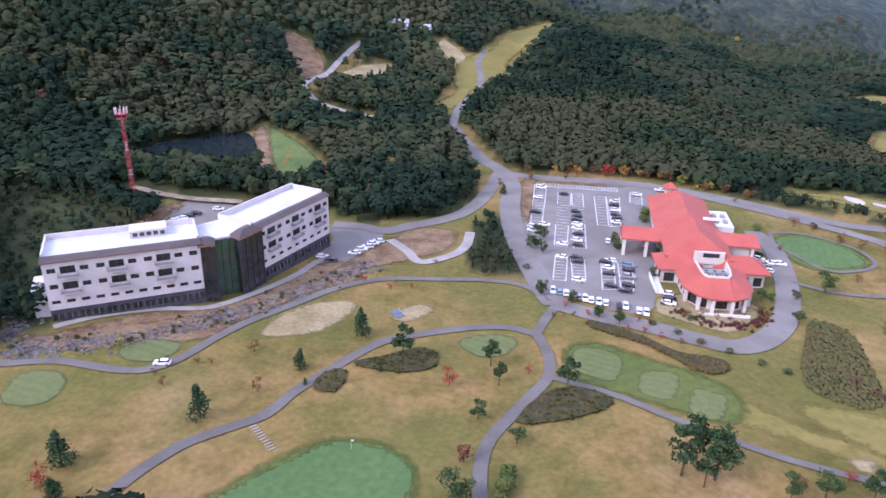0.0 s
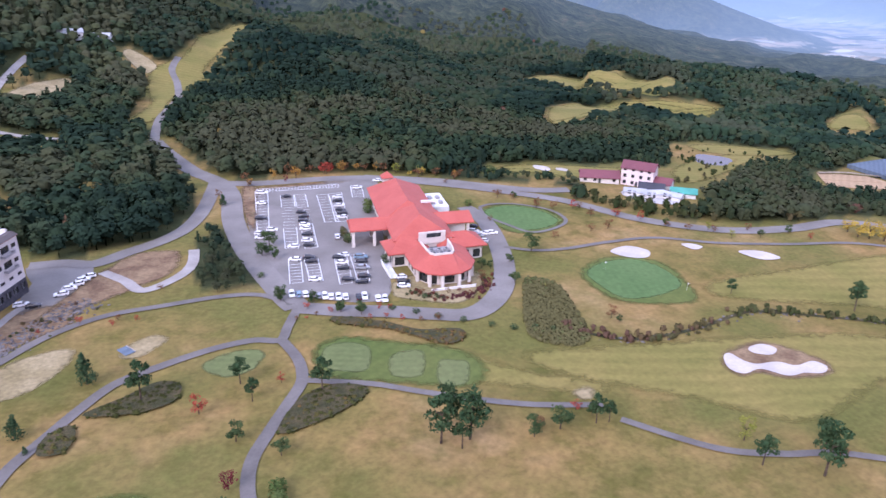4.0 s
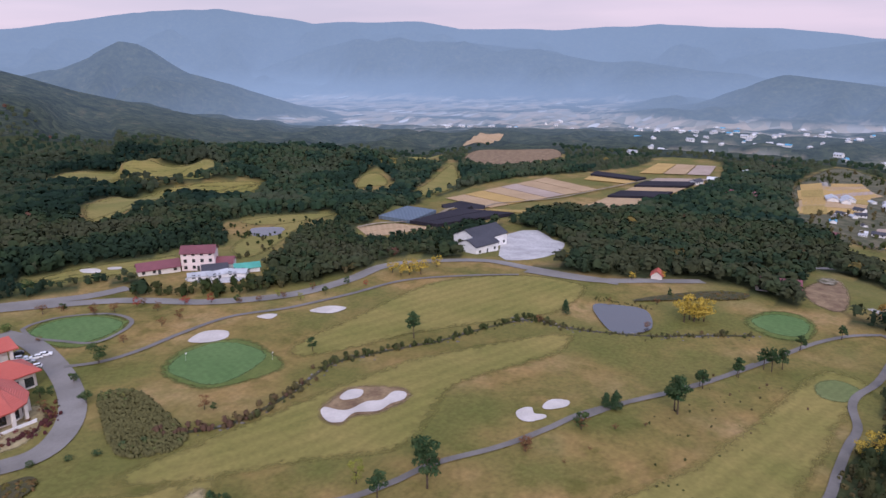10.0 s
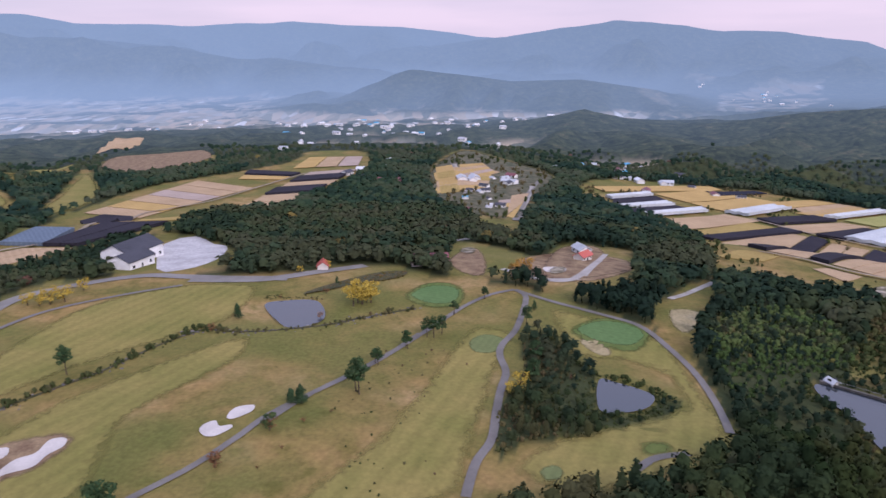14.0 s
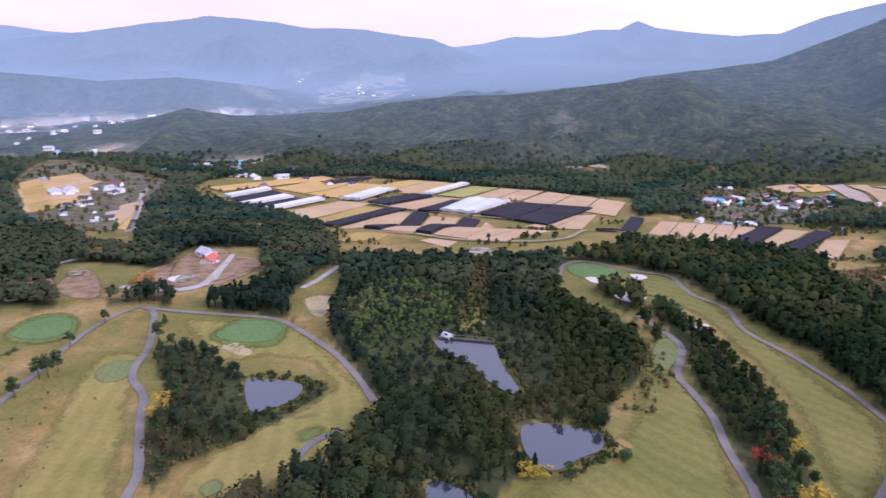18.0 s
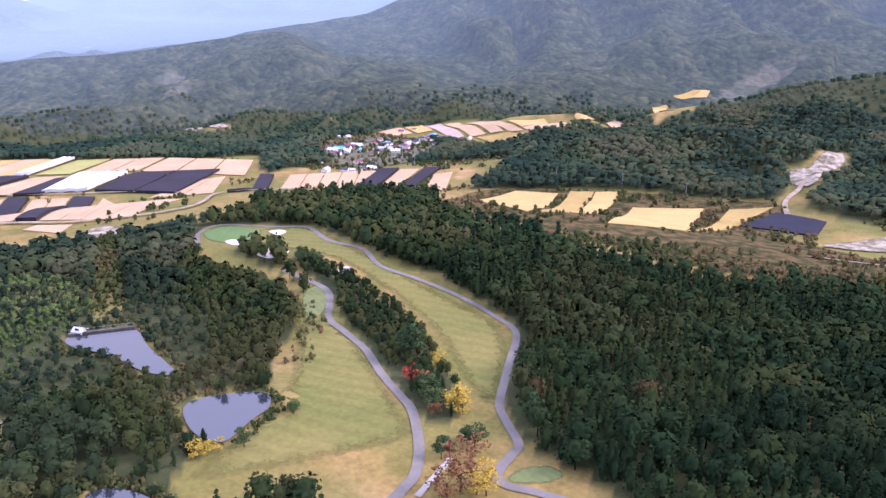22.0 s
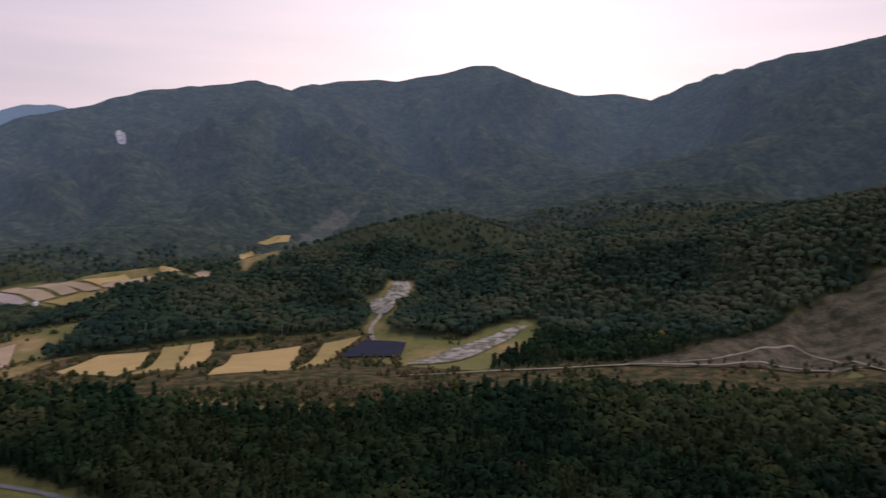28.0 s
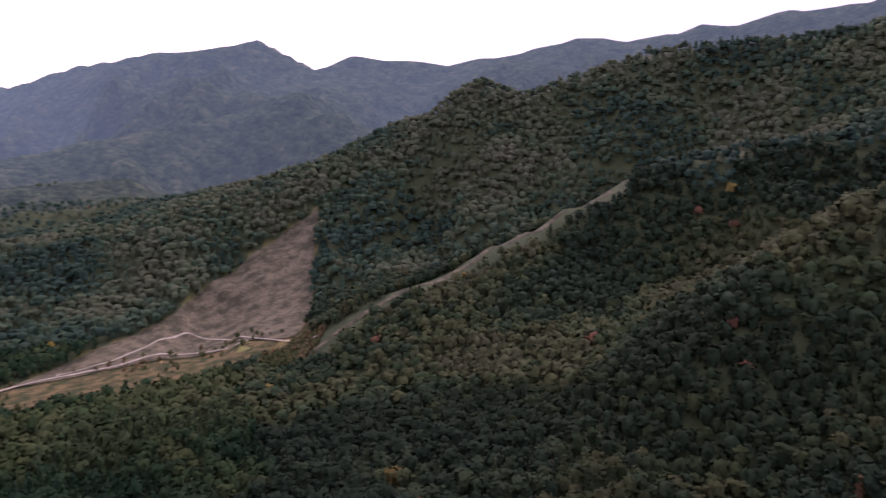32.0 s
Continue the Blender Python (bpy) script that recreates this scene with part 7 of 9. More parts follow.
# ---- cars ----
def build_car(kind, tall):
    """A car about 4.5 m long: shaped body, glazed cabin, roof, wheels, lamps."""
    c = base_of("car", CAR_WORDS[kind] + " parked car on the asphalt", "car", group="parked cars")
    prof = [(-2.22, 0.42), (-2.25, 0.75), (-2.12, 0.98), (-1.3, 1.02), (0.95, 0.98), (2.0, 0.86), (2.24, 0.66), (2.22, 0.38), (1.8, 0.24), (-1.8, 0.24)]
    bm = bmesh.new()
    rings = []
    for y, q in ((-0.90, 0.93), (-0.80, 1.0), (0.80, 1.0), (0.90, 0.93)):
        rings.append([bm.verts.new((x * (0.985 if q < 1 else 1), y, 0.62 + (z - 0.62) * q)) for x, z in prof])
    for a, b in zip(rings[:-1], rings[1:]):
        for i in range(len(prof)):
            j = (i + 1) % len(prof)
            bm.faces.new((a[i], a[j], b[j], b[i]))
    bm.faces.new(rings[0])
    bm.faces.new(rings[-1][::-1])
    body = part("body", bm, CAR_PAINT[kind], c)
    cab = bmesh.new()
    lo, up = add_loop(cab, [(-1.95, -0.78, 0.98), (1.05, -0.78, 0.96), (1.05, 0.78, 0.96), (-1.95, 0.78, 0.98)],
                      [(-1.45, -0.62, tall - 0.05), (0.30, -0.62, tall - 0.05), (0.30, 0.62, tall - 0.05), (-1.45, 0.62, tall - 0.05)])
    cab.faces.new(lo[::-1])
    cab.faces.new(up)
    part("cabin_glass", cab, GLASS_DARK, c)
    part("roof", box(-1.55, 0.38, -0.66, 0.66, tall - 0.07, tall, bevel=0.03), CAR_PAINT[kind], c)
    for x in (-1.35, 1.38):
        for y in (-0.86, 0.86):
            wheel = part("wheel", tube((x, y - 0.1, 0.32), (x, y + 0.1, 0.32), 0.32, 0.32, 12), TYRE, c)
            part("rim", tube((x, y - 0.115, 0.32), (x, y + 0.115, 0.32), 0.19, 0.19, 8), RAIL_GREY, wheel)
    for y in (-0.62, 0.62):
        part("headlight", box(2.12, 2.235, y - 0.17, y + 0.17, 0.62, 0.76, bevel=0.02), LAMP_CLEAR, c)
        part("tail_light", box(-2.26, -2.18, y - 0.15, y + 0.15, 0.70, 0.88, bevel=0.02), LAMP_RED, c)
    return c


CARS = {}


def car(x, y, turn, kind):
    z = on_ground(x, y) + 0.14
    m = Matrix.Translation((x, y, z)) @ Matrix.Rotation(radians(turn), 4, "Z") @ Matrix.Scale(0.88, 4)
    if kind not in CARS:
        CARS[kind] = [build_car(kind, 1.46), 0]
        CARS[kind][0].matrix_world = m
    else:
        CARS[kind][1] += 1
        copy_thing(CARS[kind][0], m @ Matrix.Rotation(math.pi * (CARS[kind][1] % 2), 4, "Z"))


def bays(n, a, b, c, d):
    """Painted parking bays: a ladder of lines between the sides a-d and b-c."""
    bm = bmesh.new()
    a, b, c, d = (Vector((*p, 0)) for p in (a, b, c, d))

    def stripe(p, q, w):
        s = (q - p).normalized().cross(Vector((0, 0, 1))) * w
        pts = [p + s, q + s, q - s, p - s]
        bm.faces.new([bm.verts.new((v.x, v.y, on_ground(v.x, v.y) + 0.17)) for v in pts])
    for k in range(n + 1):
        stripe(a + (d - a) * (k / n), b + (c - b) * (k / n), 0.09)
    stripe(a, d, 0.12)
    stripe(b, c, 0.12)
    tagged(part("bay_marking", bm, LINE_WHITE), "white painted parking bay lines", "road marking", kind="structure")


car(34.6, 246.7, -17, "w")
car(32.4, 235.5, -18, "w")
car(29.8, 220.1, -18, "k")
car(27.4, 207.3, -18, "w")
car(27.0, 204.0, -18, "w")
car(31.4, 209.2, -18, "w")
car(41.8, 240.2, -17, "k")
car(34.9, 193.9, -18, "w")
car(43.4, 222.1, -18, "k")
car(43.1, 217.6, -18, "k")
car(42.3, 214.0, -18, "k")
car(41.9, 210.4, -18, "w")
car(41.3, 206.9, -18, "w")
car(40.8, 202.1, -18, "k")
car(39.7, 197.1, -18, "w")
car(39.4, 193.4, -18, "k")
car(58.8, 234.1, -17, "w")
car(57.7, 229.8, -18, "k")
car(57.2, 224.8, -18, "w")
car(56.2, 220.2, -18, "k")
car(55.9, 216.8, -18, "k")
car(54.9, 213.1, -18, "w")
car(68.5, 242.2, -17, "w")
car(33.3, 184.3, -18, "w")
car(37.4, 184.3, -18, "k")
car(37.2, 181.4, -18, "k")
car(35.4, 168.9, -18, "w")
car(45.1, 181.4, -18, "k")
car(46.9, 182.5, -18, "w")
car(45.2, 177.5, -18, "w")
car(44.4, 173.6, -18, "k")
car(43.5, 165.8, -18, "k")
car(51.1, 179.4, -18, "b")
car(50.3, 176.2, -18, "k")
car(48.1, 166.2, -18, "k")
car(46.5, 162.9, -18, "k")
car(49.4, 171.9, -18, "g")
car(56.9, 162.1, -18, "w")
car(56.8, 159.1, -18, "k")
car(55.9, 156.5, -18, "w")
car(78.2, 248.4, -17, "w")
car(27.8, 162.0, -97, "w")
car(29.4, 161.2, -98, "b")
car(31.0, 160.7, -98, "w")
car(33.9, 158.7, -99, "g")
car(35.3, 157.9, -99, "w")
car(36.7, 157.1, -100, "w")
car(38.4, 156.2, -100, "w")
car(40.0, 155.7, -101, "w")
car(43.1, 154.3, -102, "k")
car(44.6, 154.2, -102, "w")
car(47.4, 151.9, -103, "w")
car(48.9, 151.1, -104, "w")
car(49.0, 197.1, -101, "w")
car(-33.3, 175.7, 3, "w")
car(-30.6, 174.1, 3, "k")
car(-25.1, 179.2, 4, "w")
car(-23.4, 182.2, 4, "w")
car(-21.9, 184.5, 4, "w")
car(-20.6, 186.9, 4, "w")
car(-19.3, 188.8, 4, "w")
car(-80.6, 195.8, 4, "w")
car(-79.5, 198.2, 4, "w")
car(-78.3, 200.1, 4, "k")
car(-76.4, 202.2, 4, "k")
car(-70.9, 206.5, 4, "w")
# white golf cart on the cart path, stood in for by the car model
car(-55.6, 119.5, 3, "w")
car(90.2, 186.6, -34, "w")
car(90.0, 182.7, -34, "g")
car(92.7, 183.8, -34, "w")
car(87.0, 178.4, -33, "w")
car(89.2, 178.2, -33, "w")
car(95.1, 183.5, -34, "w")
car(91.5, 190.5, -34, "k")
bays(14, (32.8, 250.8), (37.3, 250.8), (30.6, 210.0), (27.0, 210.2))
bays(18, (40.4, 242.8), (45.0, 242.1), (36.0, 192.5), (32.4, 193.7))
bays(18, (45.2, 242.0), (49.0, 241.5), (41.6, 191.7), (37.9, 191.9))
bays(10, (52.7, 239.6), (56.8, 239.0), (53.1, 210.4), (48.6, 211.3))
bays(10, (56.9, 239.7), (61.8, 239.6), (55.8, 210.1), (52.0, 210.2))
bays(8, (31.7, 185.9), (35.1, 185.2), (32.2, 168.9), (28.8, 169.3))
bays(8, (35.8, 183.7), (39.6, 183.3), (37.3, 167.9), (34.0, 168.3))
bays(9, (44.2, 183.1), (47.8, 182.8), (44.3, 164.1), (40.9, 164.1))
bays(9, (48.8, 182.5), (52.9, 182.5), (48.8, 163.4), (45.6, 163.3))
bays(26, (33.7, 252.6), (33.2, 249.2), (62.3, 245.8), (63.2, 249.3))
bays(7, (67.0, 246.0), (71.0, 245.0), (68.0, 232.0), (64.0, 233.0))
# ---- woods ----
def leaf_tree(rng, kind, sprays, core):
    """A tree one metre high: trunk, dark inner crown and sprays of leaves. Returns corners, triangles, which part each corner is, and the way the crown faces there."""
    co, tri, part_no, facing = [], [], [], []
    heart = {"fir": 0.30, "pine": 0.62, "round": 0.50}[kind]

    def add(points, faces, no, tip=(0, 0, 0)):
        base = sum(len(c) for c in co)
        points = np.array(points, float)
        co.append(points)
        tri.append(np.array(faces, int) + base)
        part_no.append(np.full(len(points), no))
        out = (points - (0, 0, heart)) / (0.38, 0.38, 0.5) + (0, 0, 0.8) + np.array(tip) * 1.1
        facing.append(out / (np.linalg.norm(out, axis=1)[:, None] + 1e-9))

    def radius(h):
        if kind == "fir":
            return 0.23 * (1.02 - h) ** 0.75 * (1.2 if h > 0.18 else 0.5) + 0.008
        if kind == "pine":
            return 0.36 * math.sqrt(max(0.0, 1 - ((h - 0.70) / 0.32) ** 2))
        return 0.40 * math.sqrt(max(0.0, 1 - ((h - 0.58) / 0.44) ** 2))
    low = {"fir": 0.12, "pine": 0.42, "round": 0.18}[kind]
    if core:
        ring = []
        hs = [low, low + (1 - low) * 0.35, low + (1 - low) * 0.75] if sprays > 12 else [low + 0.1, low + (1 - low) * 0.7]
        rows = len(hs)
        for h in hs:
            for s in range(5):
                a = s * 1.2566 + h * 3
                q = radius(h) * (0.66 if sprays > 12 else 0.74) * rng.uniform(0.8, 1.15)
                ring.append((q * math.cos(a), q * math.sin(a), h))
        ring.append((0, 0, 0.97))
        f = []
        for k in range(rows - 1):
            for s in range(5):
                p, q = k * 5 + s, k * 5 + (s + 1) % 5
                f += [(p, q, p + 5), (q, q + 5, p + 5)]
        top = 5 * rows - 5
        f += [(top + s, top + (s + 1) % 5, top + 5) for s in range(5)]
        add(ring, f, 1)
    if kind != "round" and sprays > 20:
        t = 0.018
        add([(t, 0, 0), (-t, t, 0), (-t, -t, 0), (0, 0, 0.8)], [(0, 1, 3), (1, 2, 3), (2, 0, 3)], 0)
    for _ in range(sprays):
        h = low + (1 - low) * rng.uniform(0, 1) ** 0.85
        a = rng.uniform(0, 6.283)
        q = radius(h) * rng.uniform(0.62, 1.08)
        c = np.array((q * math.cos(a), q * math.sin(a), h))
        size = {"fir": 0.08, "pine": 0.115, "round": 0.115}[kind] * rng.uniform(0.7, 1.3) * math.sqrt(60 / max(sprays, 12)) ** 0.7 * (0.64 if sprays > 60 else 0.86 if sprays > 12 else 1.0)
        out = np.array((math.cos(a), math.sin(a), {"fir": -0.35, "pine": 0.5, "round": (h - 0.5) * 2.4}[kind])) + rng.normal(0, 0.45, 3)
        out /= np.linalg.norm(out)
        if kind != "round":
            out = np.array((out[0] * 0.5, out[1] * 0.5, 1.0)) if rng.uniform() < 0.6 else out
            out /= np.linalg.norm(out)
        u = np.cross(out, rng.normal(0, 1, 3))
        u /= np.linalg.norm(u)
        v = np.cross(out, u)
        k = [c + u * size, c + v * size * 0.8, c - u * size * 0.9, c - v * size * 0.7]
        k[1] = k[1] - out * size * 0.3
        k[3] = k[3] - out * size * 0.3
        add(k, [(0, 1, 2), (0, 2, 3)], 2, out)
    return np.vstack(co), np.vstack(tri), np.concatenate(part_no), np.vstack(facing)


def forest(name, label, spots, kinds, tall, sprays, core, palette, seed, material=None, squat=1.0):
    """One sheet of trees standing on the given plan spots."""
    rng = np.random.default_rng(seed)
    shapes = [leaf_tree(rng, k, sprays, core) for k in kinds for _ in range(4)]
    which = rng.integers(0, len(shapes), len(spots))
    all_co, all_tri, all_col, all_way, base = [], [], [], [], 0
    ground_z = surf(spots[:, 0], spots[:, 1])
    patchy = fbm(spots[:, 0] / 45, spots[:, 1] / 45, 7, 3)
    pal = np.array(palette)
    stature = np.ones(len(spots))
    for poly, low in GROVES + LOWER:
        stature[inside(poly, spots[:, 0], spots[:, 1])] = low
    for cx, cy, rad, _ in PONDS[:5]:
        stature *= np.clip(np.hypot(spots[:, 0] - cx, spots[:, 1] - cy) / (rad * 2.2), 0.5, 1)
    for s, (co, tri, no, way) in enumerate(shapes):
        mine = np.nonzero(which == s)[0]
        if not len(mine):
            continue
        m = len(mine)
        turn = rng.uniform(0, 6.283, m)
        h = rng.uniform(tall[0], tall[1], m) * stature[mine]
        wide = h * rng.uniform(0.85, 1.2, m) * squat
        cs, sn = np.cos(turn) * wide, np.sin(turn) * wide
        x = co[None, :, 0] * cs[:, None] - co[None, :, 1] * sn[:, None] + spots[mine, 0][:, None]
        y = co[None, :, 0] * sn[:, None] + co[None, :, 1] * cs[:, None] + spots[mine, 1][:, None]
        z = co[None, :, 2] * h[:, None] + ground_z[mine][:, None] - 0.3
        all_co.append(np.stack([x, y, z], -1).reshape(-1, 3))
        ct, st = np.cos(turn)[:, None], np.sin(turn)[:, None]
        all_way.append(np.stack([way[None, :, 0] * ct - way[None, :, 1] * st, way[None, :, 0] * st + way[None, :, 1] * ct, way[None, :, 2] * np.ones((m, 1))], -1).reshape(-1, 3))
        all_tri.append((tri[None] + (np.arange(m) * len(co))[:, None, None]).reshape(-1, 3) + base)
        base += m * len(co)
        pick = np.clip((patchy[mine] - 0.28) / 0.36 + rng.normal(0, 0.17, m), 0, 0.999)
        rare = rng.uniform(0, 1, m) < 0.004
        idx = (pick * (len(pal) - 2)).astype(int)
        idx = np.where(rare, rng.integers(len(pal) - 2, len(pal), m), idx)
        col = pal[idx] * rng.uniform(0.90, 1.11, (m, 1))
        leaf = col[:, None, :] * np.where(no == 0, 0.8, 1.0)[None, :, None] * np.ones((m, len(co), 1))
        all_col.append(np.concatenate([leaf, np.ones((m, len(co), 1))], -1).reshape(-1, 4))
    me = mesh_from(name, np.vstack(all_co), np.vstack(all_tri), material or LEAFY, True)
    me.attributes.new("leaf", "FLOAT_COLOR", "POINT").data.foreach_set("color", np.vstack(all_col).astype(np.float32).ravel())
    me.normals_split_custom_set_from_vertices(np.vstack(all_way).astype(np.float32).tolist())
    return tagged(new(name, me), label, "trees", kind="stuff")


def spots_between(r0, r1, spacing, seed, extra=None, bearings=None):
    """Jittered plan spots in the woods, clear of lanes and water."""
    rng = np.random.default_rng(seed)
    g = np.arange(-r1 * 1.12, r1 * 1.12, spacing)
    x, y = np.meshgrid(g, g)
    x, y = x.ravel() + rng.uniform(-0.42, 0.42, x.size) * spacing, y.ravel() + rng.uniform(-0.42, 0.42, y.size) * spacing
    stray = fbm(x / 55, y / 55, 29, 3) - 0.44
    r, b = np.hypot(x, y), bearing_of(x, y)
    ok = (b > 322) | (b < 266)
    r = r * (1 + 0.25 * stray)
    ok &= (r >= r0) & (r < r1)
    b = np.where((b > 40) & (b < 270), b + 45 * stray, b)
    if bearings:
        ok &= (b >= bearings[0]) & (b < bearings[1])
    x, y = x[ok], y[ok]
    wood, _ = woods_at(x, y, height(x, y))
    x, y = x[wood], y[wood]
    ok = np.ones(x.shape, bool)
    for quad in FIELDS:
        ok &= ~inside(quad, x, y)
    for line, width in LANES:
        lo, hi = line.min(0) - 8, line.max(0) + 8
        near = np.nonzero((x > lo[0]) & (x < hi[0]) & (y > lo[1]) & (y < hi[1]))[0]
        if len(near):
            d = np.min(np.hypot(x[near][:, None] - line[None, :, 0], y[near][:, None] - line[None, :, 1]), axis=1)
            ok[near[d < width / 2 + 2.2]] = False
    return np.column_stack([x[ok], y[ok]])


PINES = [(0.016, 0.028, 0.016), (0.020, 0.033, 0.018), (0.026, 0.041, 0.020), (0.033, 0.046, 0.022), (0.041, 0.050, 0.022), (0.048, 0.051, 0.024), (0.085, 0.050, 0.026), (0.12, 0.09, 0.028)]
MIXED = [(0.019, 0.031, 0.016), (0.026, 0.040, 0.018), (0.036, 0.047, 0.020), (0.046, 0.051, 0.022), (0.046, 0.052, 0.024), (0.052, 0.053, 0.026), (0.10, 0.050, 0.030), (0.16, 0.11, 0.03)]


def toned(palette, k):
    return [(r * 1.38 * k, g * 1.32 * k, b * 1.20 * k) for r, g, b in palette]


# ---- single trees and shrubs on the course ----
TREE_LOOK = {
    "pine": ("pine", [(0.031, 0.063, 0.028), (0.056, 0.087, 0.036)], "pine_tree", "dark green pine with bare trunk on the grass", 420),
    "fir": ("fir", [(0.028, 0.059, 0.028), (0.050, 0.081, 0.036)], "conifer", "dense dark green conical conifer on the grass", 420),
    "round": ("round", [(0.039, 0.070, 0.028), (0.077, 0.105, 0.039)], "leafy_tree", "small green broadleaf tree by the path", 420),
    "maple": ("round", [(0.11, 0.018, 0.028), (0.16, 0.028, 0.036)], "maple_tree", "small dark red maple by the path", 200),
    "red": ("round", [(0.24, 0.045, 0.030), (0.34, 0.075, 0.045)], "maple_tree", "small bright red autumn maple", 170),
    "rust": ("round", [(0.12, 0.060, 0.030), (0.19, 0.095, 0.045)], "autumn_shrub", "rust-brown autumn shrub on the grass", 170),
    "yellow": ("round", [(0.34, 0.24, 0.035), (0.46, 0.33, 0.06)], "autumn_tree", "yellow autumn tree by the path", 190),
    "orange": ("round", [(0.26, 0.14, 0.03), (0.36, 0.21, 0.05)], "autumn_tree", "broad orange-brown autumn tree", 220),
    "lime": ("round", [(0.16, 0.18, 0.03), (0.24, 0.24, 0.05)], "leafy_shrub", "bright yellow-green shrub on the bank", 170),
    "shrub": ("ball", [(0.063, 0.098, 0.028), (0.105, 0.133, 0.042)], "clipped_shrub", "rounded green clipped shrub bed", 260),
    "ball": ("ball", [(0.042, 0.070, 0.031), (0.070, 0.098, 0.042)], "ball_shrub", "round dark green clipped shrub beside the road", 160),
}
MODELS = {}


def crown_mesh(kind, palette, sprays, seed):
    """A crown of leaf sprays gathered in clumps at the limb ends, with gaps between them."""
    rng = np.random.default_rng(seed)
    co, tri, shade = [], [], []
    if kind == "ball":
        clumps = [((0, 0, 0.42), 0.44, 0.42)]
    elif kind == "fir":
        clumps = [((rng.normal(0, 0.03), rng.normal(0, 0.03), h), 0.36 * (1.06 - h) ** 0.75, 0.13) for h in np.linspace(0.16, 0.93, 8)]
    elif kind == "pine":
        clumps = [((0.03, 0.0, 0.92), 0.17, 0.09)]
        for k in range(11):
            a, h = k * 2.4 + rng.uniform(-0.4, 0.4), rng.uniform(0.42, 0.86)
            q = 0.30 * (1.15 - 0.55 * h) * rng.uniform(0.5, 1.1)
            clumps.append(((q * math.cos(a), q * math.sin(a), h), rng.uniform(0.13, 0.20), rng.uniform(0.06, 0.10)))
    else:
        clumps = [((0, 0, 0.55), 0.26, 0.26)]
        for k in range(9):
            a, h = k * 2.4 + rng.uniform(-0.4, 0.4), rng.uniform(0.30, 0.88)
            q = 0.30 * math.sqrt(max(0.05, 1 - ((h - 0.55) / 0.5) ** 2)) * rng.uniform(0.6, 1.05)
            clumps.append(((q * math.cos(a), q * math.sin(a), h), rng.uniform(0.13, 0.20), rng.uniform(0.11, 0.17)))
    each = max(10, int(sprays * 1.9 / len(clumps))) if kind != "ball" else sprays
    n = 0
    for c, rad, tall in clumps:
        tone = rng.uniform(0, 1)
        for _ in range(each):
            v = rng.normal(0, 1, 3)
            v /= np.linalg.norm(v)
            p = np.array(c) + v * np.array((rad, rad, tall)) * rng.uniform(0.55, 1.05)
            out = v * np.array((1, 1, 1.3)) + rng.normal(0, 0.5, 3)
            out /= np.linalg.norm(out)
            u = np.cross(out, rng.normal(0, 1, 3))
            u /= np.linalg.norm(u)
            w = np.cross(out, u)
            size = rng.uniform(0.024, 0.048) if kind != "ball" else rng.uniform(0.05, 0.09)
            co += [p + u * size, p + w * size * 0.8 - out * size * 0.3, p - u * size * 0.9, p - w * size * 0.7 - out * size * 0.3]
            tri += [(n, n + 1, n + 2), (n, n + 2, n + 3)]
            shade += [min(1, max(0, tone + rng.normal(0, 0.25)))] * 4
            n += 4
    me = mesh_from("crown", np.array(co), np.array(tri), LEAFY)
    pal, k = np.array(palette), np.array(shade)[:, None]
    col = pal[0] * (1 - k) + pal[1] * k
    me.attributes.new("leaf", "FLOAT_COLOR", "POINT").data.foreach_set("color", np.column_stack([col, np.zeros(n)]).astype(np.float32).ravel())
    return me


def tree_model(kind, variant):
    shape, palette, name, label, sprays = TREE_LOOK[kind]
    ob = base_of(name, label, "shrub" if shape == "ball" or "shrub" in name else "tree")
    low = {"pine": 0.62, "fir": 0.5, "round": 0.5, "ball": 0.3}[shape]
    bm = tube((0, 0, -0.06), (0.012, 0.01, low), 0.030, 0.014, 7)
    if shape in ("pine", "round"):
        rng = random.Random(variant)
        for k in range(6):
            a = k * 1.05 + rng.uniform(-0.3, 0.3)
            z = low * (0.72 + 0.055 * k)
            q = 0.17 + rng.uniform(-0.03, 0.05)
            tube((0.006, 0.005, z), (math.cos(a) * q, math.sin(a) * q, z + 0.14), 0.010, 0.003, 5, bm)
    part("trunk", bm, BARK, ob)
    crown = new("crown", crown_mesh(shape, palette, sprays, 100 + variant))
    crown.parent = ob
    return ob


TREE_COUNT = [0]


def tree(kind, x, y, tall):
    TREE_COUNT[0] += 1
    rng = random.Random(TREE_COUNT[0] * 7 + 1)
    key = (kind, TREE_COUNT[0] % 3)
    wide = tall * rng.uniform(0.9, 1.2) * {"shrub": 1.25, "ball": 1.35, "rust": 1.15, "yellow": 1.2, "pine": 0.78}.get(kind, 1.0)
    m = (Matrix.Translation((x, y, on_ground(x, y))) @ Matrix.Rotation(rng.uniform(0, 6.28), 4, "Z")
         @ Matrix.Rotation(rng.uniform(-0.05, 0.05), 4, "X") @ Matrix.Diagonal((wide, wide, tall, 1)))
    if key not in MODELS:
        MODELS[key] = tree_model(*key)
        MODELS[key].matrix_world = m
    else:
        ob = copy_thing(MODELS[key], Matrix())
        ob.matrix_world = m


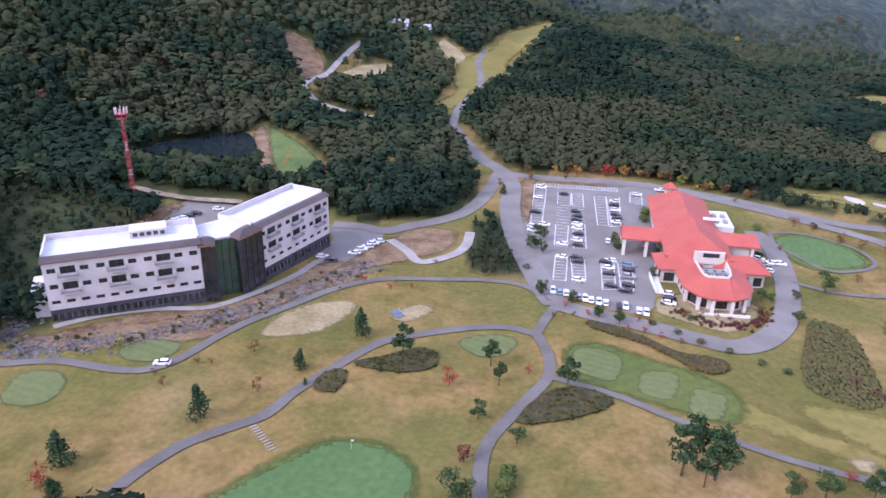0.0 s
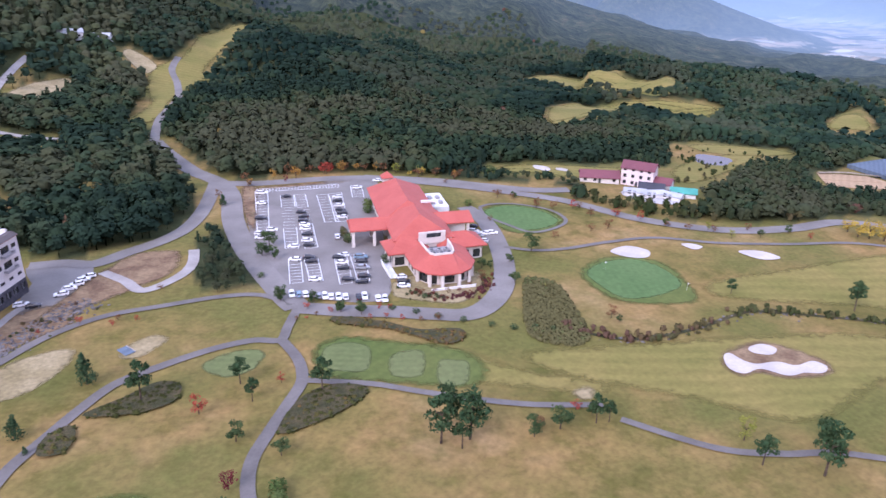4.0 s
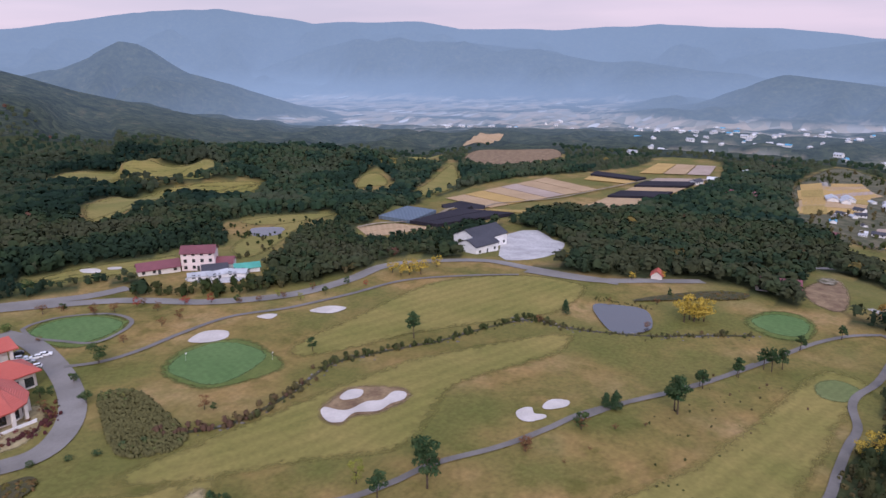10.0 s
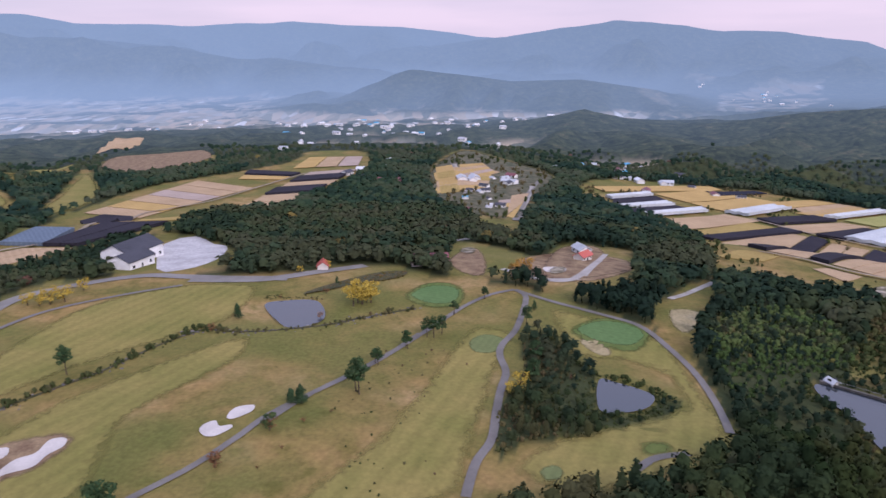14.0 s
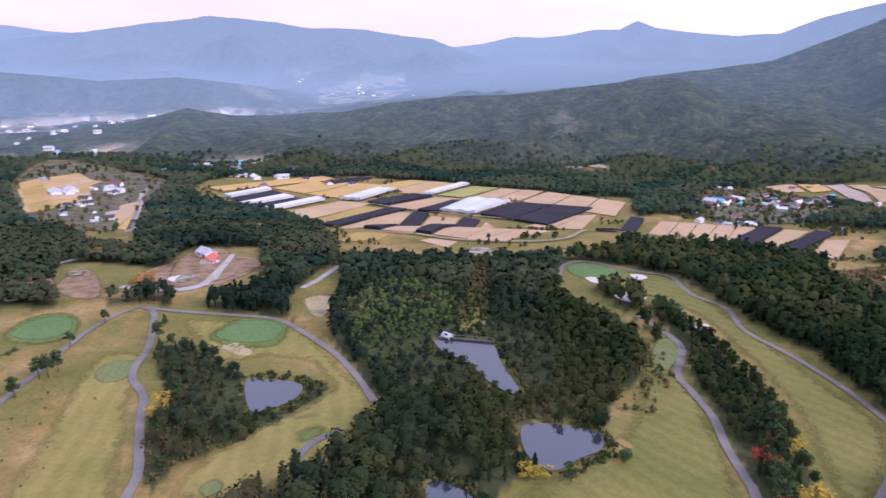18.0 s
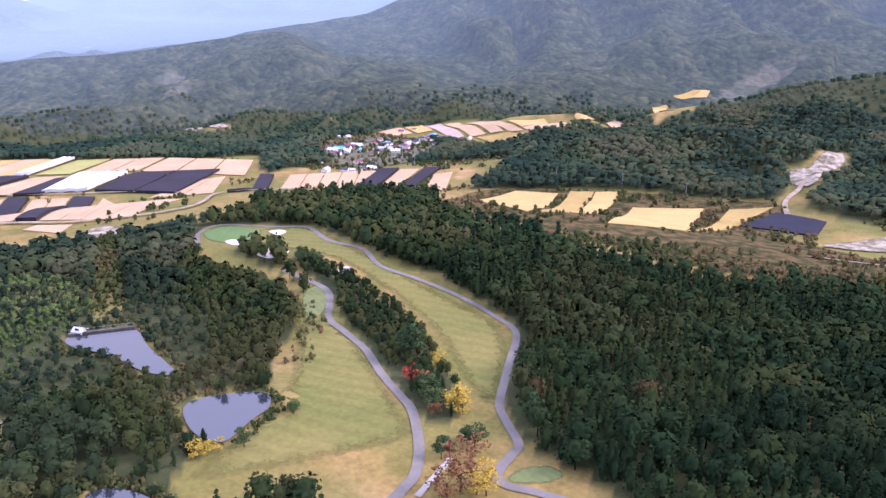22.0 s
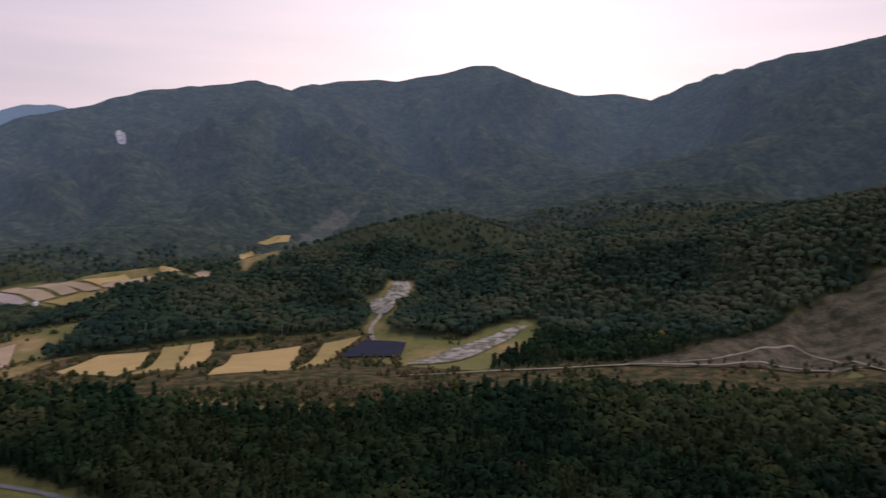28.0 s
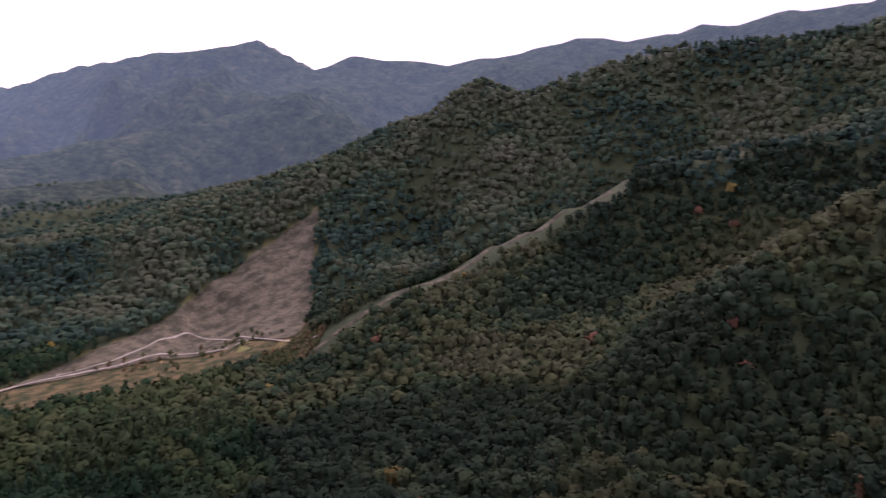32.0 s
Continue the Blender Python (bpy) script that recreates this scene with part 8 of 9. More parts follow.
tree("fir", -43.0, 103.8, 7.0)
tree("fir", -60.3, 89.4, 6.5)
tree("fir", -56.9, 81.1, 4.9)
tree("fir", -28.7, 121.1, 4.8)
tree("fir", -17.9, 135.6, 6.9)
tree("pine", -8.3, 126.3, 9.1)
tree("pine", 10.1, 125.8, 6.2)
tree("pine", 11.4, 119.1, 5.5)
tree("pine", 24.8, 117.9, 7.7)
tree("maple", 4.0, 95.8, 3.9)
tree("round", 2.5, 85.5, 6.5)
tree("shrub", 9.8, 86.0, 3.0)
tree("shrub", 10.6, 89.2, 3.1)
tree("shrub", 11.3, 92.4, 2.9)
tree("pine", 40.5, 94.5, 10.1)
tree("pine", 43.7, 98.9, 9.6)
tree("pine", 45.9, 93.8, 10.8)
tree("pine", 43.5, 92.0, 7.5)
tree("round", 13.5, 101.3, 3.8)
tree("red", 1.5, 118.4, 4.2)
tree("red", 17.8, 123.4, 2.4)
tree("rust", -39.2, 126.7, 3.0)
tree("rust", -35.0, 112.8, 3.1)
tree("rust", -49.0, 120.7, 1.9)
tree("rust", -46.4, 121.0, 1.7)
tree("rust", -53.1, 112.8, 2.1)
tree("red", -60.9, 84.7, 4.4)
tree("rust", -60.6, 83.7, 2.0)
tree("lime", -66.3, 125.0, 2.8)
tree("round", 6.8, 107.9, 4.1)
tree("red", -20.3, 162.0, 2.4)
tree("red", -13.6, 159.0, 1.8)
tree("red", -8.2, 159.7, 1.8)
tree("rust", -2.6, 175.9, 1.8)
tree("rust", -12.3, 161.4, 1.7)
tree("round", 24.7, 160.0, 4.3)
tree("fir", -26.6, 116.1, 1.8)
tree("fir", 31.5, 156.4, 2.7)
tree("round", 37.2, 149.4, 3.3)
tree("round", 41.1, 145.5, 3.8)
tree("round", 28.5, 197.4, 5.3)
tree("round", 25.3, 190.7, 4.5)
tree("fir", 20.1, 237.7, 4.0)
tree("rust", 19.6, 247.1, 3.0)
tree("rust", 31.6, 256.9, 3.1)
tree("rust", 50.5, 264.7, 3.6)
tree("red", 61.5, 264.6, 4.9)
tree("rust", 70.6, 265.9, 3.6)
tree("lime", 97.6, 253.9, 4.1)
tree("rust", 111.4, 245.6, 3.2)
tree("rust", 59.6, 92.7, 2.6)
tree("round", 63.0, 90.9, 5.2)
tree("round", 57.3, 90.6, 4.6)
tree("pine", 70.4, 90.1, 6.5)
tree("red", 69.0, 95.0, 2.4)
tree("rust", -55.6, 115.7, 1.7)
tree("pine", 98.4, 63.1, 10.8)
tree("pine", 90.7, 69.3, 6.3)
tree("pine", 72.9, 89.5, 4.7)
tree("round", 71.0, 92.4, 2.6)
tree("pine", 161.9, 107.9, 8.1)
tree("pine", 137.6, 126.0, 4.4)
tree("fir", 206.6, 77.5, 4.6)
tree("pine", 156.3, 29.8, 10.2)
tree("pine", 175.3, 27.9, 5.3)
tree("pine", 187.7, 21.1, 5.9)
tree("fir", 148.6, 44.6, 3.9)
tree("fir", 149.1, 42.4, 4.9)
tree("rust", 135.2, 45.9, 3.7)
tree("rust", 121.2, 52.8, 3.1)
tree("rust", 104.1, 65.0, 2.8)
tree("lime", 92.8, 75.8, 5.1)
tree("rust", 194.3, 81.5, 3.3)
tree("round", 99.8, 167.0, 5.9)
tree("rust", 112.0, 173.8, 2.6)
tree("rust", 126.4, 175.8, 3.0)
tree("rust", 133.5, 176.4, 3.4)
tree("rust", 97.9, 124.3, 3.7)
tree("round", 84.7, 149.3, 3.8)
tree("round", 89.5, 161.7, 3.0)
tree("round", 98.7, 122.1, 2.1)
tree("yellow", 219.8, 42.7, 8.6)
tree("yellow", 222.6, 40.2, 9.4)
tree("yellow", 224.8, 37.6, 7.9)
tree("rust", 230.5, 54.1, 2.6)
tree("rust", 226.1, 69.2, 1.6)
tree("yellow", 212.9, 143.4, 6.5)
tree("yellow", 216.0, 140.3, 6.5)
tree("yellow", 210.7, 145.8, 5.2)
tree("yellow", 228.8, 140.8, 4.9)
tree("yellow", 211.5, 150.3, 4.8)
tree("yellow", 254.3, 69.8, 3.5)
tree("yellow", 263.3, 60.7, 3.6)
tree("rust", 118.0, 213.7, 2.6)
tree("rust", 121.6, 202.3, 2.6)
tree("rust", 136.0, 197.1, 2.3)
tree("rust", 154.0, 172.2, 2.2)
tree("rust", 165.8, 163.5, 2.6)
tree("rust", 178.1, 161.2, 2.6)
tree("pine", 104.7, 69.0, 6.5)
tree("fir", 148.7, 45.0, 3.9)
tree("fir", 149.2, 42.8, 4.6)
tree("pine", 157.8, 30.9, 8.7)
tree("pine", 176.1, 28.8, 4.7)
tree("pine", 188.1, 21.6, 5.6)
tree("pine", 197.0, 16.1, 6.4)
tree("pine", 196.5, 14.0, 7.1)
tree("pine", 199.6, 11.7, 6.5)
tree("pine", 216.3, 8.8, 5.0)
tree("pine", 231.8, -1.3, 4.8)
tree("fir", 209.7, 79.1, 3.9)
tree("pine", 169.0, 113.0, 5.4)
tree("round", 135.1, 45.9, 4.3)
tree("rust", 119.9, 52.5, 3.1)
tree("rust", 105.9, 65.9, 1.9)
tree("yellow", 223.4, 41.8, 6.3)
tree("yellow", 224.4, 39.0, 5.5)
tree("orange", 258.1, -16.8, 9.7)
tree("orange", 256.9, -12.6, 7.4)
tree("yellow", 162.3, -10.3, 5.4)
tree("yellow", 159.7, -8.1, 4.1)
tree("fir", 243.2, 52.9, 3.0)
tree("pine", 209.7, -14.6, 6.4)
tree("fir", 222.8, -17.9, 3.5)
tree("pine", 180.6, -15.5, 6.8)
tree("pine", 168.1, -14.0, 6.8)
tree("rust", 209.2, 51.4, 2.7)
tree("pine", 177.0, -171.6, 5.0)
tree("pine", 166.8, -171.1, 6.4)
tree("pine", 163.2, -172.8, 5.6)
tree("pine", 159.2, -171.9, 5.2)
tree("red", 84.3, -120.0, 4.8)
tree("red", 80.6, -120.5, 4.2)
tree("yellow", 69.4, -116.4, 6.1)
tree("yellow", 66.9, -114.8, 5.2)
tree("yellow", 85.0, -133.1, 4.7)
tree("shrub", 95.1, -92.4, 2.5)
tree("pine", 176.9, -171.3, 5.1)
tree("pine", 164.7, -168.2, 6.2)
tree("pine", 160.5, -169.1, 5.7)
tree("yellow", 98.4, -69.5, 3.5)
tree("yellow", 96.9, -71.0, 3.5)
tree("yellow", 96.5, -73.4, 3.0)
tree("yellow", 50.8, -95.7, 5.3)
tree("orange", 60.0, -106.9, 3.6)
tree("round", 158.1, -169.4, 5.3)
tree("pine", 151.0, -166.0, 5.5)
tree("pine", 58.7, -102.6, 6.3)
tree("pine", 61.2, -97.3, 5.4)
tree("fir", 145.3, -191.9, 2.9)
tree("rust", 113.3, 216.1, 3.7)
tree("round", 118.8, 213.7, 2.7)
tree("rust", 122.3, 203.4, 3.2)
tree("rust", 126.5, 198.7, 3.4)
tree("red", 133.5, 197.2, 3.2)
tree("rust", 134.6, 188.2, 3.2)
tree("red", 143.4, 186.1, 3.2)
tree("red", 149.6, 180.6, 3.4)
tree("round", 154.4, 173.5, 2.8)
tree("rust", 158.8, 167.7, 2.6)
tree("lime", 165.1, 165.2, 3.2)
tree("lime", 167.5, 157.3, 3.0)
tree("round", 177.3, 154.9, 3.2)
tree("round", 189.6, 155.0, 3.1)
tree("red", 192.3, 148.6, 2.5)
tree("rust", 31.2, 263.1, 4.0)
tree("orange", 41.7, 263.0, 4.2)
tree("rust", 47.8, 267.3, 4.5)
tree("rust", 57.0, 266.9, 3.6)
tree("red", 64.1, 265.7, 4.3)
tree("orange", 70.5, 267.4, 3.4)
tree("rust", 77.5, 264.2, 3.9)
tree("rust", 84.7, 261.0, 4.1)
tree("lime", 88.9, 257.4, 4.3)
tree("rust", 95.8, 250.2, 4.2)
tree("rust", 102.5, 248.5, 4.2)
tree("rust", 108.0, 242.6, 3.3)
tree("red", 29.7, 153.2, 2.1)
tree("red", 34.5, 149.2, 1.9)
tree("red", 42.5, 143.0, 1.6)
tree("red", 46.2, 141.9, 1.9)
tree("red", 49.4, 139.7, 1.7)
tree("rust", 53.3, 137.5, 1.7)
tree("rust", 57.7, 137.4, 1.9)
tree("red", 48.5, 146.0, 1.8)
tree("red", 46.1, 147.2, 1.8)
tree("rust", 139.7, 39.7, 1.3)
tree("rust", 145.2, 34.4, 1.0)
tree("rust", 120.0, 43.9, 0.9)
tree("rust", 127.8, 41.3, 0.9)
tree("orange", 32.1, 257.7, 3.0)
tree("maple", 45.3, 257.9, 3.0)
tree("orange", 50.0, 261.8, 5.1)
tree("red", 62.3, 263.3, 4.5)
tree("orange", 68.4, 264.1, 4.8)
tree("orange", 74.7, 264.4, 3.8)
tree("orange", 82.8, 262.9, 4.2)
tree("rust", 91.8, 260.7, 3.1)
tree("yellow", 93.1, 252.5, 2.3)
tree("yellow", 97.8, 251.9, 3.5)
tree("orange", 109.4, 245.4, 3.1)
tree("round", 123.4, 241.4, 5.2)
tree("round", 27.6, 203.2, 2.8)
tree("round", 28.2, 187.3, 3.9)
tree("round", 27.2, 191.3, 3.2)
tree("round", 24.5, 160.0, 3.2)
tree("round", 32.2, 156.5, 3.1)
tree("round", 36.9, 148.5, 3.4)
tree("round", 41.4, 146.9, 3.1)
tree("ball", 22.5, 176.1, 2.0)
tree("ball", 51.5, 193.1, 3.2)
tree("ball", 56.3, 173.3, 2.0)
tree("ball", 57.4, 176.8, 1.7)
tree("shrub", 66.3, 221.5, 3.6)
tree("shrub", 64.4, 215.5, 3.2)
tree("rust", 26.2, 148.3, 1.3)
tree("red", 28.5, 147.9, 1.2)
tree("rust", 31.1, 149.2, 1.2)
tree("round", 54.0, 156.0, 1.1)
tree("rust", 59.0, 151.1, 1.8)
tree("maple", 61.8, 150.2, 1.7)
tree("rust", 65.3, 149.4, 1.7)
tree("maple", 68.4, 149.1, 1.6)
tree("rust", 72.2, 151.1, 1.7)
tree("rust", 77.1, 154.1, 2.9)
tree("round", 80.6, 161.2, 3.3)
tree("round", 82.6, 159.8, 2.7)
tree("rust", 99.8, 194.6, 1.9)
tree("shrub", 99.2, 210.5, 3.1)
tree("rust", 102.7, 238.8, 2.0)
tree("yellow", 68.6, -114.5, 5.2)
tree("yellow", 48.8, -92.9, 5.8)
tree("yellow", 50.4, -92.1, 4.8)
tree("yellow", 82.3, -128.9, 4.3)
tree("red", 84.8, -120.2, 4.2)
tree("red", 82.2, -122.5, 3.9)
tree("maple", 60.7, -99.5, 3.3)
tree("rust", 56.7, -101.3, 6.0)
tree("rust", 54.0, -87.7, 7.1)
tree("round", 76.0, -115.6, 7.3)
tree("round", 72.6, -112.7, 5.8)
tree("pine", 92.1, -129.5, 9.5)
tree("pine", 90.4, -130.9, 10.4)
tree("round", 58.4, -105.5, 5.5)
tree("rust", 70.6, -109.6, 4.3)
tree("pine", 52.4, -119.3, 8.6)
tree("round", 94.0, -91.2, 3.6)
tree("round", 93.8, -77.3, 4.1)
tree("rust", 53.1, -91.1, 7.9)
tree("ball", 58.7, 148.9, 1.7)
tree("ball", 57.9, 138.2, 1.7)
tree("ball", 63.0, 134.6, 1.7)
tree("ball", 68.4, 130.4, 1.7)
tree("ball", 72.8, 127.4, 1.7)
tree("ball", 77.5, 125.9, 1.7)
tree("ball", 81.1, 123.7, 1.7)
tree("ball", 53.8, 142.1, 1.7)
tree("ball", 49.0, 145.9, 1.7)


# ---- brook with its shrubs and stones, rock bank below the hotel ----
def rocks(name, label, spots, sizes, seed):
    """Loose boulders, half sunk in the ground."""
    rng = np.random.default_rng(seed)
    bm = bmesh.new()
    bmesh.ops.create_icosphere(bm, subdivisions=1, radius=1.0)
    base = np.array([v.co[:] for v in bm.verts])
    tri = np.array([[v.index for v in f.verts] for f in bm.faces])
    bm.free()
    co, fs = [], []
    z = surf(spots[:, 0], spots[:, 1])
    for k, (x, y) in enumerate(spots):
        s = rng.uniform(*sizes) * np.array((rng.uniform(0.8, 1.4), rng.uniform(0.7, 1.1), rng.uniform(0.5, 0.8)))
        p = base * (1 + rng.normal(0, 0.14, (len(base), 1))) * s
        a = rng.uniform(0, 6.28)
        fs.append(tri + k * len(base))
        co.append(np.column_stack([p[:, 0] * math.cos(a) - p[:, 1] * math.sin(a) + x, p[:, 0] * math.sin(a) + p[:, 1] * math.cos(a) + y, p[:, 2] + z[k]]))
    return tagged(new(name, mesh_from(name, np.vstack(co), np.vstack(fs), ROCK)), label, "rocks", kind="stuff")


def along(points, n, spread, seed):
    rng = np.random.default_rng(seed)
    line = smooth_line(points, False, 12)
    k = rng.uniform(0, len(line) - 1.001, n)
    i = k.astype(int)
    p = line[i] + (line[i + 1] - line[i]) * (k - i)[:, None]
    return p + rng.normal(0, spread, p.shape)


BROOK = [(85.5, 123.3), (93.7, 115.3), (104, 113), (116, 113.3), (132.4, 116.1), (139.6, 114.1), (151.9, 107.5), (164.4, 100.3), (182.2, 93.3),
         (195.6, 84.8), (195.2, 75.5), (197.5, 64.3), (203.5, 47), (210.6, 38), (221, 21.8)]
BANK = [(-86.7, 121.5), (-76.8, 124.5), (-63.9, 129.6), (-53.2, 137.1), (-45, 144.1), (-36.5, 153.4), (-27.2, 164.5), (-19.3, 172.7)]
brook_bed = lane("dirt", 1.2, BROOK, lift=0.10)
brook_bed.name, brook_bed["label"], brook_bed["category"] = "brook_bed", "narrow dark stony brook bed across the fairway", "brook"
brook_bed.data.materials[0] = SURFACE["heather"]
LANES.pop()
BRUSH = [(0.045, 0.055, 0.020), (0.058, 0.065, 0.025), (0.072, 0.068, 0.030), (0.085, 0.074, 0.033), (0.105, 0.075, 0.038), (0.10, 0.06, 0.04), (0.20, 0.06, 0.04), (0.20, 0.16, 0.05)]
forest("brookside_shrubs", "brown and green shrubs along the brook", along(BROOK, 330, 1.1, 3), ("round",), (0.5, 2.3), 34, True, BRUSH, 31)
rocks("brook_stones", "grey stones along the brook", along(BROOK, 260, 1.2, 4), (0.15, 0.5), 41)
rocks("rock_bank", "grey boulder bank below the hotel", along(BANK, 2600, 1.9, 5), (0.14, 0.5), 42)
rocks("rock_bank", "grey boulders beside the hotel", along([(-91, 124), (-92, 134), (-94, 146)], 260, 2.2, 6), (0.2, 0.6), 43)
forest("bank_shrubs", "low shrubs on the rock bank", along(BANK, 70, 2.4, 7), ("round",), (0.6, 1.5), 30, True, BRUSH, 32)
REEDS = [(0.050, 0.080, 0.024), (0.060, 0.090, 0.027), (0.072, 0.098, 0.032), (0.084, 0.104, 0.036), (0.098, 0.106, 0.040), (0.104, 0.096, 0.040), (0.14, 0.092, 0.04), (0.15, 0.14, 0.04)]
bed = smooth_line([(88.1, 150), (92.6, 148.9), (95, 143.5), (92.8, 133.8), (88.6, 119.8), (83.9, 115.8), (78, 118.1), (75.1, 124.3), (80.3, 136.4)], True, 4)
bed_rng = np.random.default_rng(8)
bed_spots = bed_rng.uniform(bed.min(0), bed.max(0), (5200, 2))
bed_spots = bed_spots[inside(bed, bed_spots[:, 0], bed_spots[:, 1])]
forest("reed_bed", "brown and green overgrown shrub bed by the clubhouse", bed_spots, ("round",), (0.4, 1.4), 8, True, REEDS, 33)
forest("roadside_shrubs", "low maroon and green shrubs below the clubhouse terrace", along([(57, 153), (63, 147.5), (72, 147), (80, 154)], 110, 1.0, 9), ("round",), (0.7, 1.4), 36, True,
       [(0.10, 0.025, 0.03), (0.12, 0.03, 0.035), (0.07, 0.05, 0.03), (0.05, 0.055, 0.025), (0.12, 0.05, 0.03), (0.08, 0.03, 0.03), (0.16, 0.03, 0.03), (0.1, 0.09, 0.03)], 34)
forest("pondside_reeds", "dark reeds round the fairway pond", along([(225, 76), (228, 66), (226, 55)], 60, 0.9, 10), ("round",), (0.8, 1.8), 30, True, BRUSH, 35)
forest("slope_tufts", "dry brush scattered on the slope", along([(110, 20), (150, 25), (185, 20)], 60, 7, 12), ("round",), (0.4, 1.0), 24, True, BRUSH, 36)

WATERSIDE = [(0.035, 0.046, 0.016), (0.045, 0.056, 0.019), (0.058, 0.062, 0.023), (0.072, 0.066, 0.027), (0.082, 0.070, 0.030), (0.092, 0.072, 0.034), (0.14, 0.07, 0.04), (0.15, 0.12, 0.04)]
for k, (_, points, kind) in enumerate(POOLS[1:5]):
    line = smooth_line(points, True, 4)
    middle = line.mean(0)
    shore_rng = np.random.default_rng(70 + k)
    p = line[shore_rng.integers(0, len(line), 420)]
    p = middle + (p - middle) * shore_rng.uniform(1.05, 1.55, (420, 1)) + shore_rng.normal(0, 0.8, (420, 2))
    p = p[~inside(middle + (line - middle) * 1.05, p[:, 0], p[:, 1])]
    p = p[woods_at(p[:, 0] * 1.0, p[:, 1] * 1.0, np.zeros(len(p)))[0] | (np.hypot(*(p - middle).T) < np.hypot(*(line - middle).T).mean() * 1.35)]
    forest("waterside_shrubs", "olive and brown shrubs crowding the pond's edge", p, ("round",), (0.8, 3.2), 12, True, WATERSIDE, 75 + k)
yards = smooth_line([(582, 41), (733, 54), (914, 25), (842, -30), (739, -73), (605, -47), (515, -29), (408, -13), (432, 0)], True, 3)
yard_spots = np.random.default_rng(85).uniform(yards.min(0), yards.max(0), (420, 2))
yard_spots = yard_spots[inside(yards, yard_spots[:, 0], yard_spots[:, 1])]
for quad in FIELDS:
    yard_spots = yard_spots[~inside(quad, yard_spots[:, 0], yard_spots[:, 1])]
forest("village_trees", "small green trees between the valley houses", yard_spots, ("round",), (2.0, 5.5), 14, True, WATERSIDE, 86)
hamlet = smooth_line([(509, -566), (497, -627), (447, -640), (392, -612), (355, -521), (367, -468), (403, -457)], True, 3)
hamlet_spots = np.random.default_rng(92).uniform(hamlet.min(0), hamlet.max(0), (620, 2))
hamlet_spots = hamlet_spots[inside(hamlet, hamlet_spots[:, 0], hamlet_spots[:, 1])]
for quad in FIELDS:
    hamlet_spots = hamlet_spots[~inside(quad, hamlet_spots[:, 0], hamlet_spots[:, 1])]
forest("village_trees", "dark green garden trees between the village houses", hamlet_spots, ("round",), (2.0, 5.5), 14, True, WATERSIDE, 93)
margin_rng = np.random.default_rng(87)
for k in (4, 6):
    poly = OPEN[k]
    p = margin_rng.uniform(poly.min(0), poly.max(0), (9000, 2))
    p = p[inside(poly, p[:, 0], p[:, 1])]
    p = p[fbm(p[:, 0] / 30, p[:, 1] / 30, 15, 3) > 0.50]
    for quad in FIELDS:
        p = p[~inside(quad, p[:, 0], p[:, 1])]
    for road, width in LANES:
        p = p[np.min(np.hypot(p[:, 0][:, None] - road[None, :, 0], p[:, 1][:, None] - road[None, :, 1]), axis=1) > width / 2 + 1]
    forest("field_margin_bushes", "green bushes and small trees on the field margins", p[:700], ("round",), (1.0, 4.0), 10, True, WATERSIDE, 88 + k)
under = GROVES[1][0]
under_spots = np.random.default_rng(81).uniform(under.min(0), under.max(0), (1500, 2))
under_spots = under_spots[inside(under, under_spots[:, 0], under_spots[:, 1])]
forest("grove_shrubs", "olive undergrowth below the grove by the pond", under_spots, ("round",), (0.8, 2.8), 14, True, WATERSIDE, 82)
gully = smooth_line([(176, -97), (181, -114), (210, -132), (240, -152), (264, -170), (268, -155), (226, -128), (197, -108)], True, 3)
gully_spots = np.random.default_rng(94).uniform(gully.min(0), gully.max(0), (3400, 2))
gully_spots = gully_spots[inside(gully, gully_spots[:, 0], gully_spots[:, 1])]
forest("gully_shrubs", "light green shrubs and brown brush in the gully below the weir", gully_spots, ("round",), (0.8, 3.0), 12, True, WATERSIDE, 95)
west = smooth_line([(212, -72), (232, -90), (240, -112), (216, -117), (192, -107), (181, -93), (169, -77), (166, -66), (184, -65)], True, 3)
west_spots = np.random.default_rng(96).uniform(west.min(0), west.max(0), (1300, 2))
west_spots = west_spots[inside(west, west_spots[:, 0], west_spots[:, 1])]
forest("brush_wood", "brown and olive brush wood above the pond", west_spots, ("round",), (2.5, 5.5), 30, True, REEDS, 97)
verge_spots = along([(196, -152), (174, -150), (156, -148), (139, -141), (125, -131), (113, -113)], 160, 2.2, 98)
forest("fairway_verge_bushes", "low green bushes along the edge of the fairway", verge_spots, ("round",), (0.6, 2.4), 16, True, WATERSIDE, 98)
belt_spots = np.vstack([along([(108, 232), (124, 221), (140, 209), (152, 196), (163, 183), (182, 178), (204, 164)], 150, 3.0, 99),
                        along([(196, 214), (212, 222), (226, 232), (240, 240), (236, 262), (258, 276), (285, 262)], 60, 5.0, 100)])
for road, width in LANES:
    belt_spots = belt_spots[np.min(np.hypot(belt_spots[:, 0][:, None] - road[None, :, 0], belt_spots[:, 1][:, None] - road[None, :, 1]), axis=1) > width / 2 + 1.5]
belt_spots = belt_spots[~inside(np.array(POOLS[5][1], float), belt_spots[:, 0], belt_spots[:, 1])]
forest("roadside_trees", "low pines and olive bushes between the road and the guest house", belt_spots, ("pine", "round"), (2.0, 4.6), 24, True, [(r * 0.75, g * 0.8, b * 0.8) for r, g, b in WATERSIDE], 101)
hedge = smooth_line([(133, -249), (100, -249), (63, -242), (36, -251), (-9, -273), (-8, -310), (43, -290), (89, -286)], True, 3)
hedge_spots = np.random.default_rng(79).uniform(hedge.min(0), hedge.max(0), (2600, 2))
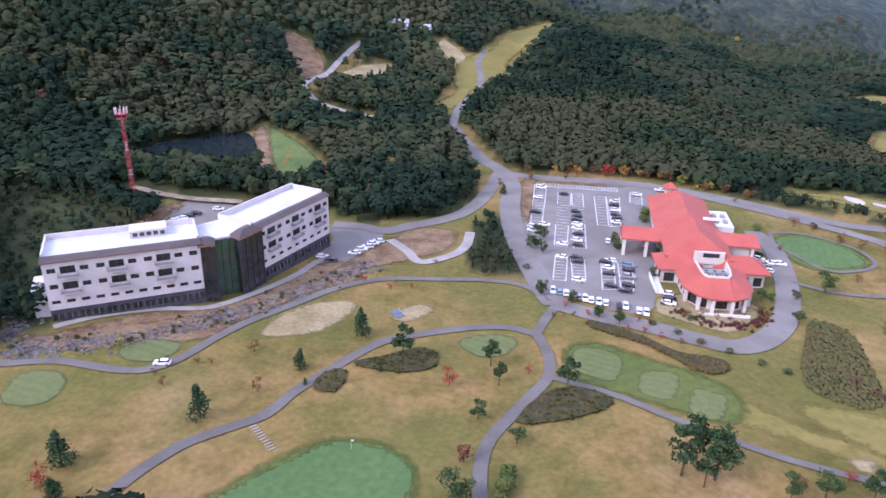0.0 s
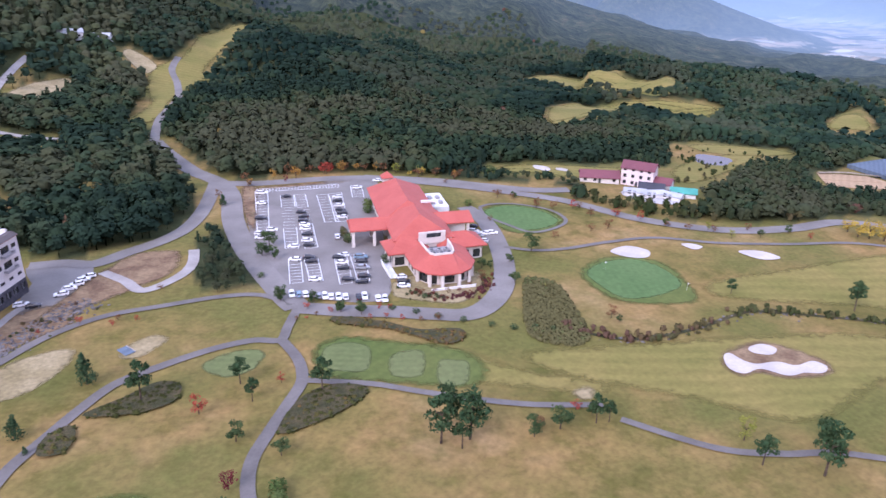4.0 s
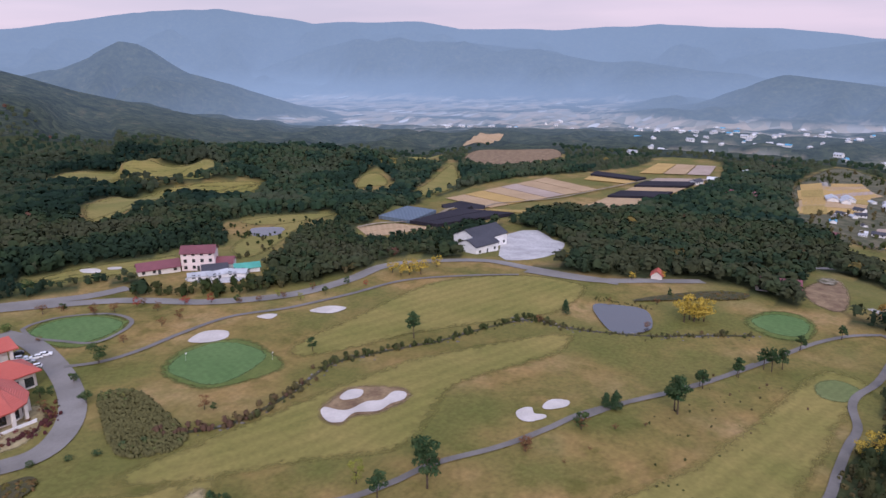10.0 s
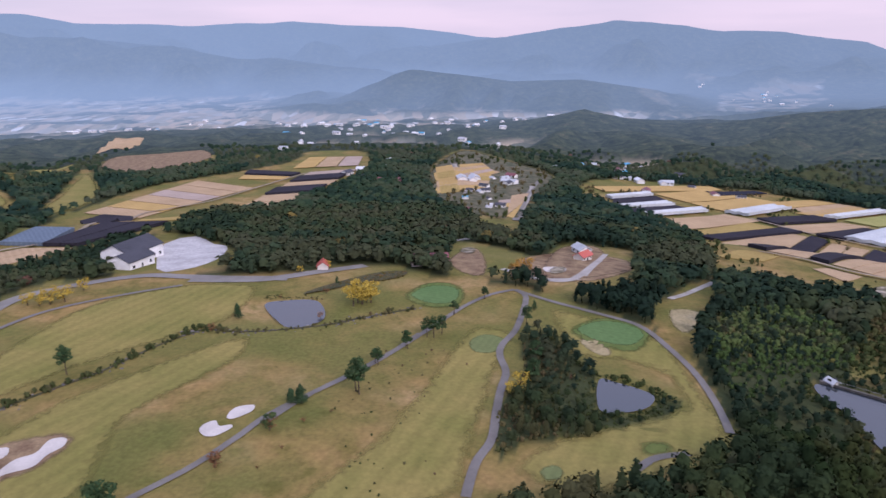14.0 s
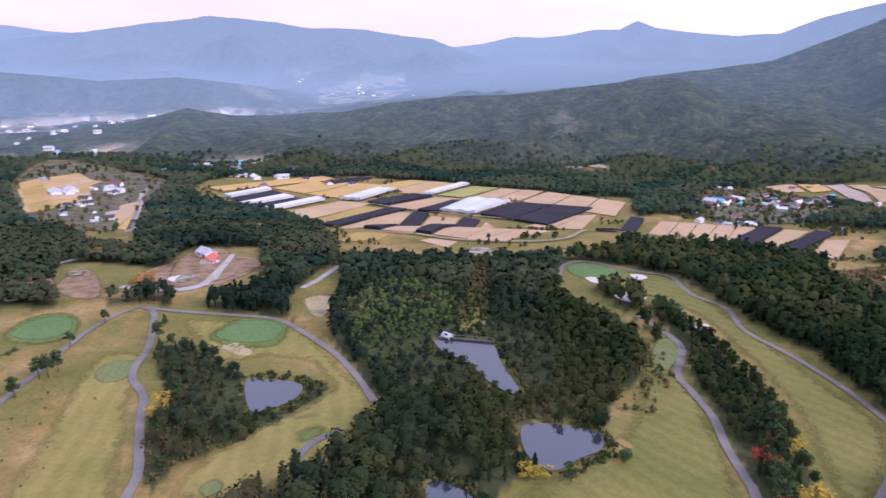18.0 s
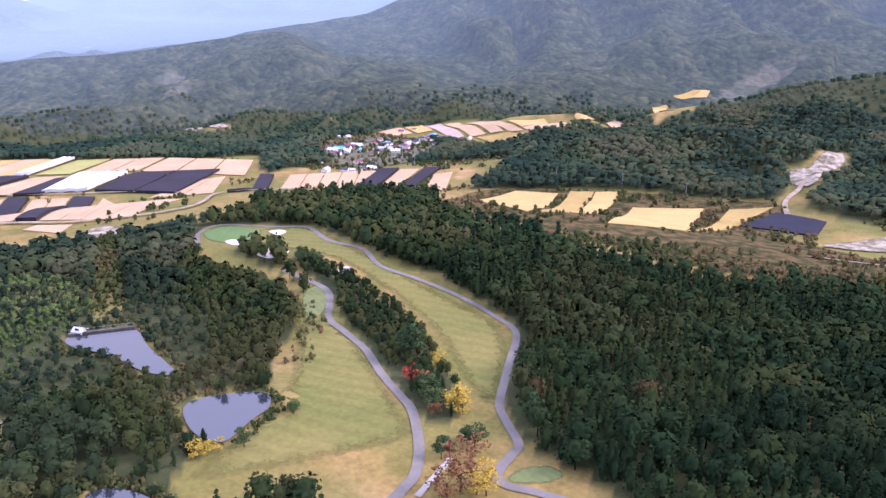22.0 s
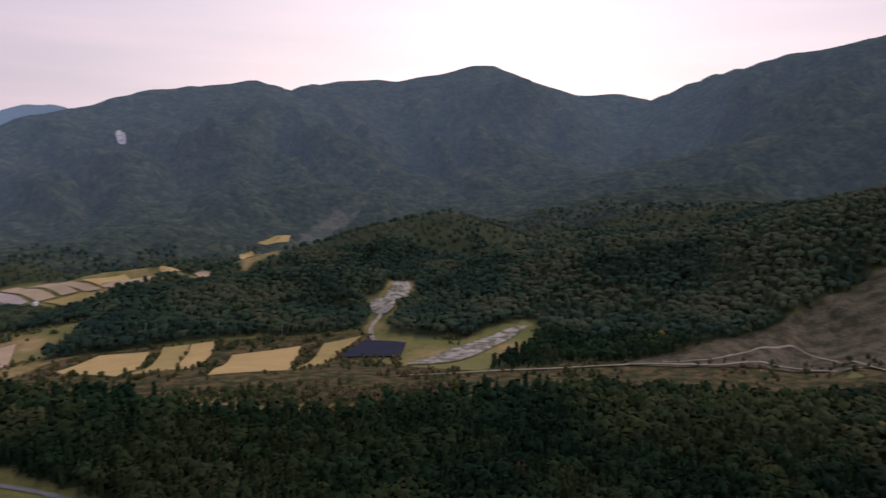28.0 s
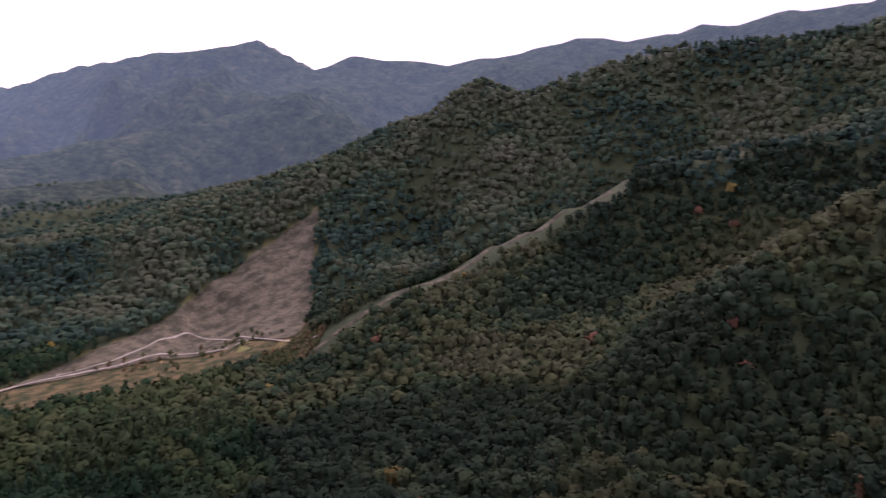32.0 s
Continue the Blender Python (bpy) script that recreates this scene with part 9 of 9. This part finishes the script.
hedge_spots = hedge_spots[inside(hedge, hedge_spots[:, 0], hedge_spots[:, 1])]
forest("slope_bushes", "green bushes and saplings at the edge of the pines", hedge_spots[:700], ("round", "pine"), (1.0, 4.2), 22, True, WATERSIDE, 79)

# ---- flag, steps and small fittings of the course ----
def flag(x, y):
    f = base_of("golf_flag", "thin white golf flagstick with pale flag on the green", "flagstick", Matrix.Translation((x, y, on_ground(x, y) + 0.1)))
    part("pole", tube((0, 0, 0), (0, 0, 2.2), 0.02, 0.015, 6), MAST_WHITE, f)
    bm = bmesh.new()
    add_box(bm, 0.01, 0.5, -0.01, 0.01, 1.8, 2.18)
    part("flag", bm, MAST_WHITE, f)


flag(-15.2, 97.6)
flag(113.5, 149.5)
flag(127, 131)
steps = base_of("garden_steps", "short flight of pale timber steps down to the green", "steps")
for k in range(10):
    x, y = -33.3 + 4.8 * k / 9, 102.5 - 5.7 * k / 9
    part("tread", box(-0.7, 0.7, -0.14, 0.14, -0.2, 0.14, bevel=0.02), SURFACE["concrete"], steps).matrix_world = Matrix.Translation((x, y, on_ground(x, y))) @ Matrix.Rotation(radians(40), 4, "Z")
WEIR_STONE = surface("weather_stained_concrete", (0.055, 0.052, 0.045), (0.13, 0.12, 0.105), 3, 0.5)
# weir with its gate hut at the pond in the hollow
weir = base_of("weir", "low grey concrete weir at the end of the pond", "weir")
wx0, wy0, wx1, wy1 = 175.9, -90.7, 165.3, -103.4
run = math.hypot(wx1 - wx0, wy1 - wy0)
bank = Matrix.Translation((wx0, wy0, -7.3)) @ Matrix.Rotation(math.atan2(wy1 - wy0, wx1 - wx0), 4, "Z")
part("wall", box(0, run, -0.3, 0.3, -1.2, 0.3, bevel=0.05), WEIR_STONE, weir).matrix_world = bank
part("coping", box(-0.2, run + 0.2, -0.4, 0.4, 0.304, 0.45, bevel=0.04), WEIR_STONE, weir).matrix_world = bank
for k in range(9):
    part("railing_post", tube((run * k / 8, 0.35, 0.45), (run * k / 8, 0.35, 1.3), 0.03, 0.03, 6), RAIL_GREY, weir).matrix_world = bank
part("handrail", tube((0, 0.35, 1.3), (run, 0.35, 1.3), 0.03, 0.03, 6), RAIL_GREY, weir).matrix_world = bank
house("gate_hut", "tiny white gate hut beside the weir", "hut", 175.0, -93.3, 20, 2.4, 2.0, 2.0, 0.6, WALL_WHITE, ROOF_GREY, 1, 1)
mat = base_of("tee_mat", "worn grey-green practice mat on the round tee", "mat", Matrix.Translation((-10.8, 146.3, on_ground(-10.8, 146.3) + 0.12)) @ Matrix.Rotation(0.5, 4, "Z"))
part("pad", box(-1.1, 1.1, -1.9, 1.9, 0.0, 0.08, bevel=0.02), SURFACE["veil"], mat)
part("edge_board", box(1.13, 1.3, -1.9, 1.9, 0.0, 0.16, bevel=0.02), SURFACE["concrete"], mat)
# utility poles beyond the fields
for k, (x, y) in enumerate(((400, -566), (372, -520), (345, -500), (300, -480), (250, -476), (200, -474), (150, -473), (105, -468))):
    p = base_of("utility_pole", "grey concrete utility pole beside the fields", "pole", Matrix.Translation((x, y, on_ground(x, y) - 0.3)), "utility poles")
    part("shaft", tube((0, 0, 0), (0, 0, 11.0), 0.22, 0.14, 8), RAIL_GREY, p)
    part("crossarm", box(-1.1, 1.1, -0.06, 0.06, 10.0, 10.2), RAIL_GREY, p)
DEEP = toned(MIXED, 1.05)


def woods(r0, r1, spacing, seed, pine, mixed, tall, sprays, material=None, tone=1.0, squat=1.0, side_range=None, conifers=("pine", "pine", "fir")):
    """Two sheets of woods in a ring of the plan: pines, and mixed leaf trees."""
    spots = spots_between(r0, r1, spacing, seed, bearings=side_range)
    side = bearing_of(spots[:, 0], spots[:, 1])
    lean = fbm(spots[:, 0] / 70, spots[:, 1] / 70, 5, 3) + np.where((side > 150) & (side < 205), 0.14, 0) + np.where((side > 330) | (side < 30), 0.06, 0)
    piny = lean > 0.46
    pines, leaves = toned(PINES, tone), toned(MIXED, tone)
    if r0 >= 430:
        # far leaves lose red and gain blue: haze put into their colour
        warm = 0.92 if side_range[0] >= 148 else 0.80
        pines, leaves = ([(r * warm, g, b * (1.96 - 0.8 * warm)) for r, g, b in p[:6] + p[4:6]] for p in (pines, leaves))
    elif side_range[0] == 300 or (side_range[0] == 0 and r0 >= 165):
        # hillside haze put into the leaf colour as a bluer tint
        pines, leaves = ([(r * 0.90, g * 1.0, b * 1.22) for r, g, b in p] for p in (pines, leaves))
    if conifers[0] == "fir":
        pines = [(r * 0.84, g * 1.10, b * 0.98) for r, g, b in pines]
        leaves = [(r * 1.12, g * 1.26, b * 1.10) for r, g, b in leaves]
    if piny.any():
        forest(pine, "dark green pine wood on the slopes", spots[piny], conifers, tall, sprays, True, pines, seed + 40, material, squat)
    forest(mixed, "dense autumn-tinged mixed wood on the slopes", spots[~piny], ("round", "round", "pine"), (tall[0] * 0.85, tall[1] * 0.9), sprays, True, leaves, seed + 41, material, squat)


# tone sets leaf colour per sector; southern and western backlit shade is put in
woods(60, 165, 3.6, 15, "pine_wood", "mixed_wood", (5.5, 8.5), 84, tone=0.70, side_range=(0, 122))
woods(165, 250, 3.5, 11, "pine_wood", "mixed_wood", (4.8, 7.8), 34, tone=0.62, side_range=(0, 122))
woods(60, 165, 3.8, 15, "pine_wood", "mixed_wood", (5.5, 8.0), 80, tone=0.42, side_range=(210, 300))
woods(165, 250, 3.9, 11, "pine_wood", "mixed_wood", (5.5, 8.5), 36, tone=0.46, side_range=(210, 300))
woods(60, 250, 3.9, 11, "pine_wood", "mixed_wood", (5.5, 8.5), 40, tone=0.75, side_range=(300, 361), squat=1.1)
# closed old conifers on the southern knoll, their backlit shade put into the tone
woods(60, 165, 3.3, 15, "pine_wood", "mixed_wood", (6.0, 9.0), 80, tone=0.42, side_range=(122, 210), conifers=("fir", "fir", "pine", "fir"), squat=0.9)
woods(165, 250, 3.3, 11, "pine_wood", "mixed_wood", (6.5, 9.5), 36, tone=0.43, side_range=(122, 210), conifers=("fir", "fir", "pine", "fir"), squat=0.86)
woods(250, 430, 4.0, 12, "pine_wood", "mixed_wood", (5.0, 8.0), 16, tone=0.75, side_range=(0, 122), squat=1.2)
woods(250, 430, 4.6, 12, "pine_wood", "mixed_wood", (6.0, 9.5), 22, tone=0.55, side_range=(122, 212), conifers=("fir", "pine", "fir"))
woods(250, 430, 4.6, 12, "pine_wood", "mixed_wood", (6.0, 9.0), 22, tone=0.66, side_range=(212, 300), squat=1.2)
woods(250, 430, 4.6, 12, "pine_wood", "mixed_wood", (6.0, 9.0), 22, tone=0.80, side_range=(300, 361), squat=1.3)
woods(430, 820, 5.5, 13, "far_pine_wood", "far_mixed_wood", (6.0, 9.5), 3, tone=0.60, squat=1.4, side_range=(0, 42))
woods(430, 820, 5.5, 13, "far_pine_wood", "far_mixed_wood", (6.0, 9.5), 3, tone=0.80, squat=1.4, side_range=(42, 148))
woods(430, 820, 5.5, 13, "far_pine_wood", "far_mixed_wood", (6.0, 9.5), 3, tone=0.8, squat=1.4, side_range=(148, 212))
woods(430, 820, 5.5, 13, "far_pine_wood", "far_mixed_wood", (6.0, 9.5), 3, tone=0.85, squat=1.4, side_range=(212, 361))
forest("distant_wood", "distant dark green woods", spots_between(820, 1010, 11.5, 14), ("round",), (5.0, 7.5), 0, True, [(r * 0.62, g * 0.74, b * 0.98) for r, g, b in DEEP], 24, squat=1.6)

# bushes on the scrub slope
BUSHES = [(0.035, 0.040, 0.014), (0.045, 0.050, 0.017), (0.060, 0.055, 0.020), (0.080, 0.060, 0.026), (0.10, 0.066, 0.030), (0.075, 0.065, 0.022), (0.12, 0.06, 0.03), (0.14, 0.11, 0.03)]
brng = np.random.default_rng(61)
for kind, line in SCRUB:
    lo, hi = line.min(0), line.max(0)
    p = brng.uniform(lo, hi, (2600 if kind == "scrub" else min(900, int((hi[0] - lo[0]) * (hi[1] - lo[1]) * 1.6)), 2))
    p = p[inside(line, p[:, 0], p[:, 1])]
    if kind == "heather":
        forest("shrub_bed_bushes", "low brown-green bushes of the shrub bed", p, ("round",), (0.6, 1.2), 14, True, toned(BUSHES, 0.95), 64, squat=1.35)
        continue
    p = p[fbm(p[:, 0] / 22, p[:, 1] / 22, 9, 3) > (0.44 if kind == "scrub" else 0.50)]
    for quad in FIELDS:
        p = p[~inside(quad, p[:, 0], p[:, 1])]
    if len(p) > 8:
        forest("scrub_bushes", "brown and green bushes on the scrub slope", p, ("round",), (0.9, 3.8) if kind == "scrub" else (0.5, 1.4), 18, True, BUSHES, 63)
